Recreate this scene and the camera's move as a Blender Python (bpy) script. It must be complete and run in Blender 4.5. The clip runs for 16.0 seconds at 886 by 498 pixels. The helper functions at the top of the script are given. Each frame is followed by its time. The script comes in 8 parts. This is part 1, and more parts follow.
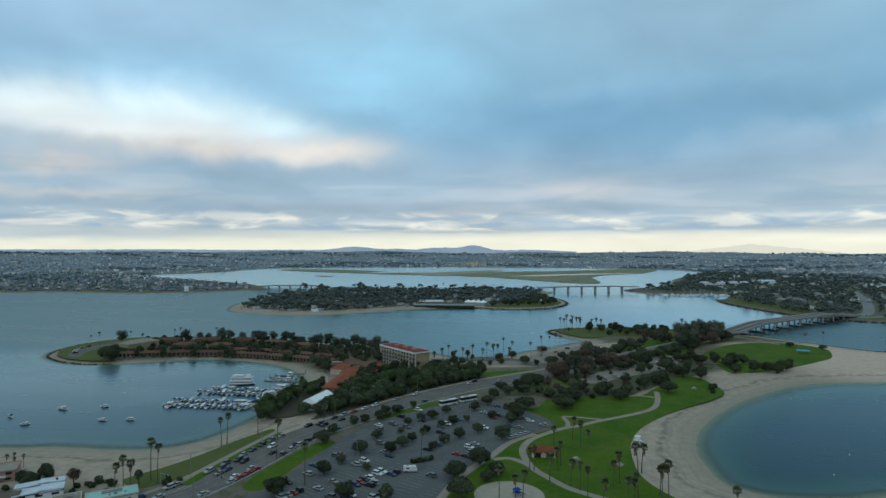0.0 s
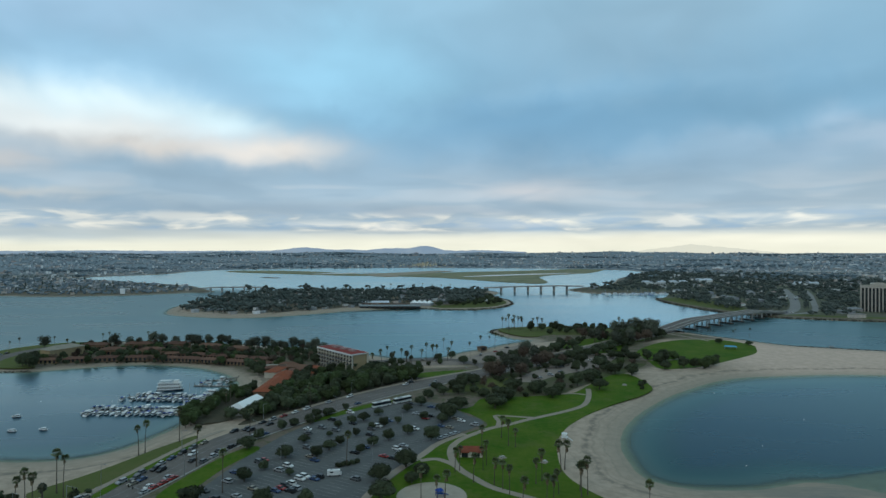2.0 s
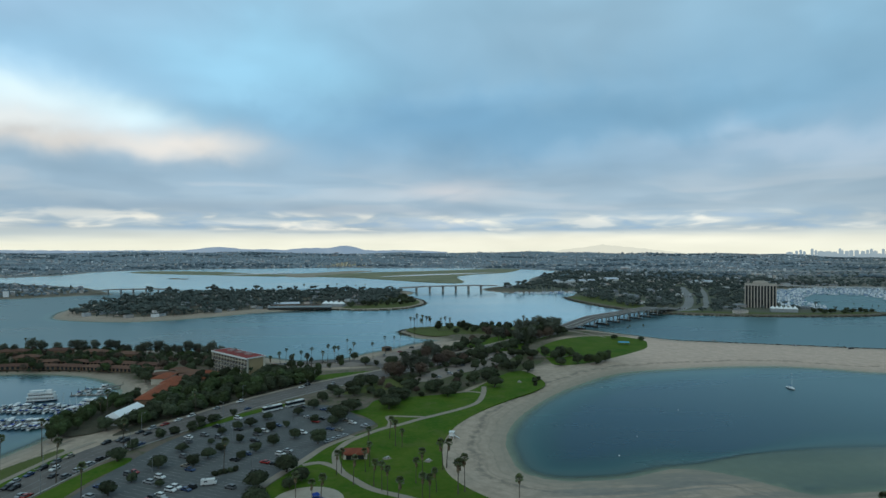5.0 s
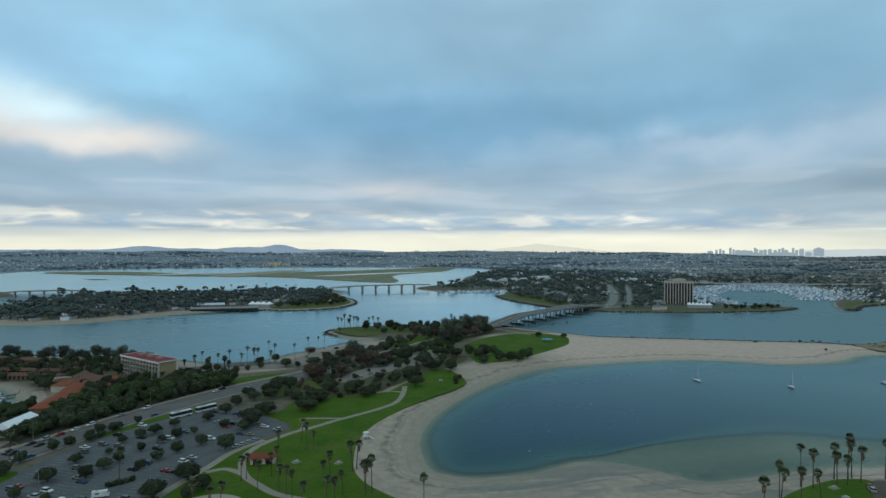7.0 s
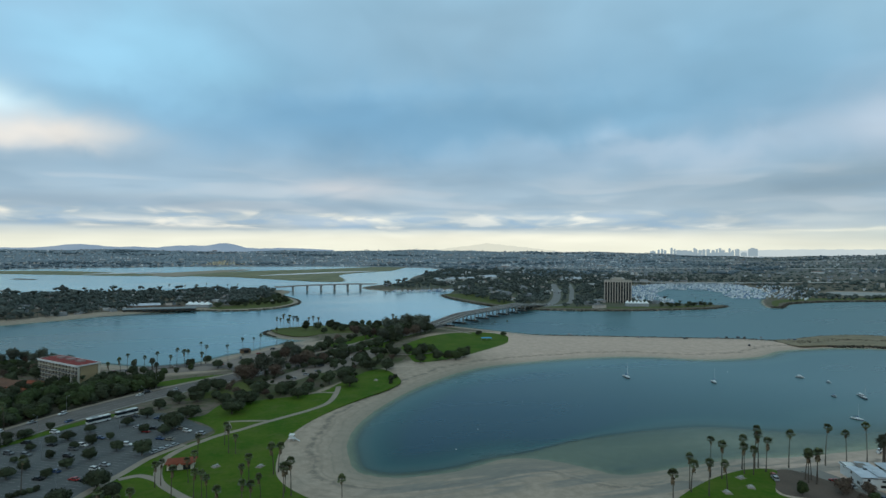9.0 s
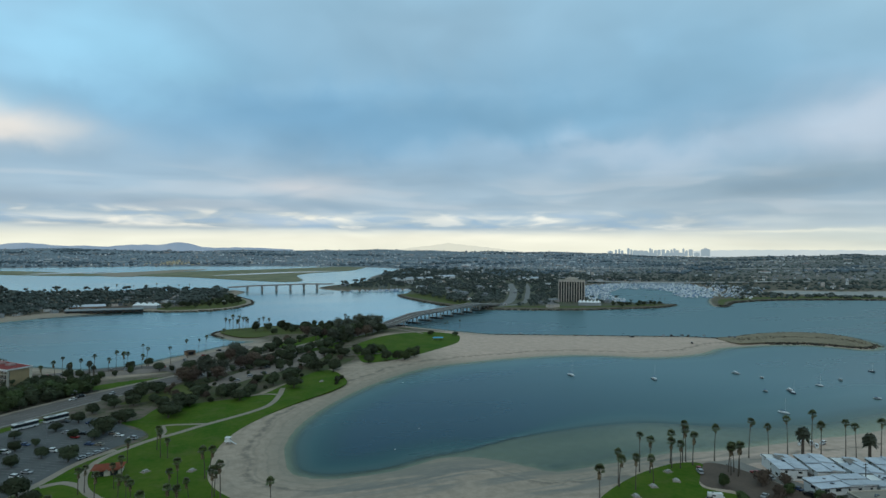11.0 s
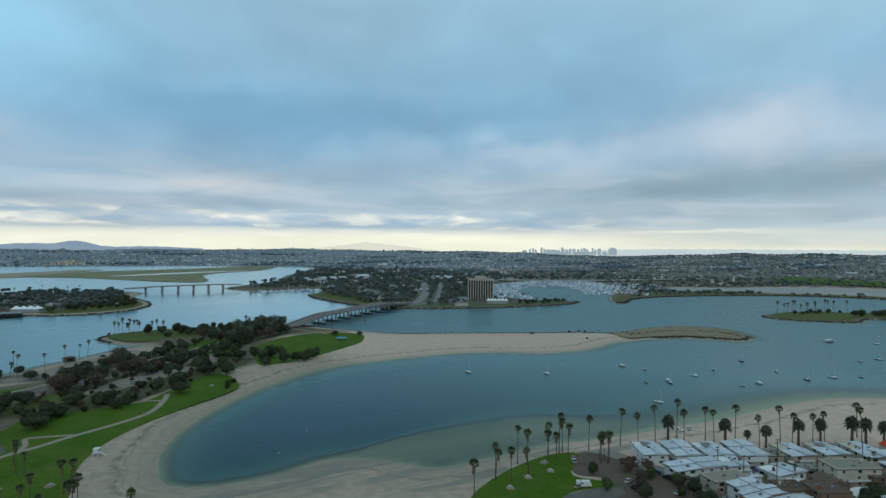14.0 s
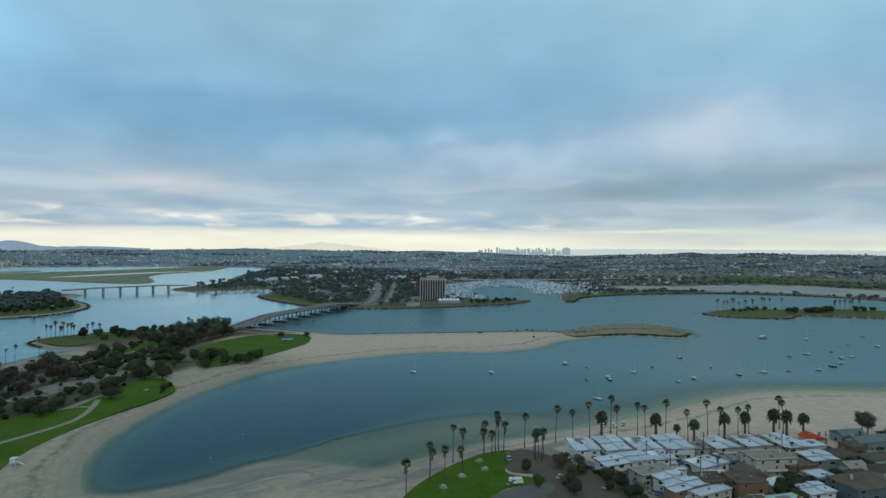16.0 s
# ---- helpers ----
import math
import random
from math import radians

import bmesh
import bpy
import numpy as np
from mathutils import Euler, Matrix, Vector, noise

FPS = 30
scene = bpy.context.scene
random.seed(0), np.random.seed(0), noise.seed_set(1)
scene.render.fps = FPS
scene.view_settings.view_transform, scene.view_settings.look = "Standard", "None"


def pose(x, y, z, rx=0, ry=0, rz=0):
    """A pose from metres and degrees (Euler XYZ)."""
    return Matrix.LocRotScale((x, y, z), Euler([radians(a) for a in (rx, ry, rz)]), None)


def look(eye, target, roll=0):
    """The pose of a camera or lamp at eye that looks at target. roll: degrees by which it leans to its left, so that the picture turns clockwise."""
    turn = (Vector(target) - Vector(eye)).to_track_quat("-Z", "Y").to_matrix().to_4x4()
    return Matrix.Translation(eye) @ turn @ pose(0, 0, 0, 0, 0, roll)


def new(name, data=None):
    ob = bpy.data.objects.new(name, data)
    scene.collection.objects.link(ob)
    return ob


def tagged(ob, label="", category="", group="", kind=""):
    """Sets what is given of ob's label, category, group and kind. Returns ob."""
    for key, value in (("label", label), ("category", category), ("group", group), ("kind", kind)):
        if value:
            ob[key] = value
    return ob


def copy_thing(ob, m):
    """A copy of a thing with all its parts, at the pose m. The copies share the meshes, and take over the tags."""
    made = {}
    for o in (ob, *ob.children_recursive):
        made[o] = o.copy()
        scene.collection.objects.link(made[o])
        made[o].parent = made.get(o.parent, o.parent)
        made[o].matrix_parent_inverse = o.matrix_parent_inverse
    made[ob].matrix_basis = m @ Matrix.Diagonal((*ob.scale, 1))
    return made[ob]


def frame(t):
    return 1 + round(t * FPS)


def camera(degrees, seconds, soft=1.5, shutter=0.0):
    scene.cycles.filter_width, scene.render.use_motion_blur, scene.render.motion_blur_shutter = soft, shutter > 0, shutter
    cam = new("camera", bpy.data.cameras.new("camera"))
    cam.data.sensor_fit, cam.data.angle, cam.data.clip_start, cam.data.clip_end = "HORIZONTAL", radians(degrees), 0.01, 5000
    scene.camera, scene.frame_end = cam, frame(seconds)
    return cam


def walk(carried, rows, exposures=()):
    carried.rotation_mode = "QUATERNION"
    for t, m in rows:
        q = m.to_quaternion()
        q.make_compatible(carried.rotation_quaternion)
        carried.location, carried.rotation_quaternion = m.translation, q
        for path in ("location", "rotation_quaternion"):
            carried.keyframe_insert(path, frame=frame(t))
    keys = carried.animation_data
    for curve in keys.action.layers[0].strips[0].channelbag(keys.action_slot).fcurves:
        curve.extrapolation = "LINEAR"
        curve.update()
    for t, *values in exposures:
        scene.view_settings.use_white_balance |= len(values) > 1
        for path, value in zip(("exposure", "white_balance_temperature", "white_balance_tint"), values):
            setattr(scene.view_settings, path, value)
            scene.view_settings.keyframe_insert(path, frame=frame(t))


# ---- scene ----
cam = camera(73.5, 16.0)
PATH = [
    (0, (3.484, -1.289, 96.956), (3.37, 0.707, 96.951), 0.1),
    (0.5, (6.384, -0.797, 96.972), (6.299, 1.202, 96.967), 0.1),
    (1, (9.276, -0.4, 96.935), (9.229, 1.599, 96.931), 0.0),
    (1.5, (12.201, -0.022, 96.894), (12.196, 1.978, 96.89), 0.1),
    (2, (15.359, 0.478, 96.861), (15.403, 2.478, 96.858), 0.0),
    (2.5, (18.208, 0.392, 96.961), (18.302, 2.389, 96.957), 0.0),
    (3, (21.164, 0.136, 97.102), (21.304, 2.131, 97.098), 0.0),
    (5.5, (35.419, -1.076, 97.234), (35.765, 0.894, 97.23), 0.1),
    (6, (38.397, -1.346, 97.164), (38.793, 0.614, 97.159), 0.1),
    (6.5, (41.42, -1.744, 97.177), (41.871, 0.204, 97.172), 0.1),
    (7, (44.651, -2.34, 97.311), (45.155, -0.404, 97.305), 0.1),
    (7.5, (47.463, -3.389, 97.394), (48.013, -1.466, 97.387), 0.2),
    (8, (50.362, -4.016, 97.448), (50.949, -2.104, 97.44), 0.2),
    (8.5, (53.26, -4.607, 97.437), (53.884, -2.707, 97.429), 0.2),
    (9, (55.824, -5.248, 97.404), (56.483, -3.36, 97.396), 0.3),
    (11.5, (68.67, -11.521, 97.795), (69.477, -9.691, 97.787), 0.4),
    (12, (71.078, -12.796, 97.685), (71.92, -10.982, 97.677), 0.4),
    (12.5, (73.183, -14.212, 97.715), (74.067, -12.418, 97.707), 0.5),
    (13, (75.348, -15.588, 97.89), (76.279, -13.818, 97.883), 0.5),
    (13.5, (77.574, -17.018, 98.069), (78.55, -15.272, 98.061), 0.5),
    (14, (80.002, -18.274, 98.177), (81.019, -16.552, 98.168), 0.5),
    (14.5, (82.16, -19.545, 98.349), (83.209, -17.842, 98.34), 0.5),
    (15, (84.186, -20.781, 98.44), (85.272, -19.102, 98.432), 0.5),
    (15.5, (86.199, -22.035, 98.381), (87.315, -20.375, 98.372), 0.5),
    (16, (88.307, -23.29, 98.234), (89.445, -21.645, 98.226), 0.5),
]
walk(cam, [(t, look(eye, target, roll)) for t, eye, target, roll in PATH])

# ---- world and sun ----
SUN_EL, SUN_AZ = radians(38.0), radians(-150.0)      # azimuth from +y towards +x


def nodes_of(tree):
    tree.nodes.clear()

    def n(kind, inputs=(), **props):
        node = tree.nodes.new(kind)
        if "operation" in props:
            node.operation = props["operation"]
        if "use_clamp" in props:
            node.use_clamp = props["use_clamp"]
        if "data_type" in props:
            node.data_type = props["data_type"]
        if "interpolation_type" in props:
            node.interpolation_type = props["interpolation_type"]
        if "attribute_name" in props:
            node.attribute_name = props["attribute_name"]
        for k, v in dict(inputs).items():
            if hasattr(v, "is_output"):
                tree.links.new(v, node.inputs[k])
            else:
                node.inputs[k].default_value = v
        return node
    return n


def ramp(node, stops, mode="LINEAR"):
    cr = node.color_ramp
    cr.interpolation = mode
    while len(cr.elements) < len(stops):
        cr.elements.new(0.5)
    for e, (p, c) in zip(cr.elements, stops):
        e.position, e.color = p, (*c, 1)
    return node


def rgb(r, g, b):
    """Linear colour from a display colour."""
    return tuple((c / 255 / 12.92) if c < 10.3 else ((c / 255 + 0.055) / 1.055) ** 2.4 for c in (r, g, b))


# cloud masses: bearing, elevation, half width and half height in degrees, colour, share
CLOUDS = [
    (14, 11.5, 17, 3.2, (106, 153, 187), 0.75), (32, 12.0, 13, 2.6, (112, 157, 187), 0.55), (22, 20.0, 16, 4.5, (136, 168, 190), 0.60), (-8, 16.5, 8, 4.5, (150, 206, 236), 0.70),
    (-34, 22, 15, 6.0, (160, 192, 222), 0.70), (62, 20.0, 15, 5.0, (152, 184, 202), 0.50), (60, 10.5, 9, 3.2, (190, 200, 214), 0.70), (42, 8.6, 12, 1.7, (172, 191, 210), 0.60),
    (46, 16.0, 9, 3.0, (126, 170, 198), 0.40), (-18, 20, 8, 3.5, (148, 190, 218), 0.50),
]
CLOUDS_LOW = [
    (-29, 13.6, 13, 1.7, (166, 210, 240), 0.60), (-38, 11.4, 7, 1.6, (228, 243, 249), 0.97), (-28, 11.8, 6, 1.6, (220, 242, 251), 0.95), (-20, 11.4, 4.5, 1.5, (210, 238, 250), 0.90),
    (-30, 10.0, 12, 1.4, (234, 240, 242), 0.90), (-25, 8.7, 9, 0.9, (222, 212, 203), 0.75), (-14.5, 8.9, 5.5, 1.3, (226, 220, 214), 0.85), (-33, 8.0, 9, 0.8, (176, 190, 202), 0.60),
    (-36.5, 6.9, 4.5, 0.7, (214, 204, 197), 0.65), (-20, 6.8, 14, 0.9, (138, 165, 186), 0.60), (-37, 4.4, 7, 0.5, (218, 210, 198), 0.55), (-26, 3.6, 14, 0.7, (140, 166, 188), 0.6),
]
CLOUDS_THIN = [
    (9, 5.4, 4.5, 0.9, (204, 204, 208), 0.70), (52, 5.3, 16, 1.0, (134, 157, 174), 0.75), (0, 3.6, 26, 0.6, (140, 163, 184), 0.60), (36, 3.9, 20, 0.6, (150, 170, 186), 0.5), (12, 2.6, 9, 0.35, (240, 236, 222), 0.9),
    (-10, 2.2, 7, 0.3, (222, 226, 224), 0.7), (26, 2.75, 6, 0.24, (236, 234, 224), 0.7), (48, 2.4, 9, 0.3, (216, 220, 216), 0.6), (63, 6.0, 15, 1.7, (128, 151, 166), 0.70), (60, 3.0, 15, 0.9, (152, 170, 182), 0.75), (60, 1.0, 14, 0.8, (182, 193, 192), 0.9), (54, 1.5, 9, 0.16, (228, 228, 214), 0.6),
    (22, 0.7, 26, 0.65, (240, 238, 222), 0.85), (4, 1.75, 36, 0.22, (146, 166, 182), 0.70), (-36, 1.1, 14, 0.5, (168, 184, 194), 0.8),
]


def build_world():
    w = bpy.data.worlds.new("overcast_sky")
    w.use_nodes = True
    scene.world = w
    n = nodes_of(w.node_tree)

    def m(op, a, b=0.0, c=0.0, clamp=False):
        return n("ShaderNodeMath", {0: a, 1: b, 2: c}, operation=op, use_clamp=clamp).outputs[0]

    def mix(f, a, b):
        return n("ShaderNodeMix", {0: f, 6: a, 7: b}, data_type="RGBA").outputs[2]

    def rng(v, a, b, c=0.0, d=1.0):
        return n("ShaderNodeMapRange", {0: v, 1: a, 2: b, 3: c, 4: d}, interpolation_type="SMOOTHSTEP").outputs[0]

    def square(v, centre, width):
        d = m("MULTIPLY_ADD", v, 1.0 / width, -centre / width)
        return m("MULTIPLY", d, d)

    def noise_at(a, b, c, detail, rough=0.5, swirl=0.0):
        v = n("ShaderNodeCombineXYZ", {0: a, 1: b, 2: c}).outputs[0]
        return n("ShaderNodeTexNoise", {"Vector": v, "Scale": 1.0, "Detail": detail, "Roughness": rough, "Distortion": swirl}).outputs[0]
    sep = n("ShaderNodeSeparateXYZ", {0: n("ShaderNodeTexCoord").outputs["Generated"]})
    x, y, z = sep.outputs
    el = m("MULTIPLY", m("ARCSINE", m("MAXIMUM", z, 0.0)), 57.2958)
    az = m("MULTIPLY", m("ARCTAN2", x, y), 57.2958)
    flat = m("MULTIPLY_ADD", el, 0.07, m("LOGARITHM", m("ADD", el, 2.5), 2.718))
    soft = noise_at(m("MULTIPLY", az, 0.055), m("MULTIPLY", flat, 1.35), 3.1, 2.0, 0.4, 0.35)
    lump = noise_at(m("MULTIPLY", az, 0.14), m("MULTIPLY", flat, 2.0), 7.7, 2.0, 0.45, 0.4)
    curl = noise_at(m("MULTIPLY", az, 0.20), m("MULTIPLY", el, 0.22), 12.3, 3.0, 0.5, 0.3)
    streak = noise_at(m("MULTIPLY", az, 0.10), m("MULTIPLY", el, 0.62), 1.7, 2.0, 0.4, 0.4)
    puff = noise_at(m("MULTIPLY", az, 0.19), m("MULTIPLY", el, 0.95), 5.3, 3.0, 0.5, 0.4)
    base = ramp(n("ShaderNodeValToRGB", {0: m("DIVIDE", el, 90.0)}), [(e / 90.0, rgb(*c)) for e, c in (
        (0.0, (228, 228, 212)), (0.8, (222, 223, 210)), (1.3, (198, 206, 206)), (2.0, (168, 185, 197)), (5.0, (156, 180, 199)), (8.0, (142, 173, 197)), (12.0, (123, 165, 194)),
        (16.0, (129, 172, 201)), (23.0, (141, 182, 208)), (32.0, (150, 182, 198)), (90.0, (152, 180, 186)))]).outputs[0]
    col = base
    for group, sway, lift in ((CLOUDS, 18.0, 6.0), (CLOUDS_LOW, 7.0, 2.8), (CLOUDS_THIN, 10.0, 0.9)):
        a2 = m("MULTIPLY_ADD", m("SUBTRACT", lump if group is CLOUDS_LOW else soft, 0.5), sway, az)
        e2 = m("MULTIPLY_ADD", m("SUBTRACT", curl if group is not CLOUDS_THIN else puff, 0.5), lift, el)
        for b, e, wa, we, c, share in group:
            f = m("EXPONENT", m("MULTIPLY", m("ADD", square(a2, b, wa), square(e2, e, we)), -1.0))
            col = mix(m("MULTIPLY", f, share), col, (*rgb(*c), 1))
    # banks of small puffs low down: lit heads over grey-blue bases
    lowsky = m("MULTIPLY", rng(el, 1.4, 2.2), rng(el, 9.0, 4.5))
    rows = m("MULTIPLY", m("MULTIPLY", rng(el, 1.4, 1.9), rng(el, 3.6, 2.7)), rng(az, 56.0, 36.0))
    col = mix(m("MULTIPLY", m("MULTIPLY", rng(puff, 0.48, 0.66), rows), 0.75), col, (*rgb(244, 240, 228), 1))
    col = mix(m("MULTIPLY", m("MULTIPLY", rng(puff, 0.50, 0.36), rows), 0.60), col, (*rgb(138, 170, 200), 1))
    col = mix(m("MULTIPLY", m("MULTIPLY", rng(streak, 0.52, 0.68), lowsky), 0.32), col, (*rgb(196, 204, 212), 1))
    col = mix(m("MULTIPLY", m("MULTIPLY", rng(streak, 0.50, 0.34), lowsky), 0.36), col, (*rgb(128, 158, 182), 1))
    # soft relief of the deck
    tone = m("ADD", n("ShaderNodeMapRange", {0: soft, 1: 0.3, 2: 0.7, 3: -0.08, 4: 0.08}).outputs[0], n("ShaderNodeMapRange", {0: lump, 1: 0.3, 2: 0.7, 3: -0.05, 4: 0.05}).outputs[0])
    col = n("ShaderNodeVectorMath", {0: col, 1: (0.99, 1.0, 0.978)}, operation="MULTIPLY").outputs[0]
    col = n("ShaderNodeHueSaturation", {"Saturation": 0.98, "Value": m("ADD", tone, 1.14), "Color": col}).outputs[0]
    sky = n("ShaderNodeTexSky")
    sky.sky_type, sky.sun_disc, sky.sun_elevation, sky.sun_rotation, sky.dust_density = "NISHITA", False, SUN_EL, SUN_AZ, 2.0
    clear = n("ShaderNodeBackground", {0: sky.outputs[0], 1: 0.06})
    cloud = n("ShaderNodeBackground", {0: col, 1: 1.05})
    both = n("ShaderNodeMixShader", {0: 0.06, 1: cloud.outputs[0], 2: clear.outputs[0]})
    n("ShaderNodeOutputWorld", {0: both.outputs[0]})


build_world()
sun_data = bpy.data.lights.new("sun", "SUN")
sun_data.energy, sun_data.angle, sun_data.color = 0.35, radians(25), (1.0, 0.90, 0.76)
sun = new("sun", sun_data)
sun_from = Vector((math.sin(SUN_AZ) * math.cos(SUN_EL), math.cos(SUN_AZ) * math.cos(SUN_EL), math.sin(SUN_EL)))
sun.matrix_world = look(sun_from * 900, (0, 0, 0))

# ---- materials ----
MATS = {}


def mat(name, a, b=None, rough=0.9, scale=0.3, fine=4.0, bump=0.0, metal=0.0, vary=0.0, island=0.0, space="world"):
    """Two colours mixed by noise at two sizes (1/m); vary and island: brightness by object and by loose piece."""
    if name in MATS:
        return MATS[name]
    ma = bpy.data.materials.new(name)
    ma.use_nodes = True
    n = nodes_of(ma.node_tree)
    b = b or tuple(c * 0.8 for c in a)
    co = n("ShaderNodeNewGeometry").outputs["Position"] if space == "world" else n("ShaderNodeTexCoord").outputs["Object"]
    n1 = n("ShaderNodeTexNoise", {"Vector": co, "Scale": scale, "Detail": 4.0, "Roughness": 0.6}).outputs[0]
    n2 = n("ShaderNodeTexNoise", {"Vector": co, "Scale": fine, "Detail": 2.0}).outputs[0]
    f = n("ShaderNodeMath", {0: n1, 1: 0.65, 2: n("ShaderNodeMath", {0: n2, 1: 0.35}, operation="MULTIPLY").outputs[0]}, operation="MULTIPLY_ADD").outputs[0]
    f = n("ShaderNodeMapRange", {0: f, 1: 0.36, 2: 0.64}).outputs[0]
    col = n("ShaderNodeMix", {0: f, 6: (*a, 1), 7: (*b, 1)}, data_type="RGBA").outputs[2]
    for amount, src in ((vary, "obj"), (island, "isl")):
        if amount:
            r = n("ShaderNodeObjectInfo").outputs["Random"] if src == "obj" else n("ShaderNodeNewGeometry").outputs["Random Per Island"]
            v = n("ShaderNodeMapRange", {0: r, 3: 1 - amount, 4: 1 + amount}).outputs[0]
            h = n("ShaderNodeMapRange", {0: n("ShaderNodeMath", {0: r, 1: 7.31}, operation="MULTIPLY").outputs[0], 1: 0.0, 2: 7.31, 3: 0.5 - 0.03 * amount, 4: 0.5 + 0.03 * amount}).outputs[0]
            col = n("ShaderNodeHueSaturation", {"Hue": h, "Value": v, "Color": col}).outputs[0]
    p = n("ShaderNodeBsdfPrincipled", {"Base Color": col, "Roughness": rough, "Metallic": metal, "Specular IOR Level": 0.4 if rough < 0.65 else 0.1})
    if bump:
        bp = n("ShaderNodeBump", {"Strength": 0.6, "Distance": bump, "Height": n2})
        ma.node_tree.links.new(bp.outputs[0], p.inputs["Normal"])
    out = n("ShaderNodeOutputMaterial", {0: p.outputs[0]})
    MATS[name] = ma
    return ma


def mat_pick(name, colours, rough=0.85):
    """One of several paints, picked by loose piece."""
    ma = bpy.data.materials.new(name)
    ma.use_nodes = True
    n = nodes_of(ma.node_tree)
    r = n("ShaderNodeNewGeometry").outputs["Random Per Island"]
    c = ramp(n("ShaderNodeValToRGB", {0: r}), [(i / len(colours), q) for i, q in enumerate(colours)], "CONSTANT").outputs[0]
    co = n("ShaderNodeNewGeometry").outputs["Position"]
    nz = n("ShaderNodeTexNoise", {"Vector": co, "Scale": 0.4, "Detail": 3.0}).outputs[0]
    c = n("ShaderNodeHueSaturation", {"Value": n("ShaderNodeMapRange", {0: nz, 1: 0.3, 2: 0.7, 3: 0.8, 4: 1.2}).outputs[0], "Color": c}).outputs[0]
    p = n("ShaderNodeBsdfPrincipled", {"Base Color": c, "Roughness": rough, "Specular IOR Level": 0.1})
    n("ShaderNodeOutputMaterial", {0: p.outputs[0]})
    MATS[name] = ma
    return ma


def mat_ground():
    """Sand with wet and weedy lines along the shore, earth inland with painted far haze, by the shore distance and soil
    share of the sheet.
    """
    ma = bpy.data.materials.new("ground_sand_and_earth")
    ma.use_nodes = True
    n = nodes_of(ma.node_tree)

    def m(op, a, b=0.0, c=0.0):
        return n("ShaderNodeMath", {0: a, 1: b, 2: c}, operation=op).outputs[0]

    def mix(f, a, b):
        return n("ShaderNodeMix", {0: f, 6: a, 7: b}, data_type="RGBA").outputs[2]

    def rng(v, a, b, c=0.0, d=1.0):
        return n("ShaderNodeMapRange", {0: v, 1: a, 2: b, 3: c, 4: d}, interpolation_type="SMOOTHSTEP").outputs[0]
    pos = n("ShaderNodeNewGeometry").outputs["Position"]
    shore = n("ShaderNodeAttribute", attribute_name="shore").outputs["Fac"]
    soil = n("ShaderNodeAttribute", attribute_name="soil").outputs["Fac"]
    lownoise = n("ShaderNodeTexNoise", {"Vector": pos, "Scale": 0.035, "Detail": 4.0, "Roughness": 0.6}).outputs[0]
    mid = n("ShaderNodeTexNoise", {"Vector": pos, "Scale": 0.22, "Detail": 5.0, "Roughness": 0.65}).outputs[0]
    fine = n("ShaderNodeTexNoise", {"Vector": pos, "Scale": 2.2, "Detail": 3.0}).outputs[0]
    sand = mix(rng(mid, 0.35, 0.65), (0.420, 0.332, 0.262, 1), (0.326, 0.262, 0.206, 1))
    dry = n("ShaderNodeAttribute", attribute_name="dry").outputs["Fac"]
    sand = mix(dry, sand, mix(rng(mid, 0.35, 0.65), (0.635, 0.470, 0.382, 1), (0.530, 0.394, 0.318, 1)))
    sand = mix(m("MULTIPLY", rng(fine, 0.5, 0.7), 0.25), sand, (0.31, 0.26, 0.20, 1))
    # wrack lines follow the shore at uneven distance
    along = m("ADD", shore, m("MULTIPLY", m("SUBTRACT", lownoise, 0.5), 12.0))
    line = n("ShaderNodeTexNoise", {"Vector": n("ShaderNodeCombineXYZ", {0: m("MULTIPLY", along, 0.40), 1: m("MULTIPLY", lownoise, 1.6), 2: m("MULTIPLY", mid, 0.28)}).outputs[0], "Scale": 1.0, "Detail": 3.0}).outputs[0]
    wrack = m("MULTIPLY", rng(line, 0.46, 0.70), m("MULTIPLY", rng(shore, 42.0, 16.0), rng(shore, 0.0, 4.0)))
    sand = mix(m("MULTIPLY", wrack, m("SUBTRACT", 0.50, m("MULTIPLY", dry, 0.34))), sand, (0.18, 0.16, 0.13, 1))
    band = n("ShaderNodeMapRange", {0: m("ABSOLUTE", m("SUBTRACT", m("ADD", shore, m("MULTIPLY", m("SUBTRACT", lownoise, 0.5), 16.0)), 17.0)), 1: 0.5, 2: 3.2, 3: 1.0, 4: 0.0}).outputs[0]
    band = m("MULTIPLY", band, rng(mid, 0.34, 0.60))
    sand = mix(m("MULTIPLY", band, 0.65), sand, (0.16, 0.14, 0.115, 1))
    damp = n("ShaderNodeAttribute", attribute_name="damp").outputs["Fac"]
    run = n("ShaderNodeTexNoise", {"Vector": n("ShaderNodeMapping", {0: pos, 2: (0, 0, 0.35), 3: (0.022, 0.13, 0.05)}).outputs[0], "Scale": 1.0, "Detail": 4.0, "Roughness": 0.6, "Distortion": 0.8}).outputs[0]
    sand = mix(m("MULTIPLY", damp, m("MULTIPLY", rng(run, 0.42, 0.60), 0.8)), sand, (0.20, 0.195, 0.175, 1))
    wet = m("MULTIPLY", rng(m("ADD", shore, m("MULTIPLY", m("SUBTRACT", mid, 0.5), 8.0)), 15.0, 1.0), 0.55)
    wet = m("MULTIPLY", wet, m("SUBTRACT", 1.0, m("MULTIPLY", dry, 0.6)))
    sand = mix(wet, sand, (0.23, 0.205, 0.16, 1))
    earth = mix(rng(mid, 0.40, 0.70), (0.155, 0.122, 0.10, 1), (0.070, 0.085, 0.036, 1))
    earth = mix(m("MULTIPLY", rng(lownoise, 0.5, 0.7), 0.6), earth, (0.175, 0.155, 0.125, 1))
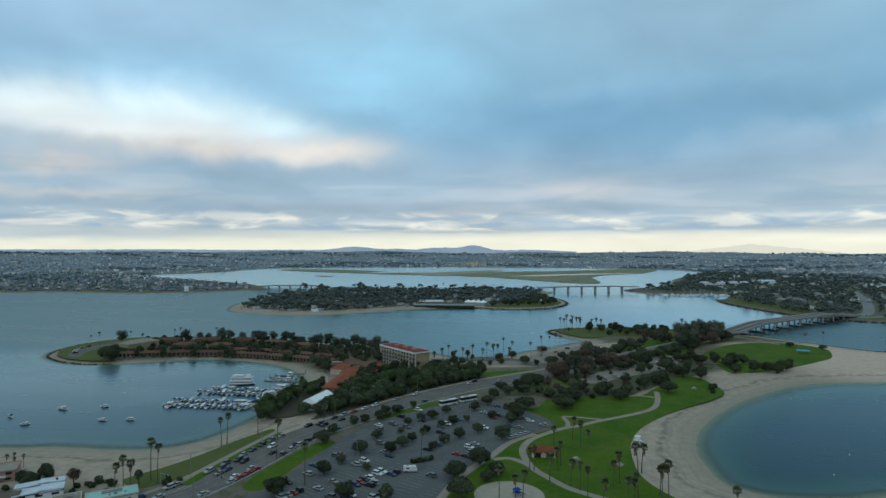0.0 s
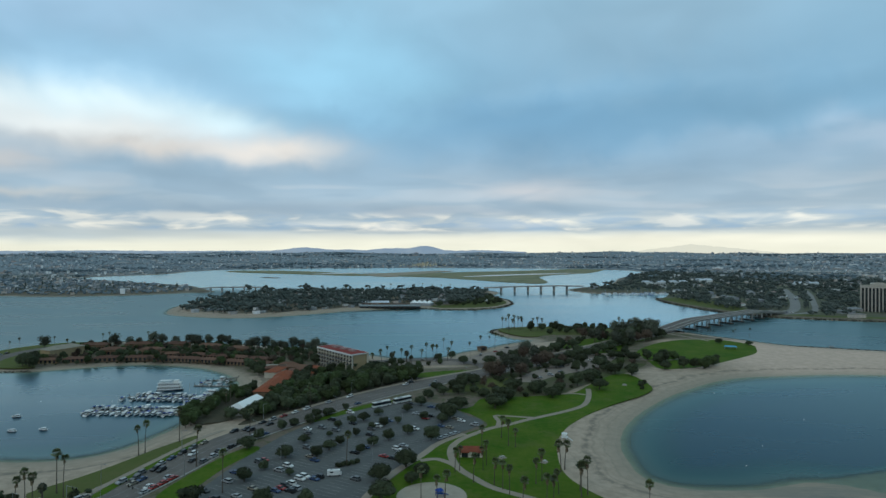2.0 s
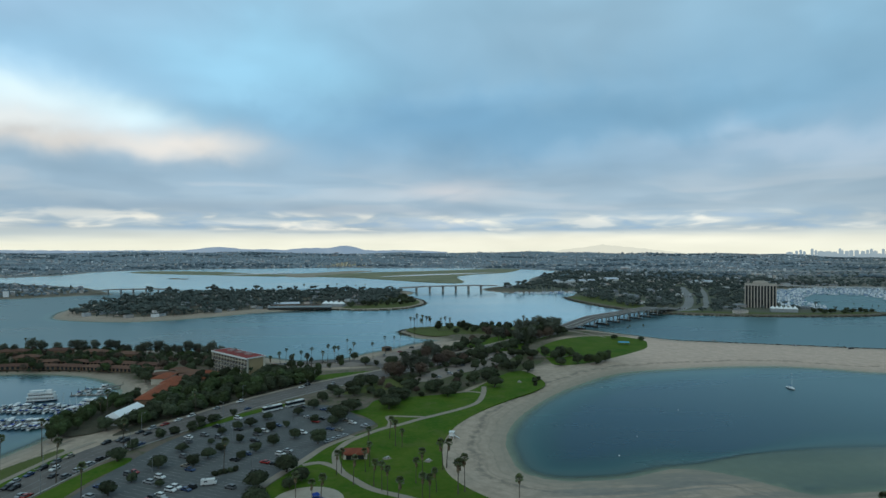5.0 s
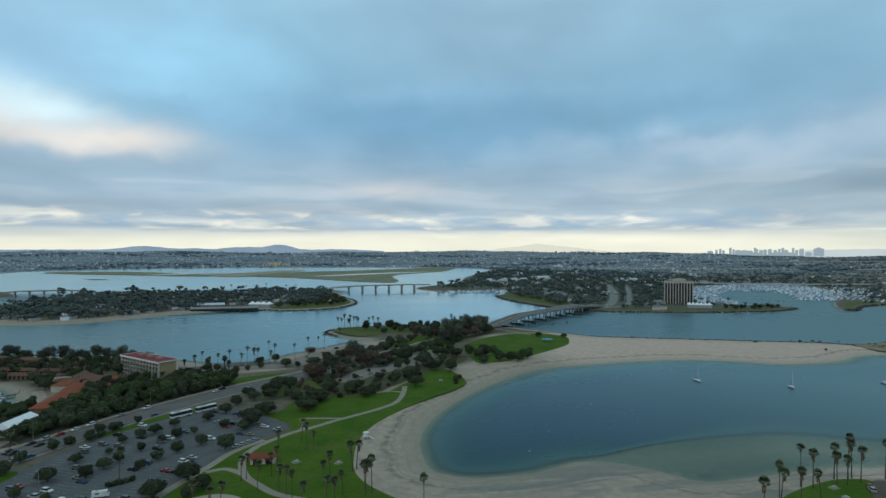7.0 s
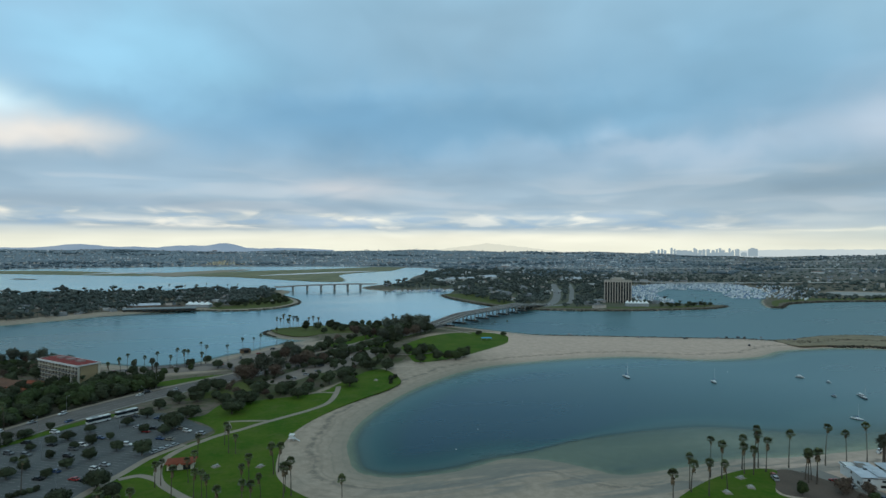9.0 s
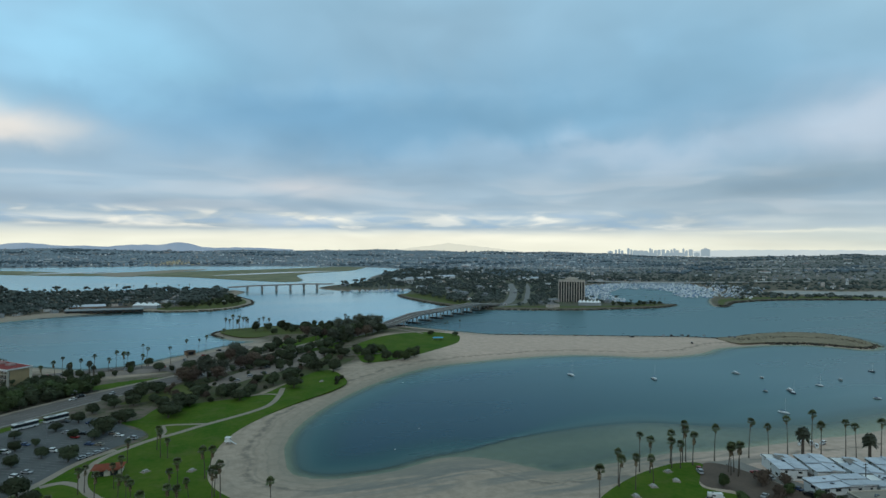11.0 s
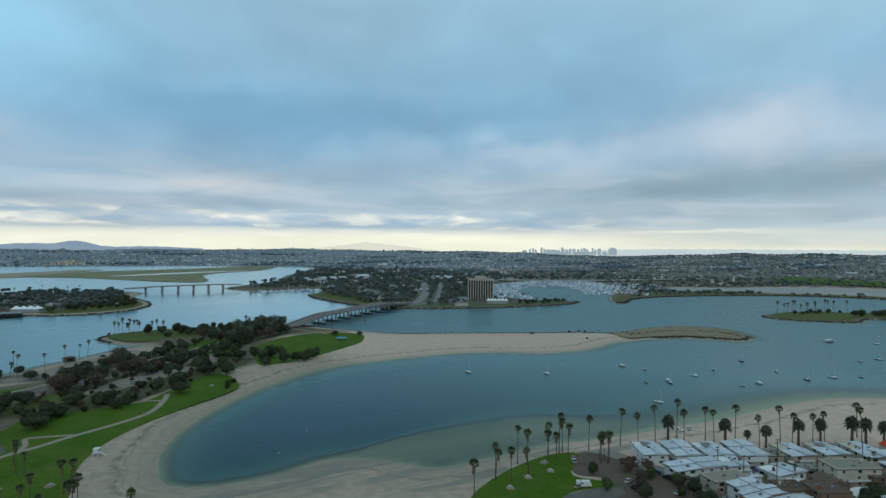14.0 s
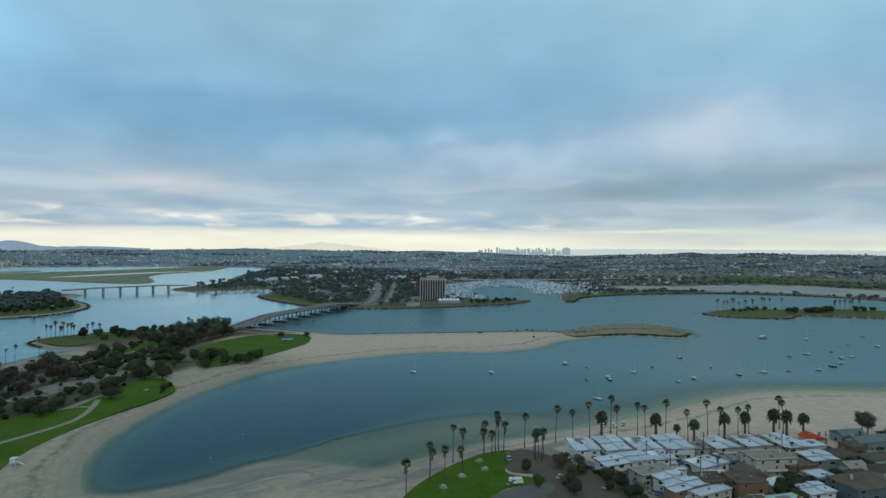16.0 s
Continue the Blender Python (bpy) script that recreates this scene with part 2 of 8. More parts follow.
    # Far earth fades to blue-grey: haze painted into the ground colour.
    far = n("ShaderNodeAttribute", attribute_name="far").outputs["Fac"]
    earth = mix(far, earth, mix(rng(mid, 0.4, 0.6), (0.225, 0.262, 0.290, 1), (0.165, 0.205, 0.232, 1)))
    col = mix(soil, sand, earth)
    p = n("ShaderNodeBsdfPrincipled", {"Base Color": col, "Roughness": m("SUBTRACT", 0.95, m("MULTIPLY", wet, 0.4)), "Specular IOR Level": 0.12})
    bp = n("ShaderNodeBump", {"Strength": 0.5, "Distance": 0.25, "Height": fine})
    ma.node_tree.links.new(bp.outputs[0], p.inputs["Normal"])
    n("ShaderNodeOutputMaterial", {0: p.outputs[0]})
    return ma


def mat_water():
    """Bay water: clear over the shallows, by the depth stored on the sheet; ripples in broad lanes."""
    ma = bpy.data.materials.new("bay_water")
    ma.use_nodes = True
    n = nodes_of(ma.node_tree)
    pos = n("ShaderNodeNewGeometry").outputs["Position"]
    depth = n("ShaderNodeAttribute", attribute_name="depth").outputs["Fac"]
    lanes = n("ShaderNodeTexNoise", {"Vector": n("ShaderNodeMapping", {0: pos, 3: (0.004, 0.012, 0.01)}).outputs[0], "Scale": 1.0, "Detail": 5.0, "Roughness": 0.6}).outputs[0]
    chop = n("ShaderNodeTexNoise", {"Vector": n("ShaderNodeMapping", {0: pos, 3: (0.5, 0.9, 1.0)}).outputs[0], "Scale": 1.0, "Detail": 4.0, "Roughness": 0.6}).outputs[0]
    murk = n("ShaderNodeMapRange", {0: depth, 1: 0.0, 2: 4.0}).outputs[0]
    deepc = ramp(n("ShaderNodeValToRGB", {0: murk}), [(0.0, (0.13, 0.150, 0.130)), (0.135, (0.060, 0.105, 0.100)), (0.41, (0.014, 0.060, 0.060)), (0.54, (0.005, 0.046, 0.051)), (0.75, (0.002, 0.034, 0.045)), (1.0, (0.001, 0.028, 0.053))]).outputs[0]
    ruffled = n("ShaderNodeMapRange", {0: lanes, 1: 0.35, 2: 0.65, 3: 0.24, 4: 0.36}).outputs[0]
    slick = n("ShaderNodeMapRange", {0: lanes, 1: 0.35, 2: 0.65, 3: 0.10, 4: 0.19}).outputs[0]
    calm = n("ShaderNodeAttribute", attribute_name="calm").outputs["Fac"]
    rough = n("ShaderNodeMix", {0: calm, 2: ruffled, 3: slick}).outputs[0]
    bp = n("ShaderNodeBump", {"Strength": 0.15, "Distance": 0.10, "Height": chop})
    under = n("ShaderNodeBsdfDiffuse", {0: deepc})
    gloss = n("ShaderNodeBsdfGlossy", {"Color": (0.76, 0.92, 0.938, 1), "Roughness": rough, "Normal": bp.outputs[0]})
    fres = n("ShaderNodeFresnel", {"IOR": 1.35, "Normal": bp.outputs[0]}).outputs[0]
    sheen = n("ShaderNodeMath", {0: n("ShaderNodeMath", {0: fres, 1: 1.3}, operation="POWER").outputs[0], 1: 1.32}, operation="MULTIPLY", use_clamp=True).outputs[0]
    sheen = n("ShaderNodeMath", {0: sheen, 1: n("ShaderNodeMapRange", {0: calm, 3: 1.0, 4: 2.4}).outputs[0]}, operation="MULTIPLY", use_clamp=True).outputs[0]
    # waves tilt the far ruffled water, so its mirror never grows as strong as that of the slicks
    sheen = n("ShaderNodeMath", {0: sheen, 1: n("ShaderNodeMapRange", {0: calm, 3: 0.305, 4: 0.92}).outputs[0]}, operation="MINIMUM").outputs[0]
    body = n("ShaderNodeMixShader", {0: sheen, 1: under.outputs[0], 2: gloss.outputs[0]})
    clear = n("ShaderNodeBsdfTransparent", {0: (0.82, 0.97, 0.94, 1)})
    see = ramp(n("ShaderNodeValToRGB", {0: murk}), [(0.0, (0.06, 0.06, 0.06)), (0.045, (0.16, 0.16, 0.16)), (0.12, (0.50, 0.50, 0.50)), (0.225, (0.88, 0.88, 0.88)), (0.375, (1, 1, 1))]).outputs[0]
    out = n("ShaderNodeMixShader", {0: see, 1: clear.outputs[0], 2: body.outputs[0]})
    n("ShaderNodeOutputMaterial", {0: out.outputs[0]})
    return ma


M_GRASS = mat("lawn_grass", (0.034, 0.092, 0.003), (0.082, 0.122, 0.012), scale=0.045, fine=0.45, bump=0.1)
def worn(ma):
    """Thin worn and bare patches over a lawn material."""
    tree = ma.node_tree
    p = [k for k in tree.nodes if k.type == "BSDF_PRINCIPLED"][0]
    old = p.inputs["Base Color"].links[0].from_socket
    co = tree.nodes.new("ShaderNodeNewGeometry").outputs["Position"]
    nz = tree.nodes.new("ShaderNodeTexNoise")
    nz.inputs["Scale"].default_value, nz.inputs["Detail"].default_value, nz.inputs["Roughness"].default_value = 0.11, 6.0, 0.65
    tree.links.new(co, nz.inputs["Vector"])
    rg = tree.nodes.new("ShaderNodeMapRange")
    for k, v in ((1, 0.52), (2, 0.72), (3, 0.0), (4, 0.55)):
        rg.inputs[k].default_value = v
    tree.links.new(nz.outputs[0], rg.inputs[0])
    mx = tree.nodes.new("ShaderNodeMix")
    mx.data_type = "RGBA"
    tree.links.new(rg.outputs[0], mx.inputs[0])
    tree.links.new(old, mx.inputs[6])
    mx.inputs[7].default_value = (0.11, 0.112, 0.035, 1)
    tree.links.new(mx.outputs[2], p.inputs["Base Color"])


worn(M_GRASS)
M_TURF = mat("dull_turf", (0.075, 0.100, 0.024), (0.105, 0.112, 0.040), scale=0.05, fine=0.5)
M_ASPHALT = mat("asphalt", (0.122, 0.126, 0.126), (0.090, 0.094, 0.096), scale=0.12, fine=1.5)
M_ROAD = mat("worn_road_asphalt", (0.160, 0.142, 0.132), (0.120, 0.108, 0.102), scale=0.10, fine=1.2)
M_PATH = mat("concrete_path", (0.31, 0.262, 0.212), (0.25, 0.212, 0.175), scale=0.2, fine=2.0)
M_KERB = mat("kerb_concrete", (0.34, 0.33, 0.31), scale=0.4)
M_PAINT = mat("road_paint", (0.30, 0.295, 0.285), (0.16, 0.16, 0.158), scale=0.5)
M_DIRT = mat("bare_brown_earth", (0.14, 0.105, 0.085), (0.10, 0.080, 0.065), scale=0.1, fine=1.0)
M_SHADED_EARTH = mat("tree_shaded_earth", (0.062, 0.060, 0.040), (0.090, 0.076, 0.055), scale=0.15, fine=1.2)
M_UNDER = mat("earth_and_thin_grass", (0.105, 0.084, 0.064), (0.058, 0.080, 0.026), scale=0.06, fine=0.5)
M_ROCK = mat("riprap_rock", (0.16, 0.13, 0.092), (0.095, 0.08, 0.06), scale=0.25, fine=0.9, bump=0.5, island=0.3)
M_MUD = mat("salt_marsh", (0.27, 0.24, 0.145), (0.12, 0.145, 0.085), scale=0.012, fine=0.05)
M_LEAF = mat("dark_evergreen_leaves", (0.041, 0.053, 0.029), (0.058, 0.066, 0.037), scale=0.5, fine=3, vary=0.35, island=0.22, rough=0.7, space="object")
M_LEAF2 = mat("dusty_brown_foliage", (0.120, 0.082, 0.062), (0.085, 0.066, 0.050), scale=0.5, fine=3, vary=0.3, island=0.22, rough=0.8, space="object")
M_LEAF3 = mat("green_leaves", (0.044, 0.062, 0.024), (0.060, 0.080, 0.032), scale=0.5, fine=3, vary=0.3, island=0.22, rough=0.7, space="object")
M_LEAF4 = mat("airy_grey_green_leaves", (0.070, 0.080, 0.058), (0.10, 0.105, 0.078), scale=0.5, fine=3, vary=0.3, island=0.22, rough=0.8, space="object")
M_FROND = mat("palm_fronds", (0.066, 0.086, 0.034), (0.104, 0.110, 0.050), scale=0.8, fine=4, vary=0.25, island=0.35, rough=0.6, space="object")
M_DEADFROND = mat("dry_palm_skirt", (0.21, 0.155, 0.095), (0.13, 0.098, 0.062), scale=0.8, island=0.3, space="object")
M_BARK = mat("grey_brown_bark", (0.12, 0.095, 0.075), (0.075, 0.062, 0.05), scale=1.0, vary=0.2, space="object")
M_WHITE = mat("white_paint", (0.72, 0.72, 0.70), (0.60, 0.61, 0.60), scale=0.4, vary=0.08, rough=0.6, space="object")
M_GEL = mat("white_boat_gelcoat", (0.78, 0.78, 0.77), (0.66, 0.68, 0.68), scale=0.5, vary=0.12, rough=0.3, space="object")
M_BLUE = mat("blue_canvas", (0.03, 0.08, 0.28), (0.02, 0.05, 0.18), scale=0.8, vary=0.4, space="object")
M_GLASS = mat("dark_window_glass", (0.018, 0.022, 0.026), (0.03, 0.035, 0.04), rough=0.12, scale=0.3, space="object")
M_TIRE = mat("black_rubber", (0.02, 0.02, 0.02), scale=2, space="object")
M_METAL = mat("grey_metal", (0.30, 0.31, 0.32), rough=0.5, metal=0.6, space="object")
M_WOODPOLE = mat("dark_wood_pole", (0.075, 0.06, 0.048), scale=1.5, space="object")
M_CONC = mat("bridge_concrete", (0.44, 0.425, 0.40), (0.35, 0.34, 0.32), scale=0.1, fine=0.8)
M_TERRA = mat("red_clay_tile_roof", (0.27, 0.085, 0.045), (0.19, 0.062, 0.038), scale=0.35, fine=2.5, vary=0.15)
M_BRICK = mat("dark_red_flat_roof", (0.26, 0.055, 0.048), (0.18, 0.045, 0.042), scale=0.2, fine=1.5)
M_STUCCO = mat("cream_stucco", (0.52, 0.47, 0.38), (0.44, 0.40, 0.33), scale=0.3, vary=0.15, space="object")
M_TAN = mat("tan_stucco", (0.37, 0.28, 0.16), (0.30, 0.225, 0.13), scale=0.3, space="object")
M_BROWNWALL = mat("brown_shingle_wall", (0.27, 0.165, 0.11), (0.19, 0.12, 0.08), scale=0.4, vary=0.2, space="object")
M_GREYWALL = mat("grey_painted_siding", (0.27, 0.30, 0.31), (0.22, 0.245, 0.26), scale=0.4, vary=0.2, space="object")
M_ROOFBLUE = mat("pale_blue_white_roof_coating", (0.53, 0.57, 0.62), (0.38, 0.42, 0.47), scale=0.25, fine=1.8, vary=0.12, space="object")
M_ROOFTAN = mat("tan_gravel_roof", (0.27, 0.245, 0.205), (0.21, 0.19, 0.16), scale=0.3, fine=2, vary=0.15, space="object")
M_ROOFBROWN = mat("brown_shingle_roof", (0.128, 0.095, 0.076), (0.085, 0.068, 0.056), scale=0.3, fine=2, vary=0.2, space="object")
M_ROOFRED = mat("orange_red_roof", (0.52, 0.075, 0.03), (0.42, 0.06, 0.028), scale=0.4, space="object")
M_SLATE = mat("slate_blue_siding", (0.125, 0.145, 0.160), (0.095, 0.112, 0.125), scale=0.4, vary=0.1, space="object")
M_TEAL = mat("pale_turquoise_roof", (0.33, 0.52, 0.50), (0.27, 0.45, 0.44), scale=0.3, space="object")
M_PINK = mat("pink_stucco", (0.45, 0.24, 0.21), scale=0.4, space="object")
M_FIN = mat("pale_concrete_fin", (0.47, 0.42, 0.365), (0.40, 0.355, 0.31), scale=0.1, space="object")
M_DECK = mat("weathered_dock_boards", (0.24, 0.22, 0.20), scale=0.6)
M_HULLDARK = mat("dark_hull_paint", (0.03, 0.04, 0.07), scale=0.5, rough=0.4, space="object")
M_SKYBLUE = mat("bright_blue_canopy", (0.10, 0.35, 0.55), scale=0.6, space="object")
# Far foliage: haze put into the colours, paler and bluer with distance.
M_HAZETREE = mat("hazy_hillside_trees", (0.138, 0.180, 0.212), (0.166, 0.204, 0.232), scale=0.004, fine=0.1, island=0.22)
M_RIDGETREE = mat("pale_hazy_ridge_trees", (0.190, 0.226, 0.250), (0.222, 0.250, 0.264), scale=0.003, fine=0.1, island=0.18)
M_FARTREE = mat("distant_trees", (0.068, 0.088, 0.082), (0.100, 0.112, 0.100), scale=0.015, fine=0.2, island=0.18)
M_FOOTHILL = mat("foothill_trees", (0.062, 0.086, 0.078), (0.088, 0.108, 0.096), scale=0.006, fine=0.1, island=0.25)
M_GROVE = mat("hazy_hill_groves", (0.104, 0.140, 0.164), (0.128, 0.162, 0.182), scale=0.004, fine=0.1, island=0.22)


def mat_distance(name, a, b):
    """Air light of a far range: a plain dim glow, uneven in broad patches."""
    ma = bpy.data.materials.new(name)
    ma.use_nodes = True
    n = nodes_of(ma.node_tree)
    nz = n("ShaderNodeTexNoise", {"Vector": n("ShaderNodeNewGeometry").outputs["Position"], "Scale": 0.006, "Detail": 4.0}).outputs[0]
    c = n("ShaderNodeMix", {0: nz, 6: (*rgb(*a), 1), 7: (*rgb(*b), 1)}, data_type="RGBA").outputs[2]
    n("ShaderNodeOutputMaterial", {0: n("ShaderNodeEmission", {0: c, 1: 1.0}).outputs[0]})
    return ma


# Haze as emission: far mountains, sea and towers glow in its colour.
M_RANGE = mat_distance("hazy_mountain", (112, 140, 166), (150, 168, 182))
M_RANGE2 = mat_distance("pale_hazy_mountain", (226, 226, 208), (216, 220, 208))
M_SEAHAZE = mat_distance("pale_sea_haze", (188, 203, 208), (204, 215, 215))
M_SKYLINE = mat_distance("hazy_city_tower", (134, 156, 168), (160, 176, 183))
# Far walls and roofs greyed: haze is put into their colours.
M_CITY = mat_pick("distant_house_walls", [(0.40, 0.41, 0.42), (0.29, 0.30, 0.32), (0.74, 0.74, 0.74), (0.35, 0.32, 0.30), (0.54, 0.47, 0.42), (0.27, 0.29, 0.31), (0.26, 0.275, 0.285), (0.60, 0.60, 0.60)])
M_CITYROOF = mat_pick("distant_house_roofs", [(0.19, 0.20, 0.21), (0.22, 0.23, 0.245), (0.185, 0.20, 0.215), (0.28, 0.215, 0.19), (0.42, 0.425, 0.435), (0.19, 0.20, 0.205), (0.21, 0.195, 0.185)])
M_FARBOAT = mat_pick("moored_boat_hulls", [(0.58, 0.61, 0.64), (0.38, 0.44, 0.50), (0.74, 0.75, 0.76), (0.24, 0.32, 0.44), (0.66, 0.68, 0.70)])
M_CARS = {c: mat("car_paint_" + c, rgb, tuple(v * 0.9 for v in rgb), rough=0.3, scale=0.5, space="object") for c, rgb in
          dict(white=(0.65, 0.65, 0.64), silver=(0.32, 0.33, 0.34), black=(0.02, 0.02, 0.022), grey=(0.11, 0.115, 0.12), red=(0.30, 0.025, 0.02), blue=(0.03, 0.06, 0.14), tan=(0.25, 0.22, 0.17)).items()}


# ---- geometry helpers ----
class Geo:
    """Collects vertices and faces, with a material slot for each face."""

    def __init__(self):
        self.v, self.f, self.s = [], [], []

    def add(self, verts, faces, slot=0):
        o = len(self.v)
        self.v += verts
        self.f += [tuple(o + i for i in f) for f in faces]
        self.s += [slot] * len(faces)
        return self

    def prism(self, poly, z0, z1, slot=0, top=None, inset=0.0):
        n = len(poly)
        cx, cy = sum(p[0] for p in poly) / n, sum(p[1] for p in poly) / n
        up = [(p[0] + (cx - p[0]) * inset, p[1] + (cy - p[1]) * inset) for p in poly]
        vs = [(x, y, z0) for x, y in poly] + [(x, y, z1) for x, y in up]
        self.add(vs, [(i, (i + 1) % n, n + (i + 1) % n, n + i) for i in range(n)], slot)
        o = len(self.v) - 2 * n
        self.f += [tuple(o + n + i for i in range(n)), tuple(o + n - 1 - i for i in range(n))]
        self.s += [slot if top is None else top, slot]
        return self

    def box(self, x, y, z, sx, sy, sz, rot=0.0, slot=0, top=None, inset=0.0):
        """A box on (x, y, z), its base's centre."""
        c, s = math.cos(rot), math.sin(rot)
        poly = [(x + c * a - s * b, y + s * a + c * b) for a, b in ((-sx / 2, -sy / 2), (sx / 2, -sy / 2), (sx / 2, sy / 2), (-sx / 2, sy / 2))]
        return self.prism(poly, z, z + sz, slot, top, inset)

    def tube(self, pts, radii, n=6, slot=0, cap=True):
        rings = []
        for i, p in enumerate(pts):
            a, b = Vector(pts[max(i - 1, 0)]), Vector(pts[min(i + 1, len(pts) - 1)])
            d = (b - a).normalized()
            u = d.orthogonal().normalized()
            w = d.cross(u)
            rings.append([tuple(Vector(p) + radii[i] * (math.cos(q) * u + math.sin(q) * w)) for q in (2 * math.pi * k / n for k in range(n))])
        faces = [(i * n + k, i * n + (k + 1) % n, (i + 1) * n + (k + 1) % n, (i + 1) * n + k) for i in range(len(pts) - 1) for k in range(n)]
        if cap:
            faces += [tuple((len(pts) - 1) * n + k for k in range(n)), tuple(n - 1 - k for k in range(n))]
        return self.add([q for r in rings for q in r], faces, slot)

    def blob(self, c, r, rng, rough=0.25, slot=0, n=6):
        """A rough lump of leaves: a few rings with uneven radii."""
        rows = 4
        vs = [(c[0], c[1], c[2] - r[2])]
        for i in range(1, rows):
            t = math.pi * i / rows
            for k in range(n):
                q = 2 * math.pi * (k + 0.5 * (i % 2)) / n
                s = 1 + rng.uniform(-rough, rough)
                vs.append((c[0] + r[0] * s * math.sin(t) * math.cos(q), c[1] + r[1] * s * math.sin(t) * math.sin(q), c[2] - r[2] * s * math.cos(t)))
        vs.append((c[0], c[1], c[2] + r[2] * (1 + rng.uniform(-rough, rough))))
        fs = [(0, 1 + (k + 1) % n, 1 + k) for k in range(n)]
        for i in range(rows - 2):
            fs += [(1 + i * n + k, 1 + i * n + (k + 1) % n, 1 + (i + 1) * n + (k + 1) % n, 1 + (i + 1) * n + k) for k in range(n)]
        last = len(vs) - 1
        fs += [(last, 1 + (rows - 2) * n + k, 1 + (rows - 2) * n + (k + 1) % n) for k in range(n)]
        return self.add(vs, fs, slot)

    def clump(self, c, k, rng, squash=1.0):
        """A small uneven tuft: two rings of five between two tips."""
        h = k * squash
        vs = [(c[0], c[1], c[2] - h * 0.7)]
        for dz in (-0.3, 0.35):
            for i in range(5):
                q, s = 1.2566 * (i + (dz > 0) * 0.5), k * rng.uniform(0.65, 1.25)
                vs.append((c[0] + s * math.cos(q), c[1] + s * math.sin(q), c[2] + h * dz + rng.uniform(-0.15, 0.15) * h))
        vs.append((c[0] + rng.uniform(-0.2, 0.2) * k, c[1] + rng.uniform(-0.2, 0.2) * k, c[2] + h * rng.uniform(0.6, 1.0)))
        fs = [(0, 1 + (i + 1) % 5, 1 + i) for i in range(5)] + [(1 + i, 1 + (i + 1) % 5, 6 + (i + 1) % 5, 6 + i) for i in range(5)] + [(11, 6 + i, 6 + (i + 1) % 5) for i in range(5)]
        return self.add(vs, fs)

    def mesh(self, name, *mats, smooth=False):
        me = bpy.data.meshes.new(name)
        me.from_pydata(self.v, [], self.f)
        for ma in mats:
            me.materials.append(ma)
        if any(self.s):
            me.polygons.foreach_set("material_index", self.s)
        if smooth:
            me.polygons.foreach_set("use_smooth", [True] * len(self.f))
        me.update()
        return me


def part(name, geo, material, parent, label=""):
    """One mesh object under a thing or under a part."""
    me = geo if isinstance(geo, bpy.types.Mesh) else geo.mesh(name, *(material if isinstance(material, (tuple, list)) else (material,)))
    ob = new(name, me)
    ob.parent = parent
    return tagged(ob, label)


def thing(name, label, category, group="", m=None):
    ob = new(name)
    ob.empty_display_size = 0.5
    if m is not None:
        ob.matrix_basis = m
    return tagged(ob, label, category, group)


def setting(name, geo, material, label, category, kind="structure"):
    me = geo if isinstance(geo, bpy.types.Mesh) else geo.mesh(name, *(material if isinstance(material, (tuple, list)) else (material,)))
    return tagged(new(name, me), label, category, kind=kind)


def at(x, y, z=2.0, turn=0.0, size=1.0):
    return pose(x, y, z, 0, 0, turn) @ Matrix.Scale(size, 4)


def spline(pts, closed=True, steps=4):
    out, n = [], len(pts)
    for i in range(n if closed else n - 1):
        p = [np.array(pts[(i + k) % n] if closed else pts[min(max(i + k, 0), n - 1)], float) for k in (-1, 0, 1, 2)]
        for t in (k / steps for k in range(steps)):
            out.append(tuple(0.5 * (2 * p[1] + (p[2] - p[0]) * t + (2 * p[0] - 5 * p[1] + 4 * p[2] - p[3]) * t * t + (3 * p[1] - p[0] - 3 * p[2] + p[3]) * t ** 3)))
    if not closed:
        out.append(tuple(float(q) for q in pts[-1]))
    return out


def strip(line, half, z0, z1, slot=0, geo=None, shift=0.0):
    """A band along a line, half metres to either side of it, shifted to its left."""
    geo = geo or Geo()
    vs, n = [], len(line)
    for i, p in enumerate(line):
        a, b = line[max(i - 1, 0)], line[min(i + 1, n - 1)]
        d = Vector((b[0] - a[0], b[1] - a[1])).normalized()
        nx, ny = -d.y, d.x
        for s in (shift - half, shift + half):
            vs += [(p[0] + nx * s, p[1] + ny * s, z0), (p[0] + nx * s, p[1] + ny * s, z1)]
    fs = []
    for i in range(n - 1):
        a, b = 4 * i, 4 * i + 4
        fs += [(a + 1, b + 1, b + 3, a + 3), (a, b, b + 1, a + 1), (a + 2, a + 3, b + 3, b + 2)]
    fs += [(0, 1, 3, 2), (4 * n - 4, 4 * n - 2, 4 * n - 1, 4 * n - 3)]
    return geo.add(vs, fs, slot)


def inside(poly, x, y):
    c, n = False, len(poly)
    for i in range(n):
        (ax, ay), (bx, by) = poly[i], poly[i - 1]
        if (ay > y) != (by > y) and x < (bx - ax) * (y - ay) / (by - ay) + ax:
            c = not c
    return c


def scatter(poly, spacing, rng, keep=lambda x, y: True, limit=400):
    """Places inside an outline, no two nearer than the spacing."""
    xs, ys = [p[0] for p in poly], [p[1] for p in poly]
    out = []
    for _ in range(limit * 14):
        x, y = rng.uniform(min(xs), max(xs)), rng.uniform(min(ys), max(ys))
        if inside(poly, x, y) and keep(x, y) and all((x - a) ** 2 + (y - b) ** 2 > spacing ** 2 for a, b in out):
            out.append((x, y))
            if len(out) >= limit:
                break
    return out


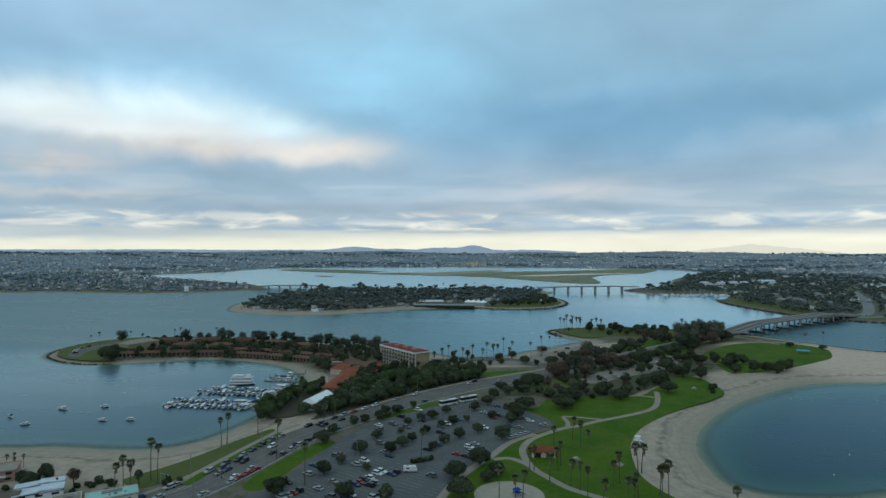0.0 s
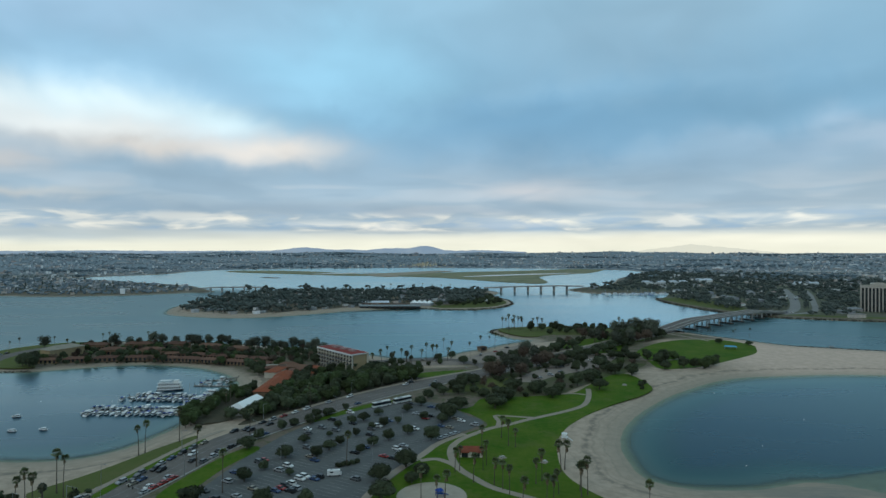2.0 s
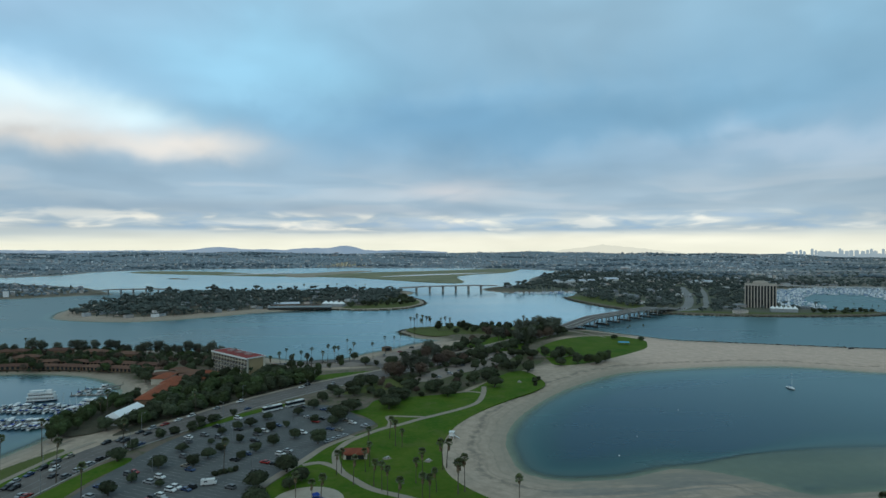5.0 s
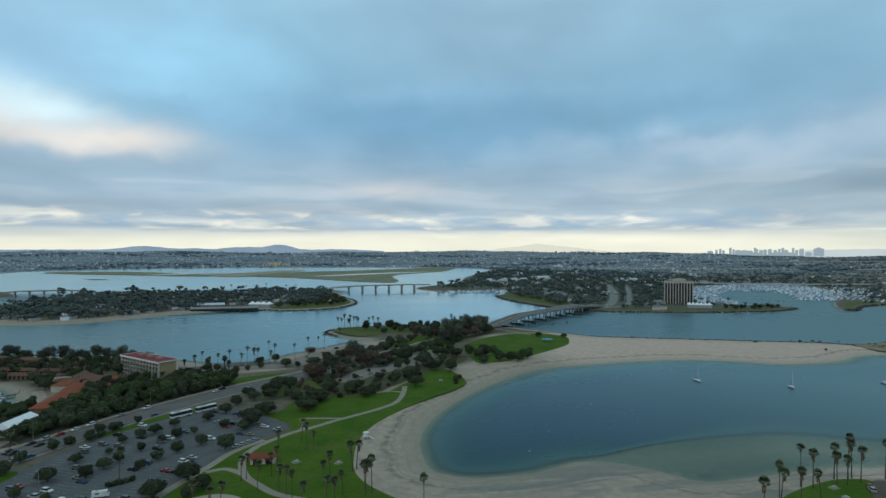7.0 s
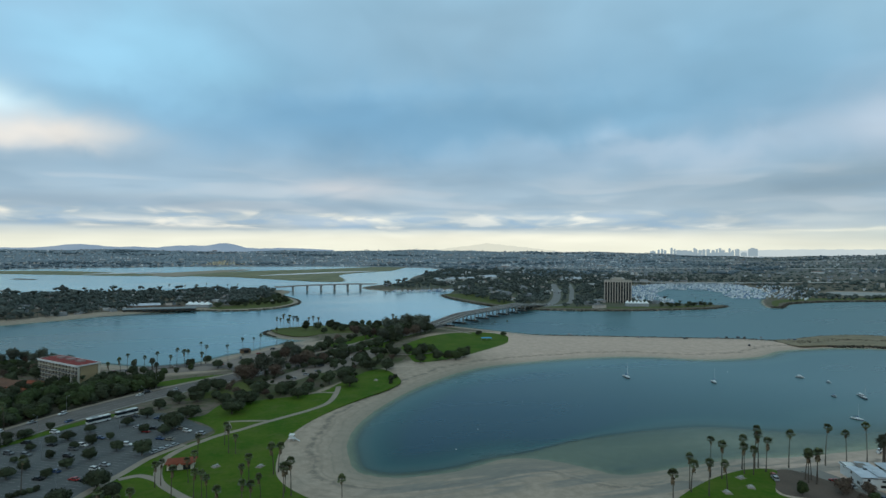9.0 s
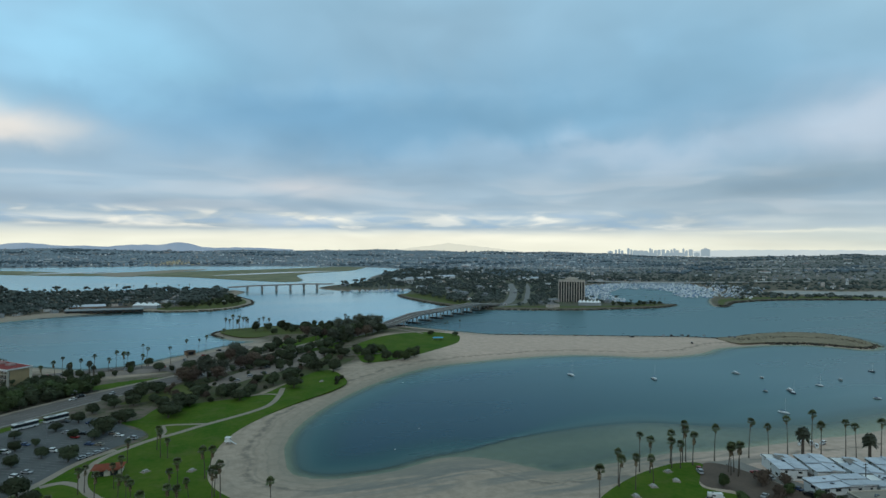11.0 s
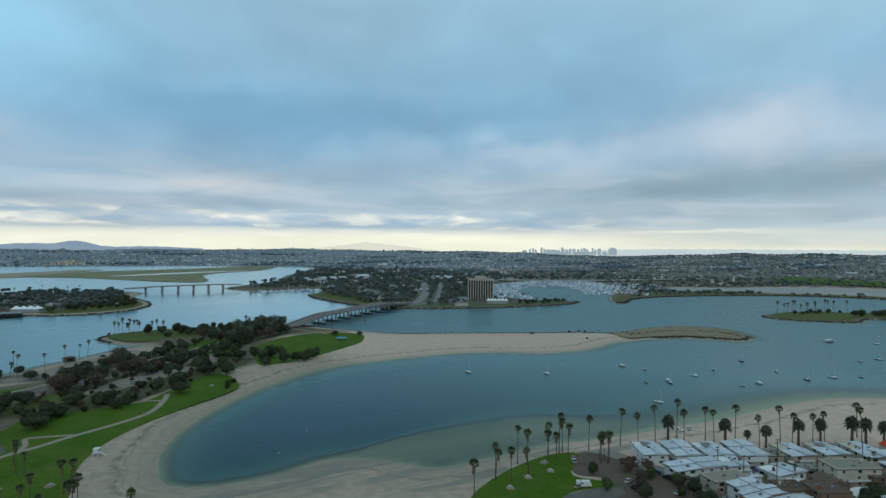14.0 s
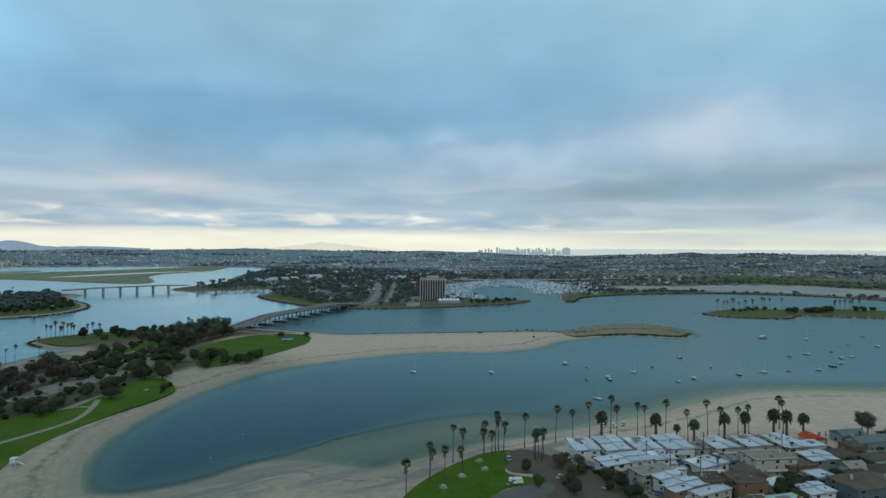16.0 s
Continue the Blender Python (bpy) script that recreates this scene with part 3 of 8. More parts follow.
# ---- the shores ----
WEST_SHORE = [(-500, 290), (-300, 275), (-226, 272), (-200, 275), (-170, 273), (-147, 276), (-132, 290), (-124, 313), (-119, 335), (-115, 362), (-117, 387), (-118, 407)]
HOTEL_SHORE = [(-121, 426), (-133, 449), (-147, 465), (-166, 480), (-184, 489), (-212, 497), (-236, 496), (-257, 489), (-277, 480), (-296, 472), (-319, 470), (-341, 476),
               (-360, 488), (-375, 502), (-385, 525), (-387, 560), (-376, 590), (-345, 612), (-290, 618), (-200, 606), (-110, 578), (-50, 545), (-15, 521)]
PARK_SHORE = [(6, 521), (29, 527), (47, 550), (67, 566), (88, 590), (111, 610), (124, 617), (107, 630), (95, 650), (87, 674), (88, 690), (104, 708), (150, 722), (200, 718), (250, 702),
              (292, 690), (322, 650), (348, 611)]
SPIT_SHORE = [(371, 581), (399, 567), (454, 542), (508, 516), (567, 490), (600, 466), (658, 473), (704, 468), (731, 446), (732, 412), (716, 383), (695, 366), (672, 364), (661, 381), (643, 404),
              (605, 418), (571, 421), (539, 420), (497, 404), (446, 407), (413, 428), (386, 441)]
COVE_SHORE = [(359, 446), (320, 448), (286, 445), (250, 439), (219, 424), (187, 398), (166, 378), (140, 347), (121, 318), (110, 292), (106, 270), (105, 252), (112, 241), (124, 236),
              (144, 235), (157, 238), (170, 242), (183, 240), (196, 230), (204, 219), (212, 209), (226, 208), (246, 208)]
SOUTH_SHORE = [(275, 208), (299, 202), (327, 199), (360, 196), (400, 192), (434, 194), (470, 192), (501, 186), (538, 166), (575, 139), (640, 100), (800, 20), (1000, -150)]
MAIN = [(-1300, -700), (-1300, 300)] + spline(WEST_SHORE + HOTEL_SHORE + PARK_SHORE + SPIT_SHORE + COVE_SHORE + SOUTH_SHORE, False) + [(1100, -700)]
ISLE = spline([(-381, 905), (-355, 864), (-300, 836), (-255, 826), (-211, 838), (-175, 862), (-140, 888), (-108, 916), (-60, 938), (2, 947), (52, 927), (108, 942), (140, 982), (157, 1025),
               (160, 1085), (148, 1150), (142, 1215), (163, 1285), (140, 1335), (0, 1365), (-200, 1365), (-352, 1312), (-392, 1190), (-402, 1000)])
NORTH_SHORE = [(-3600, 1150), (-1400, 1195), (-1006, 1201), (-935, 1206), (-875, 1220), (-750, 1197), (-642, 1213), (-562, 1250), (-510, 1290), (-462, 1310), (-490, 1370), (-595, 1526), (-686, 1595),
               (-945, 1782), (-1109, 1875), (-1110, 1994), (-1045, 2089), (-966, 2244), (-944, 2560), (-730, 2760), (-300, 2900), (300, 2860), (760, 2690), (890, 2450), (784, 2204), (607, 1846),
               (550, 1695), (470, 1520), (385, 1440), (337, 1370), (342, 1310), (366, 1265)]
QUAY_SHORE = [(420, 1235), (516, 1250), (498, 1180), (446, 1118), (436, 1060), (440, 980), (453, 900), (473, 855), (490, 818), (534, 793), (613, 763), (692, 752), (765, 748), (824, 768), (828, 786),
              (788, 806), (760, 849), (753, 933), (810, 1030), (939, 1198), (1070, 1270), (1226, 1302), (1315, 1254), (1226, 1079), (1120, 950), (970, 830), (890, 748), (882, 732), (900, 728), (967, 772),
              (1067, 783), (1168, 763), (1295, 713), (1380, 634), (1429, 543), (1440, 428), (1520, 200), (1800, -400)]
MAINLAND = spline(NORTH_SHORE + QUAY_SHORE, False) + [(4980, -600), (4980, 4980), (-4980, 4980), (-4980, 1150)]
FAR_ISLAND = spline([(925, 490), (908, 466), (912, 440), (931, 413), (967, 386), (1012, 397), (1042, 380), (1056, 348), (1090, 313), (1300, 100), (1500, 0), (1560, 120), (1225, 356), (1176, 411), (1098, 445), (1058, 488), (1000, 502)])
MARSH = spline([(-93, 2046), (-50, 2162), (100, 2353), (307, 2458), (465, 2558), (721, 2733), (817, 2716), (661, 2336), (562, 2216), (454, 2113), (376, 1957), (349, 1689), (310, 1612), (239, 1667), (152, 1789), (37, 1946)])
MARSH_WEST = spline([(-815, 2444), (-792, 2549), (-541, 2504), (-231, 2196), (-219, 2071), (-466, 2198), (-677, 2324)])
MARSH_BANK = spline([(-250, 2200), (-173, 2277), (-90, 2361), (35, 2507), (114, 2493), (-4, 2246), (-71, 2042), (-157, 2021)])
MUDBANK = spline([(-540, 1957), (-528, 2001), (-471, 1943), (-482, 1893)])
SANDBAR = spline([(108, 232), (146, 236), (182, 247), (210, 256), (236, 262), (270, 264), (310, 256), (345, 226), (372, 200), (330, 190), (249, 205), (181, 225)])
RIVER = spline([(1235, 905), (1280, 850), (1356, 770), (1380, 717), (1468, 638), (1494, 558), (1528, 479), (1640, 330), (1800, 420), (1746, 555), (1745, 636), (1722, 759), (1600, 850), (1441, 890), (1320, 960)])


def signed_distance(X, Y, poly):
    """Metres from an outline, plus within it."""
    x, y = X.ravel(), Y.ravel()
    best, odd = np.full(x.shape, 1e18), np.zeros(x.shape, bool)
    for (ax, ay), (bx, by) in zip(poly, poly[1:] + poly[:1]):
        dx, dy = bx - ax, by - ay
        t = np.clip(((x - ax) * dx + (y - ay) * dy) / (dx * dx + dy * dy + 1e-12), 0, 1)
        best = np.minimum(best, (x - ax - t * dx) ** 2 + (y - ay - t * dy) ** 2)
        if ay != by:
            odd ^= ((ay > y) != (by > y)) & (x < (bx - ax) * (y - ay) / (by - ay) + ax)
    return (np.where(odd, 1, -1) * np.sqrt(best)).reshape(X.shape)


def smooth(v, a, b):
    t = np.clip((v - a) / (b - a), 0, 1)
    return t * t * (3 - 2 * t)


def graded(lo, a, b, hi, step, grow, most):
    mid = list(np.arange(a, b + 0.1, step))
    up, s = [], step
    while (up[-1] if up else b) < hi:
        s = min(s * grow, most)
        up.append((up[-1] if up else b) + s)
    down, s = [], step
    while (down[-1] if down else a) > lo:
        s = min(s * grow, most)
        down.append((down[-1] if down else a) - s)
    return np.array(down[::-1] + mid + up)


def hill_height(X, Y):
    r = np.hypot(X, Y)
    az = np.degrees(np.arctan2(X, Y))
    start = 2900 - 900 * smooth(az, 15, 45) - 500 * smooth(-az, 12, 40)
    roll = 0.5 + 0.22 * np.sin(X / 410 + 1.3) * np.cos(Y / 530) + 0.16 * np.sin(X / 170 + Y / 260) + 0.10 * np.sin(X / 90 - Y / 130 + 2)
    low = 1 - 0.50 * np.exp(-((az - 46) / 8.0) ** 2)
    return low * smooth(r, start, 4900) * (44 + 18 * roll) + smooth(r, start - 500, start + 900) * 9 * roll


GX = graded(-4970, -440, 960, 4970, 5.0, 1.06, 90)
GY = graded(-690, 150, 760, 4970, 4.0, 1.03, 60)
XX, YY = np.meshgrid(GX, GY)
SD_MAIN, SD_LAND = signed_distance(XX, YY, MAIN), signed_distance(XX, YY, MAINLAND)
SD_REST = np.maximum.reduce([signed_distance(XX, YY, p) for p in (ISLE, FAR_ISLAND)])
SD_MARSH = np.maximum.reduce([signed_distance(XX, YY, p) for p in (MARSH, MARSH_WEST, MARSH_BANK, MUDBANK)])
SD_BAR, SD_RIVER = signed_distance(XX, YY, SANDBAR), signed_distance(XX, YY, RIVER)
SHORE = np.maximum.reduce([SD_MAIN, SD_LAND, SD_REST, SD_MARSH])
HIGH = np.minimum(2.0, np.maximum(SD_MAIN * 0.075, np.maximum(np.maximum(SD_LAND, SD_REST) * 0.3, np.minimum(SD_MARSH * 0.05, 0.5))))
HIGH = np.where(SD_LAND > 0, HIGH + hill_height(XX, YY) * smooth(SD_LAND, 0, 250), HIGH)
HIGH = np.where(SD_RIVER > -6, np.minimum(HIGH, 0.9), HIGH)
BED = 0.15 - 0.085 * smooth(XX, 70, 110) * (1 - smooth(YY, 455, 475)) * (0.25 + 0.75 * np.maximum(smooth(YY, 340, 430), smooth(XX, 220, 300))) - 0.040 * smooth(XX, 300, 380) * (1 - smooth(YY, 250, 330))
DEEP = np.minimum(3.0 - 1.0 * smooth(XX - 0.4 * (YY - 300), 230, 420) + smooth(-XX, 60, 130) * (1 - smooth(YY, 480, 560)) + 1.0 * smooth(XX, 60, 110) * (1 - smooth(XX, 200, 360)), -SHORE * BED)
EAST = smooth(XX, 200, 290)
BAR = smooth(SD_BAR + 2 * np.sin(XX / 17) * np.cos(YY / 13 + 1), -4 - 20 * EAST, 3 + 10 * EAST)
DEEP = DEEP * (1 - BAR) + np.minimum(DEEP, 0.20 + 0.26 * smooth(XX, 150, 280) - 0.16 * smooth(SD_BAR, 4, 34)) * BAR
HEIGHT = np.where(SHORE > 0, HIGH, -np.maximum(DEEP, 0))


def sheet(name, keep, z, attributes, material):
    ny, nx = XX.shape
    quad = np.arange(ny * nx).reshape(ny, nx)
    corners = np.stack([quad[:-1, :-1], quad[:-1, 1:], quad[1:, 1:], quad[1:, :-1]], -1)[keep]
    used, index = np.unique(corners, return_inverse=True)
    faces = index.reshape(-1, 4)
    co = np.stack([XX.ravel()[used], YY.ravel()[used], z.ravel()[used]], -1)
    me = bpy.data.meshes.new(name)
    me.vertices.add(len(co))
    me.vertices.foreach_set("co", co.ravel())
    me.loops.add(faces.size)
    me.loops.foreach_set("vertex_index", faces.ravel())
    me.polygons.add(len(faces))
    me.polygons.foreach_set("loop_start", np.arange(0, faces.size, 4))
    me.polygons.foreach_set("use_smooth", np.ones(len(faces), bool))
    me.update(calc_edges=True)
    for key, values in attributes.items():
        me.attributes.new(key, "FLOAT", "POINT").data.foreach_set("value", values.ravel()[used].astype(np.float32))
    me.materials.append(material)
    return me


def soil_share():
    """How far the open ground is earth and not sand."""
    beach = np.full(XX.shape, 46.0)                       # the sand's width, shore by shore
    beach = np.where((YY > 445) & (XX < -100), 5.0, beach)
    beach = np.where((YY > 330) & (YY < 450) & (XX < -60), 14.0, beach)
    beach = np.where((YY > 480) & (XX > -100) & (XX < 110), 16.0, beach)
    beach = np.where((YY > 605) & (XX > 70) & (XX < 345), 4.0, beach)
    beach = np.where((YY < 260) & (XX > 395), 85.0, beach)
    s = np.where(SD_MAIN > -5, smooth(SD_MAIN, beach, beach + 12), 0.0)
    s = np.maximum(s, smooth(SD_LAND, -1, 2))
    strand = np.where(XX > 800, -9.0, 16.0) + 20 * (1 - smooth(XX, -150, -60)) * (XX < 200)
    s = np.maximum(s, smooth(SD_REST, strand, strand + 9))
    s = np.maximum(s, smooth(SD_MARSH, -2, 4))
    spit = smooth(XX, 225, 258) * smooth(YY, 330, 360) * (1 - smooth(YY, 600, 622) * (1 - smooth(XX, 330, 345)))
    s = np.where(SD_MAIN > -5, s * (1 - spit), s)
    s = np.where(SHORE < 0, 0.0, s)
    return s * (1 - smooth(SD_RIVER, -4, 4))


# smooth water in the lee of the point and the island, and in the back bay
LEE = smooth(XX + 0.25 * (YY - 800), -190, 150) * (0.52 + 0.40 * smooth(XX, 80, 300)) * smooth((YY - 670) * 0.79 - (XX - 284) * 0.61, -10, 70) * smooth(YY, 470, 560)
LEE = np.maximum(LEE, 0.75 * smooth(YY, 1330, 1480))
LEE = np.maximum(LEE, 0.14 * smooth(-XX, 40, 120) * (1 - smooth(YY, 480, 560)))
every = np.ones((len(GY) - 1, len(GX) - 1), bool)
low = np.minimum.reduce([HEIGHT[:-1, :-1], HEIGHT[1:, :-1], HEIGHT[:-1, 1:], HEIGHT[1:, 1:]]) < 0.05
# "far" holds the share of painted haze, by distance, less eastwards.
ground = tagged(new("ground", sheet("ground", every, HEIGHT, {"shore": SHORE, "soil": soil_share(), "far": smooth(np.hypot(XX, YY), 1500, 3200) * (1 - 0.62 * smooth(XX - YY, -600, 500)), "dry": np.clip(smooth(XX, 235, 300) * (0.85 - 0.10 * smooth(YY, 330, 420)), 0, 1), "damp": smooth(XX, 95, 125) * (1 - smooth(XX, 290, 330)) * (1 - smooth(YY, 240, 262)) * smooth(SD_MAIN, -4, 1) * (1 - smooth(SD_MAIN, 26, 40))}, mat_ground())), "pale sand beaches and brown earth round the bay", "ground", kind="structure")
water = tagged(new("water", sheet("water", low, np.zeros_like(HEIGHT), {"depth": np.maximum(-HEIGHT, 0), "calm": LEE}, mat_water())), "calm blue-grey bay water, teal over the sandbar", "water", kind="structure")


def patch(name, outline, material, label, category, z=2.07, steps=4):
    g = Geo().prism(spline(outline, True, steps) if steps > 1 else outline, z - 0.55, z)
    return setting(name, g, material, label, category)


# ---- lawns, paths, roads ----
patch("lawn_park", [(166, 440), (167, 402), (153, 381), (132, 363), (112, 344), (97, 326), (86, 309), (78, 290), (74, 272), (72, 252), (75, 237), (84, 220), (99, 200), (60, 180), (0, 186), (-9, 223), (-1, 243), (10, 266), (20, 287), (31, 301),
                    (46, 317), (40, 336), (31, 349), (40, 354), (47, 372), (59, 375), (74, 378), (88, 380), (98, 384), (110, 388), (122, 404), (138, 426), (156, 444)], M_GRASS, "green mown park lawn between beach and car park", "lawn")
patch("lawn_bridge", [(198, 490), (201, 520), (205, 540), (222, 565), (243, 588), (262, 602), (285, 610), (316, 605), (331, 577), (319, 545), (308, 528), (290, 512), (273, 499), (250, 482), (229, 469), (212, 462), (196, 464)], M_GRASS, "green lawn beside the bridge approach", "lawn")
patch("lawn_woods", [(150, 590), (196, 630), (236, 655), (262, 650), (240, 612), (214, 585), (196, 556), (186, 528), (172, 520), (150, 540), (140, 570)], M_GRASS, "thin dull grass under the park trees", "lawn", z=2.04)
patch("lawn_point", [(94, 684), (106, 704), (150, 712), (210, 704), (252, 676), (245, 648), (190, 642), (150, 645), (125, 634), (108, 646)], M_TURF, "green lawn on the tip of the point", "lawn")
patch("lawn_triangle", [(2, 436), (10, 452), (46, 462), (56, 452), (40, 440)], M_GRASS, "small green lawn beside the road junction", "lawn")
patch("lawn_verge", [(-89, 228), (-87, 245), (-78, 274), (-70, 286), (-65, 281), (-73, 259), (-77, 239), (-81, 226)], M_GRASS, "green verge between road and car park", "lawn")
patch("lawn_strip", [(-52, 324), (-36, 347), (-17, 367), (-10, 372), (-8, 366), (-23, 352), (-42, 330)], M_GRASS, "narrow green strip along the car park", "lawn", steps=2)
patch("lawn_cove", [(-140, 232), (-136, 240), (-129, 250), (-122, 264), (-115, 281), (-108, 295), (-103, 303), (-100.5, 297), (-105.2, 282), (-109.2, 267), (-112.8, 253), (-117, 238), (-122, 230), (-130, 224)], M_TURF, "olive green lawn between sand and promenade", "lawn")
patch("lawn_roadside", [(-114, 230), (-112.5, 241), (-109.2, 254), (-105.6, 268), (-101.8, 282), (-97, 297), (-95.6, 294), (-98.8, 281), (-102.2, 269), (-105.6, 255), (-108.4, 240), (-110.6, 229)], M_GRASS, "green strip between promenade and road", "lawn", z=2.16)
patch("lawn_south", [(205, 171), (219, 180), (240, 188.5), (260, 192.5), (272, 191), (275, 187), (268, 182), (263, 177), (255, 168), (263, 156), (262, 151), (245, 156), (230, 152), (205, 150), (195, 160)], M_GRASS, "green lawn with picnic tables by the south beach", "lawn")
# Grove floors: the shade under the trees is painted as dark earth.
patch("marina_grove_floor", [(-117, 330), (-110, 324), (-101, 326), (-92, 333), (-82, 346), (-78, 362), (-84, 384), (-98, 398), (-108, 406), (-119, 394), (-121, 370), (-118, 345)], M_SHADED_EARTH, "dark earth under the marina trees, shade in its colour", "ground", z=2.05)
patch("road_grove_floor", [(-88, 322), (-76, 330), (-50, 366), (-18, 402), (8, 424), (6, 440), (-20, 446), (-48, 440), (-70, 424), (-80, 392), (-78, 360)], M_SHADED_EARTH, "dark earth under the roadside grove, shade in its colour", "ground", z=2.055)
patch("woods_floor", [(30, 398), (44, 424), (64, 440), (90, 462), (116, 488), (140, 514), (150, 534), (166, 522), (182, 520), (196, 500), (190, 478), (168, 452), (148, 432), (126, 412), (112, 398), (100, 386), (62, 376), (44, 380)], M_UNDER, "brown earth and thin grass under the park trees", "ground", z=2.03)
patch("verge_earth", [(194, 540), (204, 560), (221, 582), (244, 604), (266, 620), (288, 634), (300, 640), (290, 650), (262, 640), (236, 612), (212, 588), (190, 556)], M_UNDER, "brown earth beside the bridge approach", "ground", z=2.035)
patch("lawn_inner", [(26, 390), (38, 410), (60, 432), (80, 426), (72, 408), (60, 400), (45, 394)], M_TURF, "thin grass round the trees behind the lawn", "lawn", z=2.045)
patch("lawn_isle", [(20, 954), (52, 938), (106, 953), (134, 988), (148, 1026), (149, 1085), (136, 1150), (110, 1160), (90, 1060), (60, 1000), (20, 975)], M_TURF, "green lawn on the island's tip", "lawn")
patch("lawn_far_island", [(930, 482), (918, 462), (922, 442), (938, 420), (968, 396), (1012, 406), (1046, 388), (1064, 354), (1098, 320), (1290, 130), (1330, 170), (1205, 345), (1164, 402), (1090, 435), (1050, 478), (1000, 492)], M_TURF, "dull green turf on the far island", "lawn")
patch("lawn_quay", [(450, 1105), (446, 1060), (452, 985), (466, 905), (490, 880), (520, 960), (520, 1080), (490, 1120)], M_TURF, "dull green lawn behind the far quay", "lawn")
patch("lawn_quay_edge", [(508, 842), (545, 812), (618, 782), (694, 768), (764, 764), (806, 774), (790, 786), (720, 784), (650, 793), (575, 822), (535, 848)], M_TURF, "strip of green turf along the far quay", "lawn", z=2.05)
patch("lawn_river_bank", [(896, 738), (912, 745), (968, 786), (1066, 798), (1170, 779), (1304, 728), (1394, 642), (1445, 548), (1458, 560), (1440, 640), (1366, 712), (1330, 752), (1250, 800), (1160, 825), (1060, 835), (985, 818), (930, 775)], M_TURF, "green turf along the river bank", "lawn", z=2.06)
patch("lawn_hotel_point", [(-300, 479), (-318, 477), (-341, 483), (-358, 494), (-370, 507), (-379, 527), (-381, 556), (-372, 582), (-350, 602), (-330, 600), (-340, 570), (-330, 530), (-318, 500), (-306, 488)], M_TURF, "green lawn at the hotel point", "lawn")
patch("road_hotel_point", [(-358, 505), (-363, 529), (-361, 557), (-350, 580), (-338, 588), (-345, 570), (-350, 546), (-348, 515), (-340, 494), (-346, 490)], M_ROAD, "grey access road round the hotel point", "road", z=2.09)
M_BANK = mat("pale_mud_bank", (0.34, 0.29, 0.22), (0.27, 0.235, 0.18), scale=0.01, fine=0.06)
patch("salt_marsh", MARSH[::4], M_MUD, "yellow-green salt marsh in the back bay", "marsh", z=0.85)
patch("salt_marsh_west", MARSH_WEST[::4], M_MUD, "thin strip of yellow-green salt marsh", "marsh", z=0.83)
patch("mud_bank", MARSH_BANK[::4], M_BANK, "pale mud bank between the marsh strips", "mud bank", z=0.80)
M_SLICK = mat("wet_tidal_mud", (0.30, 0.33, 0.34), (0.22, 0.25, 0.26), rough=0.15, scale=0.01, fine=0.05)
patch("tidal_slit", [(119, 1987), (236, 2110), (415, 2225), (600, 2270), (500, 2205), (393, 2140), (240, 2040)], M_SLICK, "pale wet tidal channel in the marsh", "tidal flat", z=0.875)
patch("tidal_flat", [(-432, 2222), (-300, 2330), (-185, 2360), (-250, 2290), (-330, 2230)], M_SLICK, "pale wet mud flat beside the marsh", "tidal flat", z=0.86)
patch("riverbed_flat", RIVER[::4], mat("pale_river_flat", (0.36, 0.35, 0.33), (0.28, 0.28, 0.27), scale=0.01, fine=0.1), "pale grey river channel flats", "river", z=1.1)
LOT = [(-84, 205), (-80, 226), (-74, 240), (-69, 268), (-58, 305), (-43, 331), (-24, 350), (-9, 362), (9, 366), (23, 361), (37, 336), (45, 322), (29, 303), (18, 290), (8, 268), (-3, 245), (-11, 223), (-18, 200)]
patch("car_park", LOT, M_ASPHALT, "large grey asphalt car park with tree islands", "car park", z=2.05, steps=2)
ROAD = spline([(-140, 165), (-120, 205), (-107, 226), (-97, 252), (-85, 291), (-66, 322), (-37, 364), (-4, 401), (24, 426), (62, 456), (112, 502), (172, 562), (232, 622), (284, 670)], False, 6)
setting("road_main", strip(ROAD, 9.5, 1.5, 2.10), M_ROAD, "grey four-lane road leading to the bridge", "road")
setting("pavement_main", strip(ROAD[27:], 1.6, 1.6, 2.22, shift=11.3), M_PATH, "pale concrete pavement along the road", "pavement")
setting("kerb_main", strip(ROAD, 0.35, 1.6, 2.24, shift=-9.8), M_KERB, "concrete kerb along the road", "kerb")
SIDE = spline([(30, 432), (50, 446), (60, 470), (40, 500), (10, 506), (-30, 498)], False, 5)
setting("road_side", strip(SIDE, 5, 1.5, 2.09), M_ROAD, "side road to the north beach", "road")
patch("car_park_north", [(-42, 500), (10, 495), (40, 505), (60, 530), (90, 565), (110, 585), (118, 570), (95, 545), (70, 500), (45, 484), (0, 480), (-40, 488)], mat("pale_gravel_lot", (0.27, 0.225, 0.195), (0.20, 0.17, 0.15), scale=0.1), "beach car park behind the north shore", "car park", z=2.06)
patch("car_park_woods", [(90, 420), (110, 440), (150, 470), (180, 520), (165, 530), (130, 495), (95, 455), (75, 425)], mat("pale_gravel_lot", (0.20, 0.175, 0.155), (0.15, 0.13, 0.12), scale=0.1), "brownish gravel car park under the trees", "car park", z=2.065)
FAR_ROAD = spline([(505, 840), (562, 884), (645, 1010), (730, 1160), (830, 1350)], False, 4)
M_FARROAD = mat("pale_worn_asphalt", (0.235, 0.232, 0.225), (0.185, 0.183, 0.18), scale=0.05, fine=0.5)
FAR_ROAD_BACK = spline([(520, 838), (590, 876), (690, 1030), (776, 1170), (872, 1340)], False, 4)
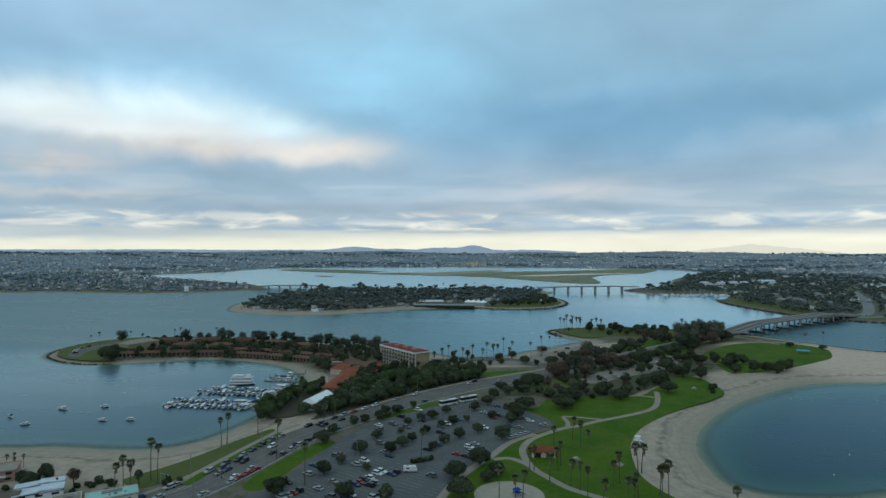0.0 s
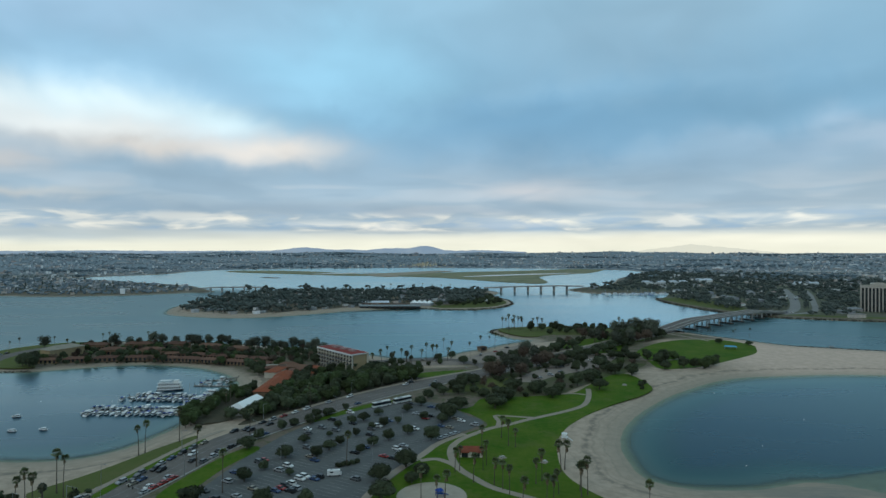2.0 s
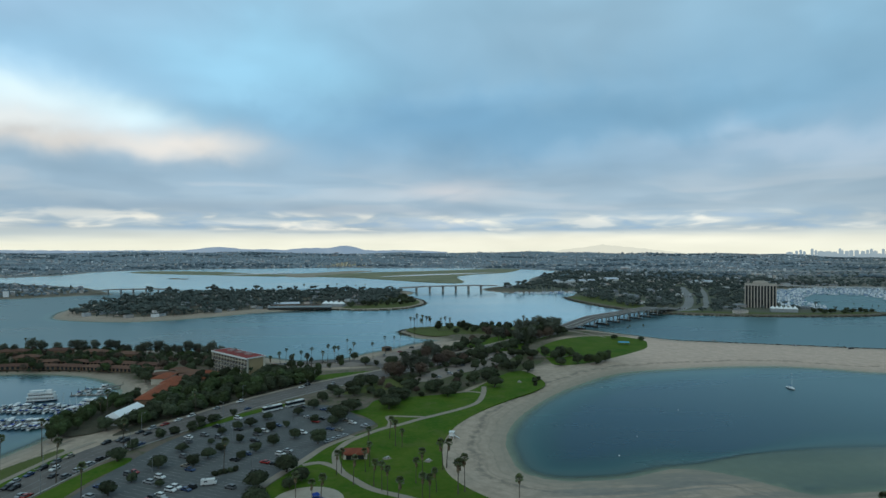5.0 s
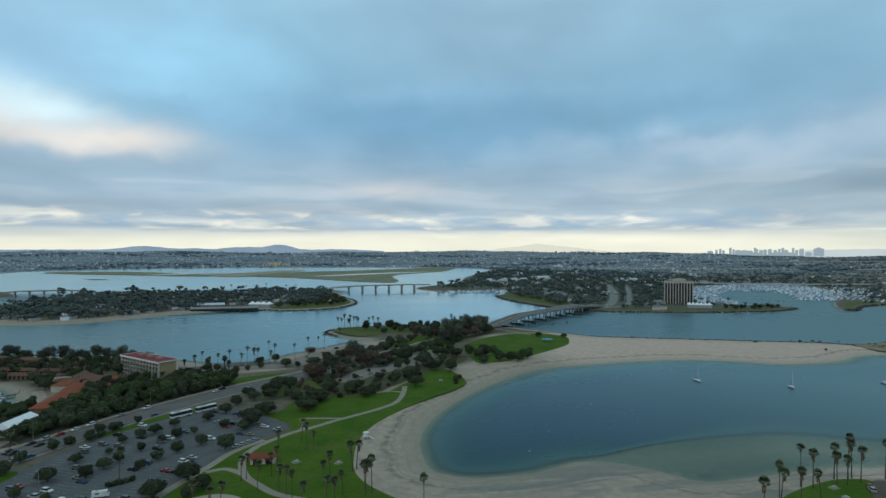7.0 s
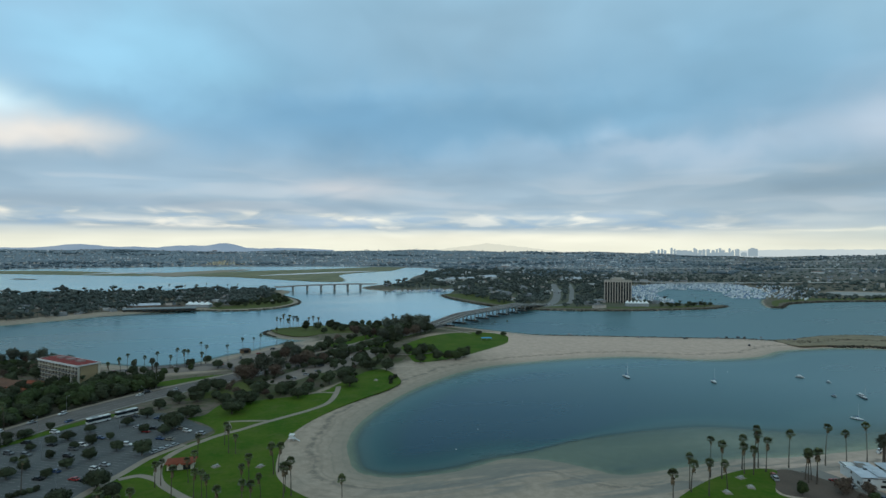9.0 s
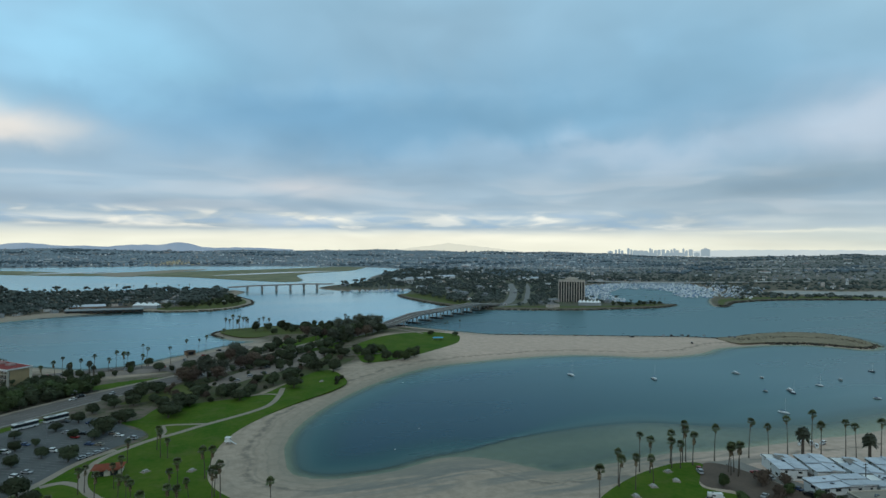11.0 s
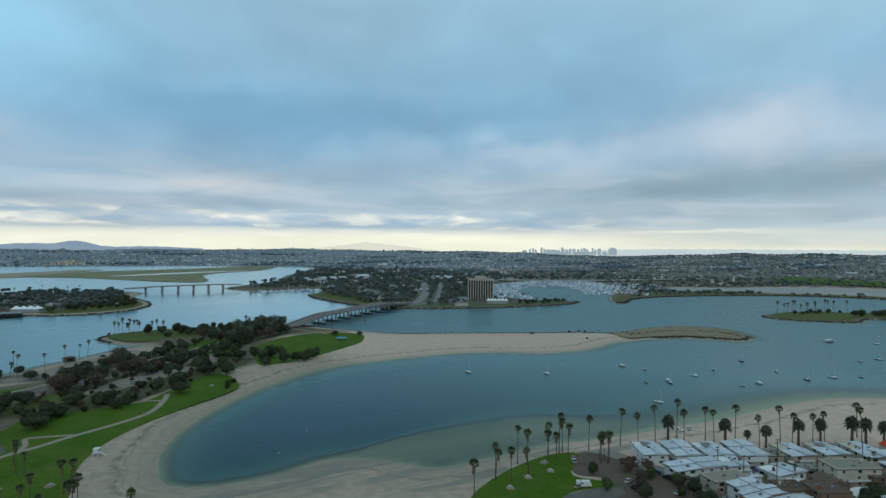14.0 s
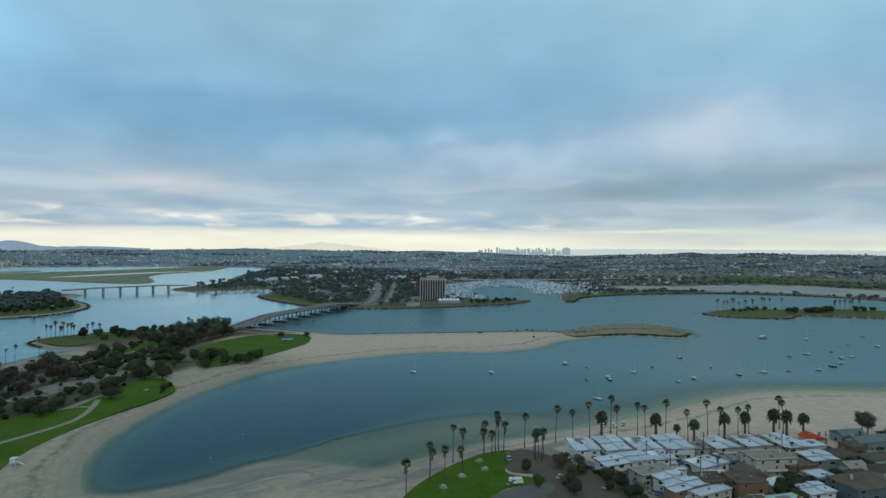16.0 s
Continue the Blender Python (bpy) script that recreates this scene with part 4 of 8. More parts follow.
setting("road_far_back", strip(FAR_ROAD_BACK, 4.5, 1.5, 2.08), M_FARROAD, "second carriageway beyond a treed median", "road")
setting("road_far", strip(FAR_ROAD, 7.5, 1.5, 2.09), M_FARROAD, "road beyond the bridge running inland", "road")
PATHS = {
    "path_beach": ([(122, 398), (117, 378), (109, 358), (97.5, 346), (80, 334), (68.5, 326.5), (58, 318.5), (48, 312.5), (40, 305), (30, 293), (25, 278), (27, 258), (34, 244), (41, 234), (54, 224), (70, 210)], 1.7),
    "path_lot": ([(33, 303), (20, 289), (11, 271), (1, 253), (-6, 236), (-12, 215)], 1.8),
    "path_link": ([(11, 265), (18, 267), (24, 262), (28, 256)], 1.6),
    "path_trees": ([(51, 314), (53, 324), (52, 334), (56, 335), (68, 332), (74, 330.5)], 1.2),
    "promenade": ([(-140, 200), (-126, 217), (-117, 232), (-114.4, 240), (-111, 253), (-107.5, 267), (-103.5, 282), (-98.7, 299), (-92, 312)], 1.4),
    "path_bridge": ([(190, 500), (215, 498), (230, 505)], 1.2),
    "path_wood": ([(117, 381), (111, 384.5), (105, 385), (98, 383)], 1.2),
    "path_quay": ([(300, 600), (285, 640), (270, 660)], 1.5),
}
for k, (key, (line, half)) in enumerate(PATHS.items()):
    setting(key, strip(spline(line, False, 5), half, 1.7, 2.10 + 0.012 * k), M_PATH, "pale winding concrete footpath through the park", "footpath")
disc = [(16 + 13.5 * math.cos(k * math.pi / 16), 227 + 13.5 * math.sin(k * math.pi / 16)) for k in range(32)]
setting("playground_sand", Geo().prism(disc, 1.8, 2.12), mat("playground_sand", (0.38, 0.33, 0.27), scale=0.3), "round sand patch of the playground", "playground")
STREET = spline([(289, 184), (290, 172), (292, 150), (291, 130), (284, 105), (270, 60)], False, 5)
setting("street_south", strip(STREET, 4.0, 1.5, 2.09), mat("pale_concrete_street", (0.25, 0.235, 0.215), scale=0.2), "pale concrete street beside the beach houses", "street")
patch("car_park_south", [(262, 178), (269, 183), (277, 188), (283, 184), (286, 172), (287, 150), (284, 130), (262, 120), (250, 135), (258, 150), (264, 160), (257, 168)], M_DIRT, "brown worn car park by the south lawn", "car park", z=2.05)
patch("lane_south", [(230, 151), (245, 155), (262, 150.5), (258, 144), (240, 142), (220, 140)], M_ROAD, "small asphalt turning place by the lawn", "car park", z=2.11)

# ---- road marks ----
g = Geo()
for off in (-4.6, 4.6):
    for i in range(0, len(ROAD) - 1, 1):
        strip([ROAD[i], ROAD[i + 1]] if i % 2 == 0 else [ROAD[i], ((ROAD[i][0] + ROAD[i + 1][0]) / 2, (ROAD[i][1] + ROAD[i + 1][1]) / 2)], 0.1, 2.1, 2.115, geo=g, shift=off)
strip(ROAD, 0.12, 2.1, 2.115, geo=g, shift=0.25)
for k in range(8):
    for cx, cy in ((-117, 221), (-104, 216)):
        x0, y0 = cx + k * 0.75, cy + k * 1.15
        strip([(x0, y0), (x0 + 2.6, y0 - 1.6)], 0.32, 2.1, 2.116, geo=g)
setting("road_markings", g, M_PAINT, "worn white lane lines and crosswalk bars", "road marking", kind="stuff")
LU, LV = Vector((0.51, 0.86)), Vector((0.86, -0.51))     # along and across the parking rows


def stall(u, v):
    p = Vector((-60, 235)) + LU * u + LV * v
    return p.x, p.y


g, STALLS = Geo(), []
for row in range(-2, 8):
    for side in (0, 1):
        for k in range(-12, 64):
            x, y = stall(k * 2.75, row * 14.5 + side * 5.2)
            if inside(LOT, x, y) and inside(LOT, x + 4, y + 3) and inside(LOT, x - 4, y - 3):
                a, b = stall(k * 2.75 + 1.37, row * 14.5 + side * 5.2 - 2.4), stall(k * 2.75 + 1.37, row * 14.5 + side * 5.2 + 2.4)
                strip([a, b], 0.09, 2.05, 2.062, geo=g)
                STALLS.append((x, y, side))
setting("stall_lines", g, M_PAINT, "worn white parking stall lines", "road marking", kind="stuff")

# ---- bridges ----
def bridge(name, label, a, b, width, deck_z, bents, thick=1.6, low=2.6, girth=0.75, footed=True):
    """A girder bridge from a to b with its bents of columns."""
    root = thing(name, label, "bridge", m=at(a[0], a[1], 0.0))
    run = [(a[0] + (b[0] - a[0]) * t - a[0], a[1] + (b[1] - a[1]) * t - a[1], t) for t in (k / 24 for k in range(-2, 27))]

    def z_of(t):
        return low + (deck_z - low) * min(1.0, math.sin(math.pi * min(max(t, 0), 1)) * 1.25 + 0.25)
    d = Vector((b[0] - a[0], b[1] - a[1])).normalized()
    nx, ny = -d.y, d.x

    def beam(s0, s1, dz0, dz1, geo=None):
        geo = geo or Geo()
        vs = []
        for x, y, t in run:
            for s, dz in ((s0, dz0), (s0, dz1), (s1, dz1), (s1, dz0)):
                vs.append((x + nx * s, y + ny * s, z_of(t) + dz))
        n = len(run)
        fs = [(4 * i + k, 4 * i + (k + 1) % 4, 4 * i + 4 + (k + 1) % 4, 4 * i + 4 + k) for i in range(n - 1) for k in range(4)]
        fs += [(3, 2, 1, 0), (4 * n - 4, 4 * n - 3, 4 * n - 2, 4 * n - 1)]
        return geo.add(vs, fs)
    part("deck", beam(-width / 2, width / 2, -0.5, 0.0), M_ROAD, root, "grey asphalt deck")
    for s in (-0.38, 0.0, 0.38):
        part("girder", beam(width * s - 1.1, width * s + 1.1, -thick, -0.5), M_CONC, root)
    for s in (-1, 1):
        e = s * width / 2
        part("parapet", beam(min(e, e - s * 0.4), max(e, e - s * 0.4), 0.0, 0.85), M_CONC, root, "pale concrete parapet")
    part("median", beam(-0.3, 0.3, 0.0, 0.5), M_CONC, root)
    for k in range(bents):
        t = (k + 0.7) / (bents + 0.4)
        x, y = (b[0] - a[0]) * t, (b[1] - a[1]) * t
        zt = z_of(t) - thick
        rot = math.atan2(d.y, d.x)
        bent = part("bent", Geo().box(x, y, zt - 1.0, 1.5, width * 0.86, 1.0, rot), M_CONC, root, "concrete bent with cap beam")
        for s in (-0.33, 0.0, 0.33):
            part("column", Geo().tube([(x + nx * width * s, y + ny * width * s, -3.0), (x + nx * width * s, y + ny * width * s, zt - 0.9)], [girth, girth], 8), M_CONC, bent)
        if footed:
            part("footing", Geo().box(x, y, -0.6, 4.0, width * 1.02, 2.0, rot), mat("dark_wet_concrete", (0.085, 0.08, 0.07), scale=0.4), bent, "dark stained footing")
    return root


bridge("road_bridge", "long grey concrete girder bridge over the channel", (284, 670), (508, 842), 19, 11.0, 9, thick=1.8, low=3.2, girth=0.9)
bridge("channel_bridge", "low grey concrete bridge between island and far shore", (150, 1290), (345, 1335), 13, 12.5, 6, thick=1.3, low=10.5, girth=1.0, footed=False)
bridge("north_bridge", "low grey concrete bridge at the island's north end", (-478, 1300), (-352, 1315), 13, 11.5, 5, thick=1.3, low=9.5, girth=1.0, footed=False)


# ---- trees ----
def leaf_crown(seed, radius, height, lobes, tufts, tuft=0.75, flat=0.75, open_=1.0, core=0.86):
    """Lobes of small folded leaf tufts round a dim core."""
    r = random.Random(seed)
    g = Geo()
    for k in range(lobes):
        q, d = r.uniform(0, 6.283), radius * 0.60 * math.sqrt(r.random())
        s = radius * r.uniform(0.34, 0.56)
        c = (d * math.cos(q), d * math.sin(q), height + r.uniform(-0.5, 0.5) * radius * flat)
        if k == 0 and core > 0.8:                         # one broad mass holds the dense crowns together
            c, s = (0.1 * d * math.cos(q), 0.1 * d * math.sin(q), height), radius * 0.78
        g.blob(c, (s * core, s * core, s * core * 0.86 * flat), r, 0.28, n=7)
        for _ in range(tufts * 2 if s > radius * 0.7 else tufts):
            u = Vector((r.gauss(0, 1), r.gauss(0, 1), r.gauss(0.25, 1))).normalized()
            k = r.uniform(0.78, 1.12) * open_
            p = Vector((c[0] + u.x * s * k, c[1] + u.y * s * k, c[2] + u.z * s * k * flat))
            a = (u.orthogonal().normalized() + 0.6 * Vector((r.uniform(-1, 1), r.uniform(-1, 1), r.uniform(-1, 1)))).normalized()
            b = u.cross(a).normalized()
            w, h = tuft * r.uniform(0.6, 1.2), tuft * r.uniform(0.6, 1.2)
            tip = p + u * tuft * 0.35
            g.add([tuple(p - a * w - b * h * 0.4), tuple(tip - b * h), tuple(p + a * w), tuple(tip + b * h)], [(0, 1, 2), (0, 2, 3)])
    return g


def trunk_and_limbs(seed, height, girth, spread):
    r = random.Random(seed)
    g = Geo()
    fork = height * 0.5
    lean = (r.uniform(-0.3, 0.3), r.uniform(-0.3, 0.3))
    g.tube([(0, 0, -0.4), (lean[0] * 0.4, lean[1] * 0.4, fork * 0.5), (lean[0], lean[1], fork)], [girth * 1.25, girth, girth * 0.85], 7)
    for k in range(5):
        q = 6.283 * (k + r.uniform(-0.2, 0.2)) / 5
        e = spread * r.uniform(0.5, 0.8)
        g.tube([(lean[0], lean[1], fork - 0.2), (math.cos(q) * e * 0.5, math.sin(q) * e * 0.5, height * 0.75), (math.cos(q) * e, math.sin(q) * e, height * 1.0)], [girth * 0.6, girth * 0.38, girth * 0.15], 5)
    return g


def tree(name, label, seed, radius, height, leaf, lobes=8, tufts=76, girth=0.28, flat=0.75, tuft=0.44, open_=1.0, core=0.86):
    root = thing(name, label, "tree", m=at(0, 0, -500))
    part("trunk", trunk_and_limbs(seed, height, girth, radius), M_BARK, root)
    part("crown", leaf_crown(seed + 50, radius, height, lobes, tufts, tuft, flat, open_, core), leaf, root)
    return root


def frond(g, r, base, yaw, rise, length, width, droop, steps=4, slot=0):
    """An arched frond with two blades folded along its rib."""
    d, side = Vector((math.cos(yaw), math.sin(yaw), 0)), Vector((-math.sin(yaw), math.cos(yaw), 0))
    vs = []
    for i in range(steps + 1):
        t = i / steps
        p = Vector(base) + d * (length * t * math.cos(rise) * (1 - 0.15 * t)) + Vector((0, 0, length * (math.sin(rise) * t - droop * t * t)))
        w = width * (math.sin(math.pi * min(0.08 + t * 0.92, 1.0)) ** 0.6 + 0.04)
        vs += [tuple(p + side * w - Vector((0, 0, w * 0.45))), tuple(p), tuple(p - side * w - Vector((0, 0, w * 0.45)))]
    fs = []
    for i in range(steps):
        o = 3 * i
        fs += [(o, o + 1, o + 4, o + 3), (o + 1, o + 2, o + 5, o + 4)]
    g.add(vs, fs, slot)


def fan_palm(label, seed, height, skirt, heads=34, size=1.0):
    """Slender fan palm: curved trunk, a small round head, dry skirt."""
    r = random.Random(seed)
    root = thing("fan_palm", label, "palm tree", m=at(0, 0, -500))
    bx, by = r.uniform(-0.9, 0.9), r.uniform(-0.9, 0.9)
    pts = [(bx * t * t, by * t * t, height * t - 0.3 * (t == 0)) for t in (0, 0.25, 0.5, 0.75, 1)]
    part("trunk", Geo().tube(pts, [0.30, 0.20, 0.17, 0.15, 0.15], 7), M_BARK, root)
    top = pts[-1]
    g = Geo()
    for k in range(heads):
        q, rise = 2.4 * k + r.uniform(-0.2, 0.2), radians(r.uniform(-35, 78))
        length = size * r.uniform(1.45, 2.0)
        d = Vector((math.cos(q) * math.cos(rise), math.sin(q) * math.cos(rise), math.sin(rise)))
        side = Vector((-math.sin(q), math.cos(q), 0))
        up = d.cross(side)
        p0, p1 = Vector(top), Vector(top) + d * length * 0.45
        g.add([tuple(p0 - side * 0.04), tuple(p0 + side * 0.04), tuple(p1)], [(0, 1, 2)])
        rim = [p1]
        for a in (-1.25, -0.75, -0.25, 0.25, 0.75, 1.25):
            rim.append(p1 + (d * math.cos(a) + side * math.sin(a)) * length * 0.62 - Vector((0, 0, 0.16 * length * abs(a))) + up * r.uniform(-0.08, 0.08))
        g.add([tuple(v) for v in rim], [(0, i, i + 1) for i in range(1, 6)])
    part("crown", g, M_FROND, root)
    g = Geo()
    for k in range(int(10 + skirt * 12)):
        z = top[2] - 0.2 - r.random() * skirt
        q = 2.4 * k
        w = r.uniform(0.55, 0.9) * (1.0 if skirt > 2 else 0.75)
        g.add([(top[0], top[1], z), (top[0] + math.cos(q - 0.4) * w, top[1] + math.sin(q - 0.4) * w, z - 0.9), (top[0] + math.cos(q + 0.4) * w * 0.9, top[1] + math.sin(q + 0.4) * w * 0.9, z - 1.2)], [(0, 1, 2)])
    part("dry_skirt", g, M_DEADFROND if skirt < 3 else mat("dark_dry_skirt", (0.19, 0.145, 0.092), (0.125, 0.098, 0.065), scale=0.8, island=0.3, space="object"), root, "hanging dry brown fronds")
    return root


M_DATE = mat("dark_date_palm_fronds", (0.026, 0.030, 0.015), (0.042, 0.044, 0.022), scale=0.8, fine=4, vary=0.25, rough=0.6, space="object")


def date_palm(label, seed, height, reach):
    """Stout date palm with a broad round head of arching fronds."""
    r = random.Random(seed)
    root = thing("date_palm", label, "palm tree", m=at(0, 0, -500))
    part("trunk", Geo().tube([(0, 0, -0.3), (0.05, 0, height * 0.5), (0, 0.05, height - 0.6), (0, 0, height)], [0.62, 0.50, 0.52, 0.75], 9), M_BARK, root)
    g = Geo()
    for k in range(120):
        frond(g, r, (0, 0, height), 2.4 * k, radians(r.uniform(-38, 85)), reach * r.uniform(0.8, 1.05), 0.6, r.uniform(0.30, 0.6) * (0.5 if k % 3 == 0 else 1.0))
    g.blob((0, 0, height + 0.2), (2.3, 2.3, 2.0), r, 0.25, n=9)
    part("crown", g, M_DATE, root)
    return root


L_EVER = "dark evergreen shade tree with a dense rounded crown"
EVER = [tree("evergreen_tree", L_EVER, 100 + k, 4.2, 3.9 + 0.35 * k, M_LEAF, lobes=11, girth=0.3, flat=0.72 + 0.08 * k) for k in range(5)]
WIDE = [tree("spreading_tree", "broad dark spreading tree with low crown", 120 + k, 5.4, 3.9, M_LEAF, lobes=14, flat=0.55, girth=0.4) for k in range(3)]
GREEN = [tree("leafy_tree", "green leafy tree with a loose crown", 140 + k, 4.2, 5.0, M_LEAF3, lobes=13, flat=0.95) for k in range(3)]
BROWN = [tree("coral_tree", "leafless-looking brown and dusty tree", 160 + k, 4.6, 4.8, M_LEAF2, lobes=10, tufts=66, flat=0.8, open_=1.15, core=0.45) for k in range(2)]
LOWCROWN = [tree("grove_tree", "dark green tree with a full crown reaching low", 110 + k, 4.4, 3.7 + 0.5 * k, M_LEAF if k else M_LEAF3, lobes=10, tufts=58, tuft=0.50, flat=0.85, core=0.92) for k in range(3)]
PINE = [tree("umbrella_pine", "tall open grey-green tree with a broad airy crown", 180 + k, 5.4, 7.2 + 0.8 * k, M_LEAF4, lobes=14, tufts=66, flat=0.88, girth=0.32, open_=1.08, core=0.55) for k in range(3)]
BUSH = [tagged(part("shrub", leaf_crown(250 + k, 1.6, 0.9, 5, 26, 0.4, 0.8).tube([(0, 0, -0.3), (0, 0, 0.8)], [0.12, 0.08], 5), M_LEAF, None), "low rounded dark green shrub", "shrub") for k in range(2)]
for ob in BUSH:
    ob.matrix_world = at(0, 0, -500)
FAN = [fan_palm("tall slender fan palm with a small round head", 220 + k, 14.5 + 1.1 * k, 1.2) for k in range(3)]
SHAG = [fan_palm("fan palm with a thick shaggy skirt of dry fronds", 240 + k, 11.5 + 1.2 * k, 2.6, 34, 1.02) for k in range(3)]
DATE = [date_palm("stout date palm with a broad dark round head", 260 + k, 8.6 + 1.4 * k, 3.6) for k in range(2)]
RT = random.Random(7)


def plant(kinds, places, group, lo=0.85, hi=1.15, z=2.0):
    for x, y in places:
        copy_thing(RT.choice(kinds), at(x, y, z, RT.uniform(0, 360), RT.uniform(lo, hi)))["group"] = group


# trees standing in the car park: place and crown size
for x, y, s in [(-71, 282, 1.15), (-50, 270, 1.15), (-60, 243, 1.2), (-56, 256, 0.8), (-43, 249, 0.65), (-36, 271, 0.95), (-32, 280, 0.95), (-28, 288, 0.8), (-46, 291, 0.8), (-33, 315, 0.8),
                (-27, 322, 0.9), (-21, 327, 0.95), (-9, 317, 0.9), (-22, 301, 0.75), (-17, 276, 0.75), (-12, 286, 0.85), (-5, 294, 1.0), (-2, 322, 0.7), (4, 303, 1.0), (16, 293, 1.35)]:
    copy_thing(RT.choice(EVER[:2] + WIDE[:2]), at(x, y, 2.05, RT.uniform(0, 360), s * 0.74))["group"] = "trees in the car park"
for x, y, s in [(5, 258, 1.5), (-5, 243, 1.35), (-3, 224, 1.5), (-30, 219, 1.1), (-46, 220, 1.2), (-73, 222, 1.3), (-43, 337, 0.85), (-49, 322, 0.7), (-46, 328, 0.7), (22, 323, 1.0), (10, 357, 1.1), (-14, 338, 0.8),
                (-15, 312, 0.75), (30, 350, 1.2), (12, 330, 0.8), (2, 345, 0.9), (-35, 300, 0.6), (12, 247, 1.1), (8, 240, 1.0)]:
    copy_thing(RT.choice(EVER[:2] + WIDE[:2]), at(x, y, 2.05, RT.uniform(0, 360), s * 0.74))["group"] = "trees in the car park"
plant(WIDE + EVER[:1], [(45, 413), (71, 396), (89, 397), (93, 375), (128, 418), (129, 396), (178, 507), (157, 487), (187, 496), (215, 498), (199, 460), (58, 361), (76, 512), (88, 517), (43, 487), (155, 445), (169, 446),
                        (62, 465), (32, 399), (24, 384), (34, 385), (20, 396), (50, 378), (65, 375), (100, 388), (14, 374)], "trees in the park woods", 0.8, 1.15)
plant(LOWCROWN + WIDE[:1], [(226, 466), (216, 465), (238, 470), (209, 492), (222, 500), (231, 463), (244, 474), (203, 484), (214, 499), (200, 500)], "trees on the bridge lawn", 1.0, 1.25)
plant(WIDE, [(304, 586), (326, 572)], "trees on the bridge lawn", 0.7, 0.95)
plant(BUSH, [(162, 410), (160, 405), (165, 412), (158, 396)], "beach shrubs", 0.9, 1.5)
plant(BROWN, [(105, 476), (110, 482), (100, 470), (123, 480), (62, 440), (70, 452), (82, 436)], "brown trees in the park", 1.0, 1.4)
WOODS = [(25, 405), (40, 432), (70, 462), (95, 500), (120, 540), (150, 590), (200, 640), (240, 668), (275, 655), (230, 610), (205, 560), (190, 520), (185, 480), (150, 432), (125, 408), (98, 380), (60, 366), (42, 372)]


def off_road(x, y):
    return min((x - a) ** 2 + (y - b) ** 2 for a, b in ROAD) > 13 ** 2 and not inside(spline([(195, 494), (218, 548), (252, 587), (226, 474)], True, 1), x, y)


plant(WIDE + EVER, [(36, 400), (46, 412), (71, 396), (83, 385), (117, 407), (132, 425), (150, 468), (161, 520), (183, 545), (188, 521), (152, 446), (165, 437), (145, 514), (115, 467), (25, 331), (33, 350), (54, 351), (60, 372), (128, 455), (172, 505), (140, 488)],
      "large trees in the park woods", 0.95, 1.35)
plant(BROWN + PINE[:1], [(95, 503), (103, 496), (60, 442), (67, 432), (76, 443), (176, 623), (150, 573), (110, 490), (86, 450)], "brown trees in the park", 1.1, 1.5)
plant(PINE + BROWN, [(240, 648), (223, 633), (250, 635), (239, 604), (226, 598), (262, 648), (256, 660), (212, 622), (246, 625), (232, 640), (268, 662), (222, 612)], "tall trees at the bridge end", 1.1, 1.45)
plant(EVER[2:] + GREEN, [(250, 652), (234, 628), (218, 604), (244, 640), (210, 596), (228, 618), (258, 655), (204, 584), (198, 572)], "dark trees at the bridge end", 1.3, 1.7)
hedge = [Vector(p) for p in ROAD[34:76]]
for side, lo, hi in ((-15.5, 1.05, 1.5), (17.0, 0.9, 1.3)):
    for k in range(0, len(hedge) - 1):
        d = (hedge[k + 1] - hedge[k]).normalized()
        p = hedge[k] + Vector((-d.y, d.x)) * (side + RT.uniform(-3, 3))
        if RT.random() < 0.75 and p.y > 480:
            plant(EVER + WIDE + BROWN + PINE[:2], [(p.x, p.y)], "tall trees along the bridge road", lo, hi)
plant(WIDE + EVER, [(144, 680), (160, 680), (172, 667), (131, 679), (178, 653), (190, 668)], "trees on the point", 1.1, 1.5)
plant(EVER + WIDE + GREEN[:1] + BROWN + BROWN, scatter(WOODS, 11.0, RT, lambda x, y: off_road(x, y) and not (80 < x < 140 and 425 < y < 462), 60), "trees in the park woods", 0.45, 0.85)
plant(EVER + WIDE, scatter([(140, 650), (150, 690), (200, 690), (245, 668), (250, 645), (200, 640), (170, 645)], 12, RT, off_road, 12), "trees on the point", 0.8, 1.2)
plant(EVER, scatter([(150, 700), (215, 708), (250, 690), (240, 680), (180, 690)], 15, RT, off_road, 7), "trees on the point", 0.7, 1.0)
GROVE = [(-108, 318), (-96, 312), (-82, 330), (-60, 352), (-38, 382), (-8, 414), (14, 434), (0, 452), (-28, 446), (-48, 436), (-70, 420), (-84, 392), (-86, 360), (-100, 345)]


def grove_free(x, y):
    """Clear of the road, the marquee and the tiled roofs."""
    return min((x - a) ** 2 + (y - b) ** 2 for a, b in ROAD) > 14.5 ** 2 and math.dist((x, y), (-93, 343)) > 13 and math.dist((x, y), (-90, 356)) > 11 and not (x < -88 and y < 345) and not (x < -80 and y > 366) and not (x < -66 and y > 432)


plant(LOWCROWN + LOWCROWN + GREEN[:1], scatter(GROVE, 6.2, RT, grove_free, 120), "trees between road and hotel", 0.8, 1.2)
edge = [Vector(p) for p in ROAD]
for k in range(22, 46):
    d = (edge[k + 1] - edge[k]).normalized()
    p = edge[k] + Vector((-d.y, d.x)) * (15.0 + RT.uniform(0, 1.5))
    if p.y > 346:
        plant(LOWCROWN, [(p.x, p.y)], "trees between road and hotel", 0.6, 0.85)
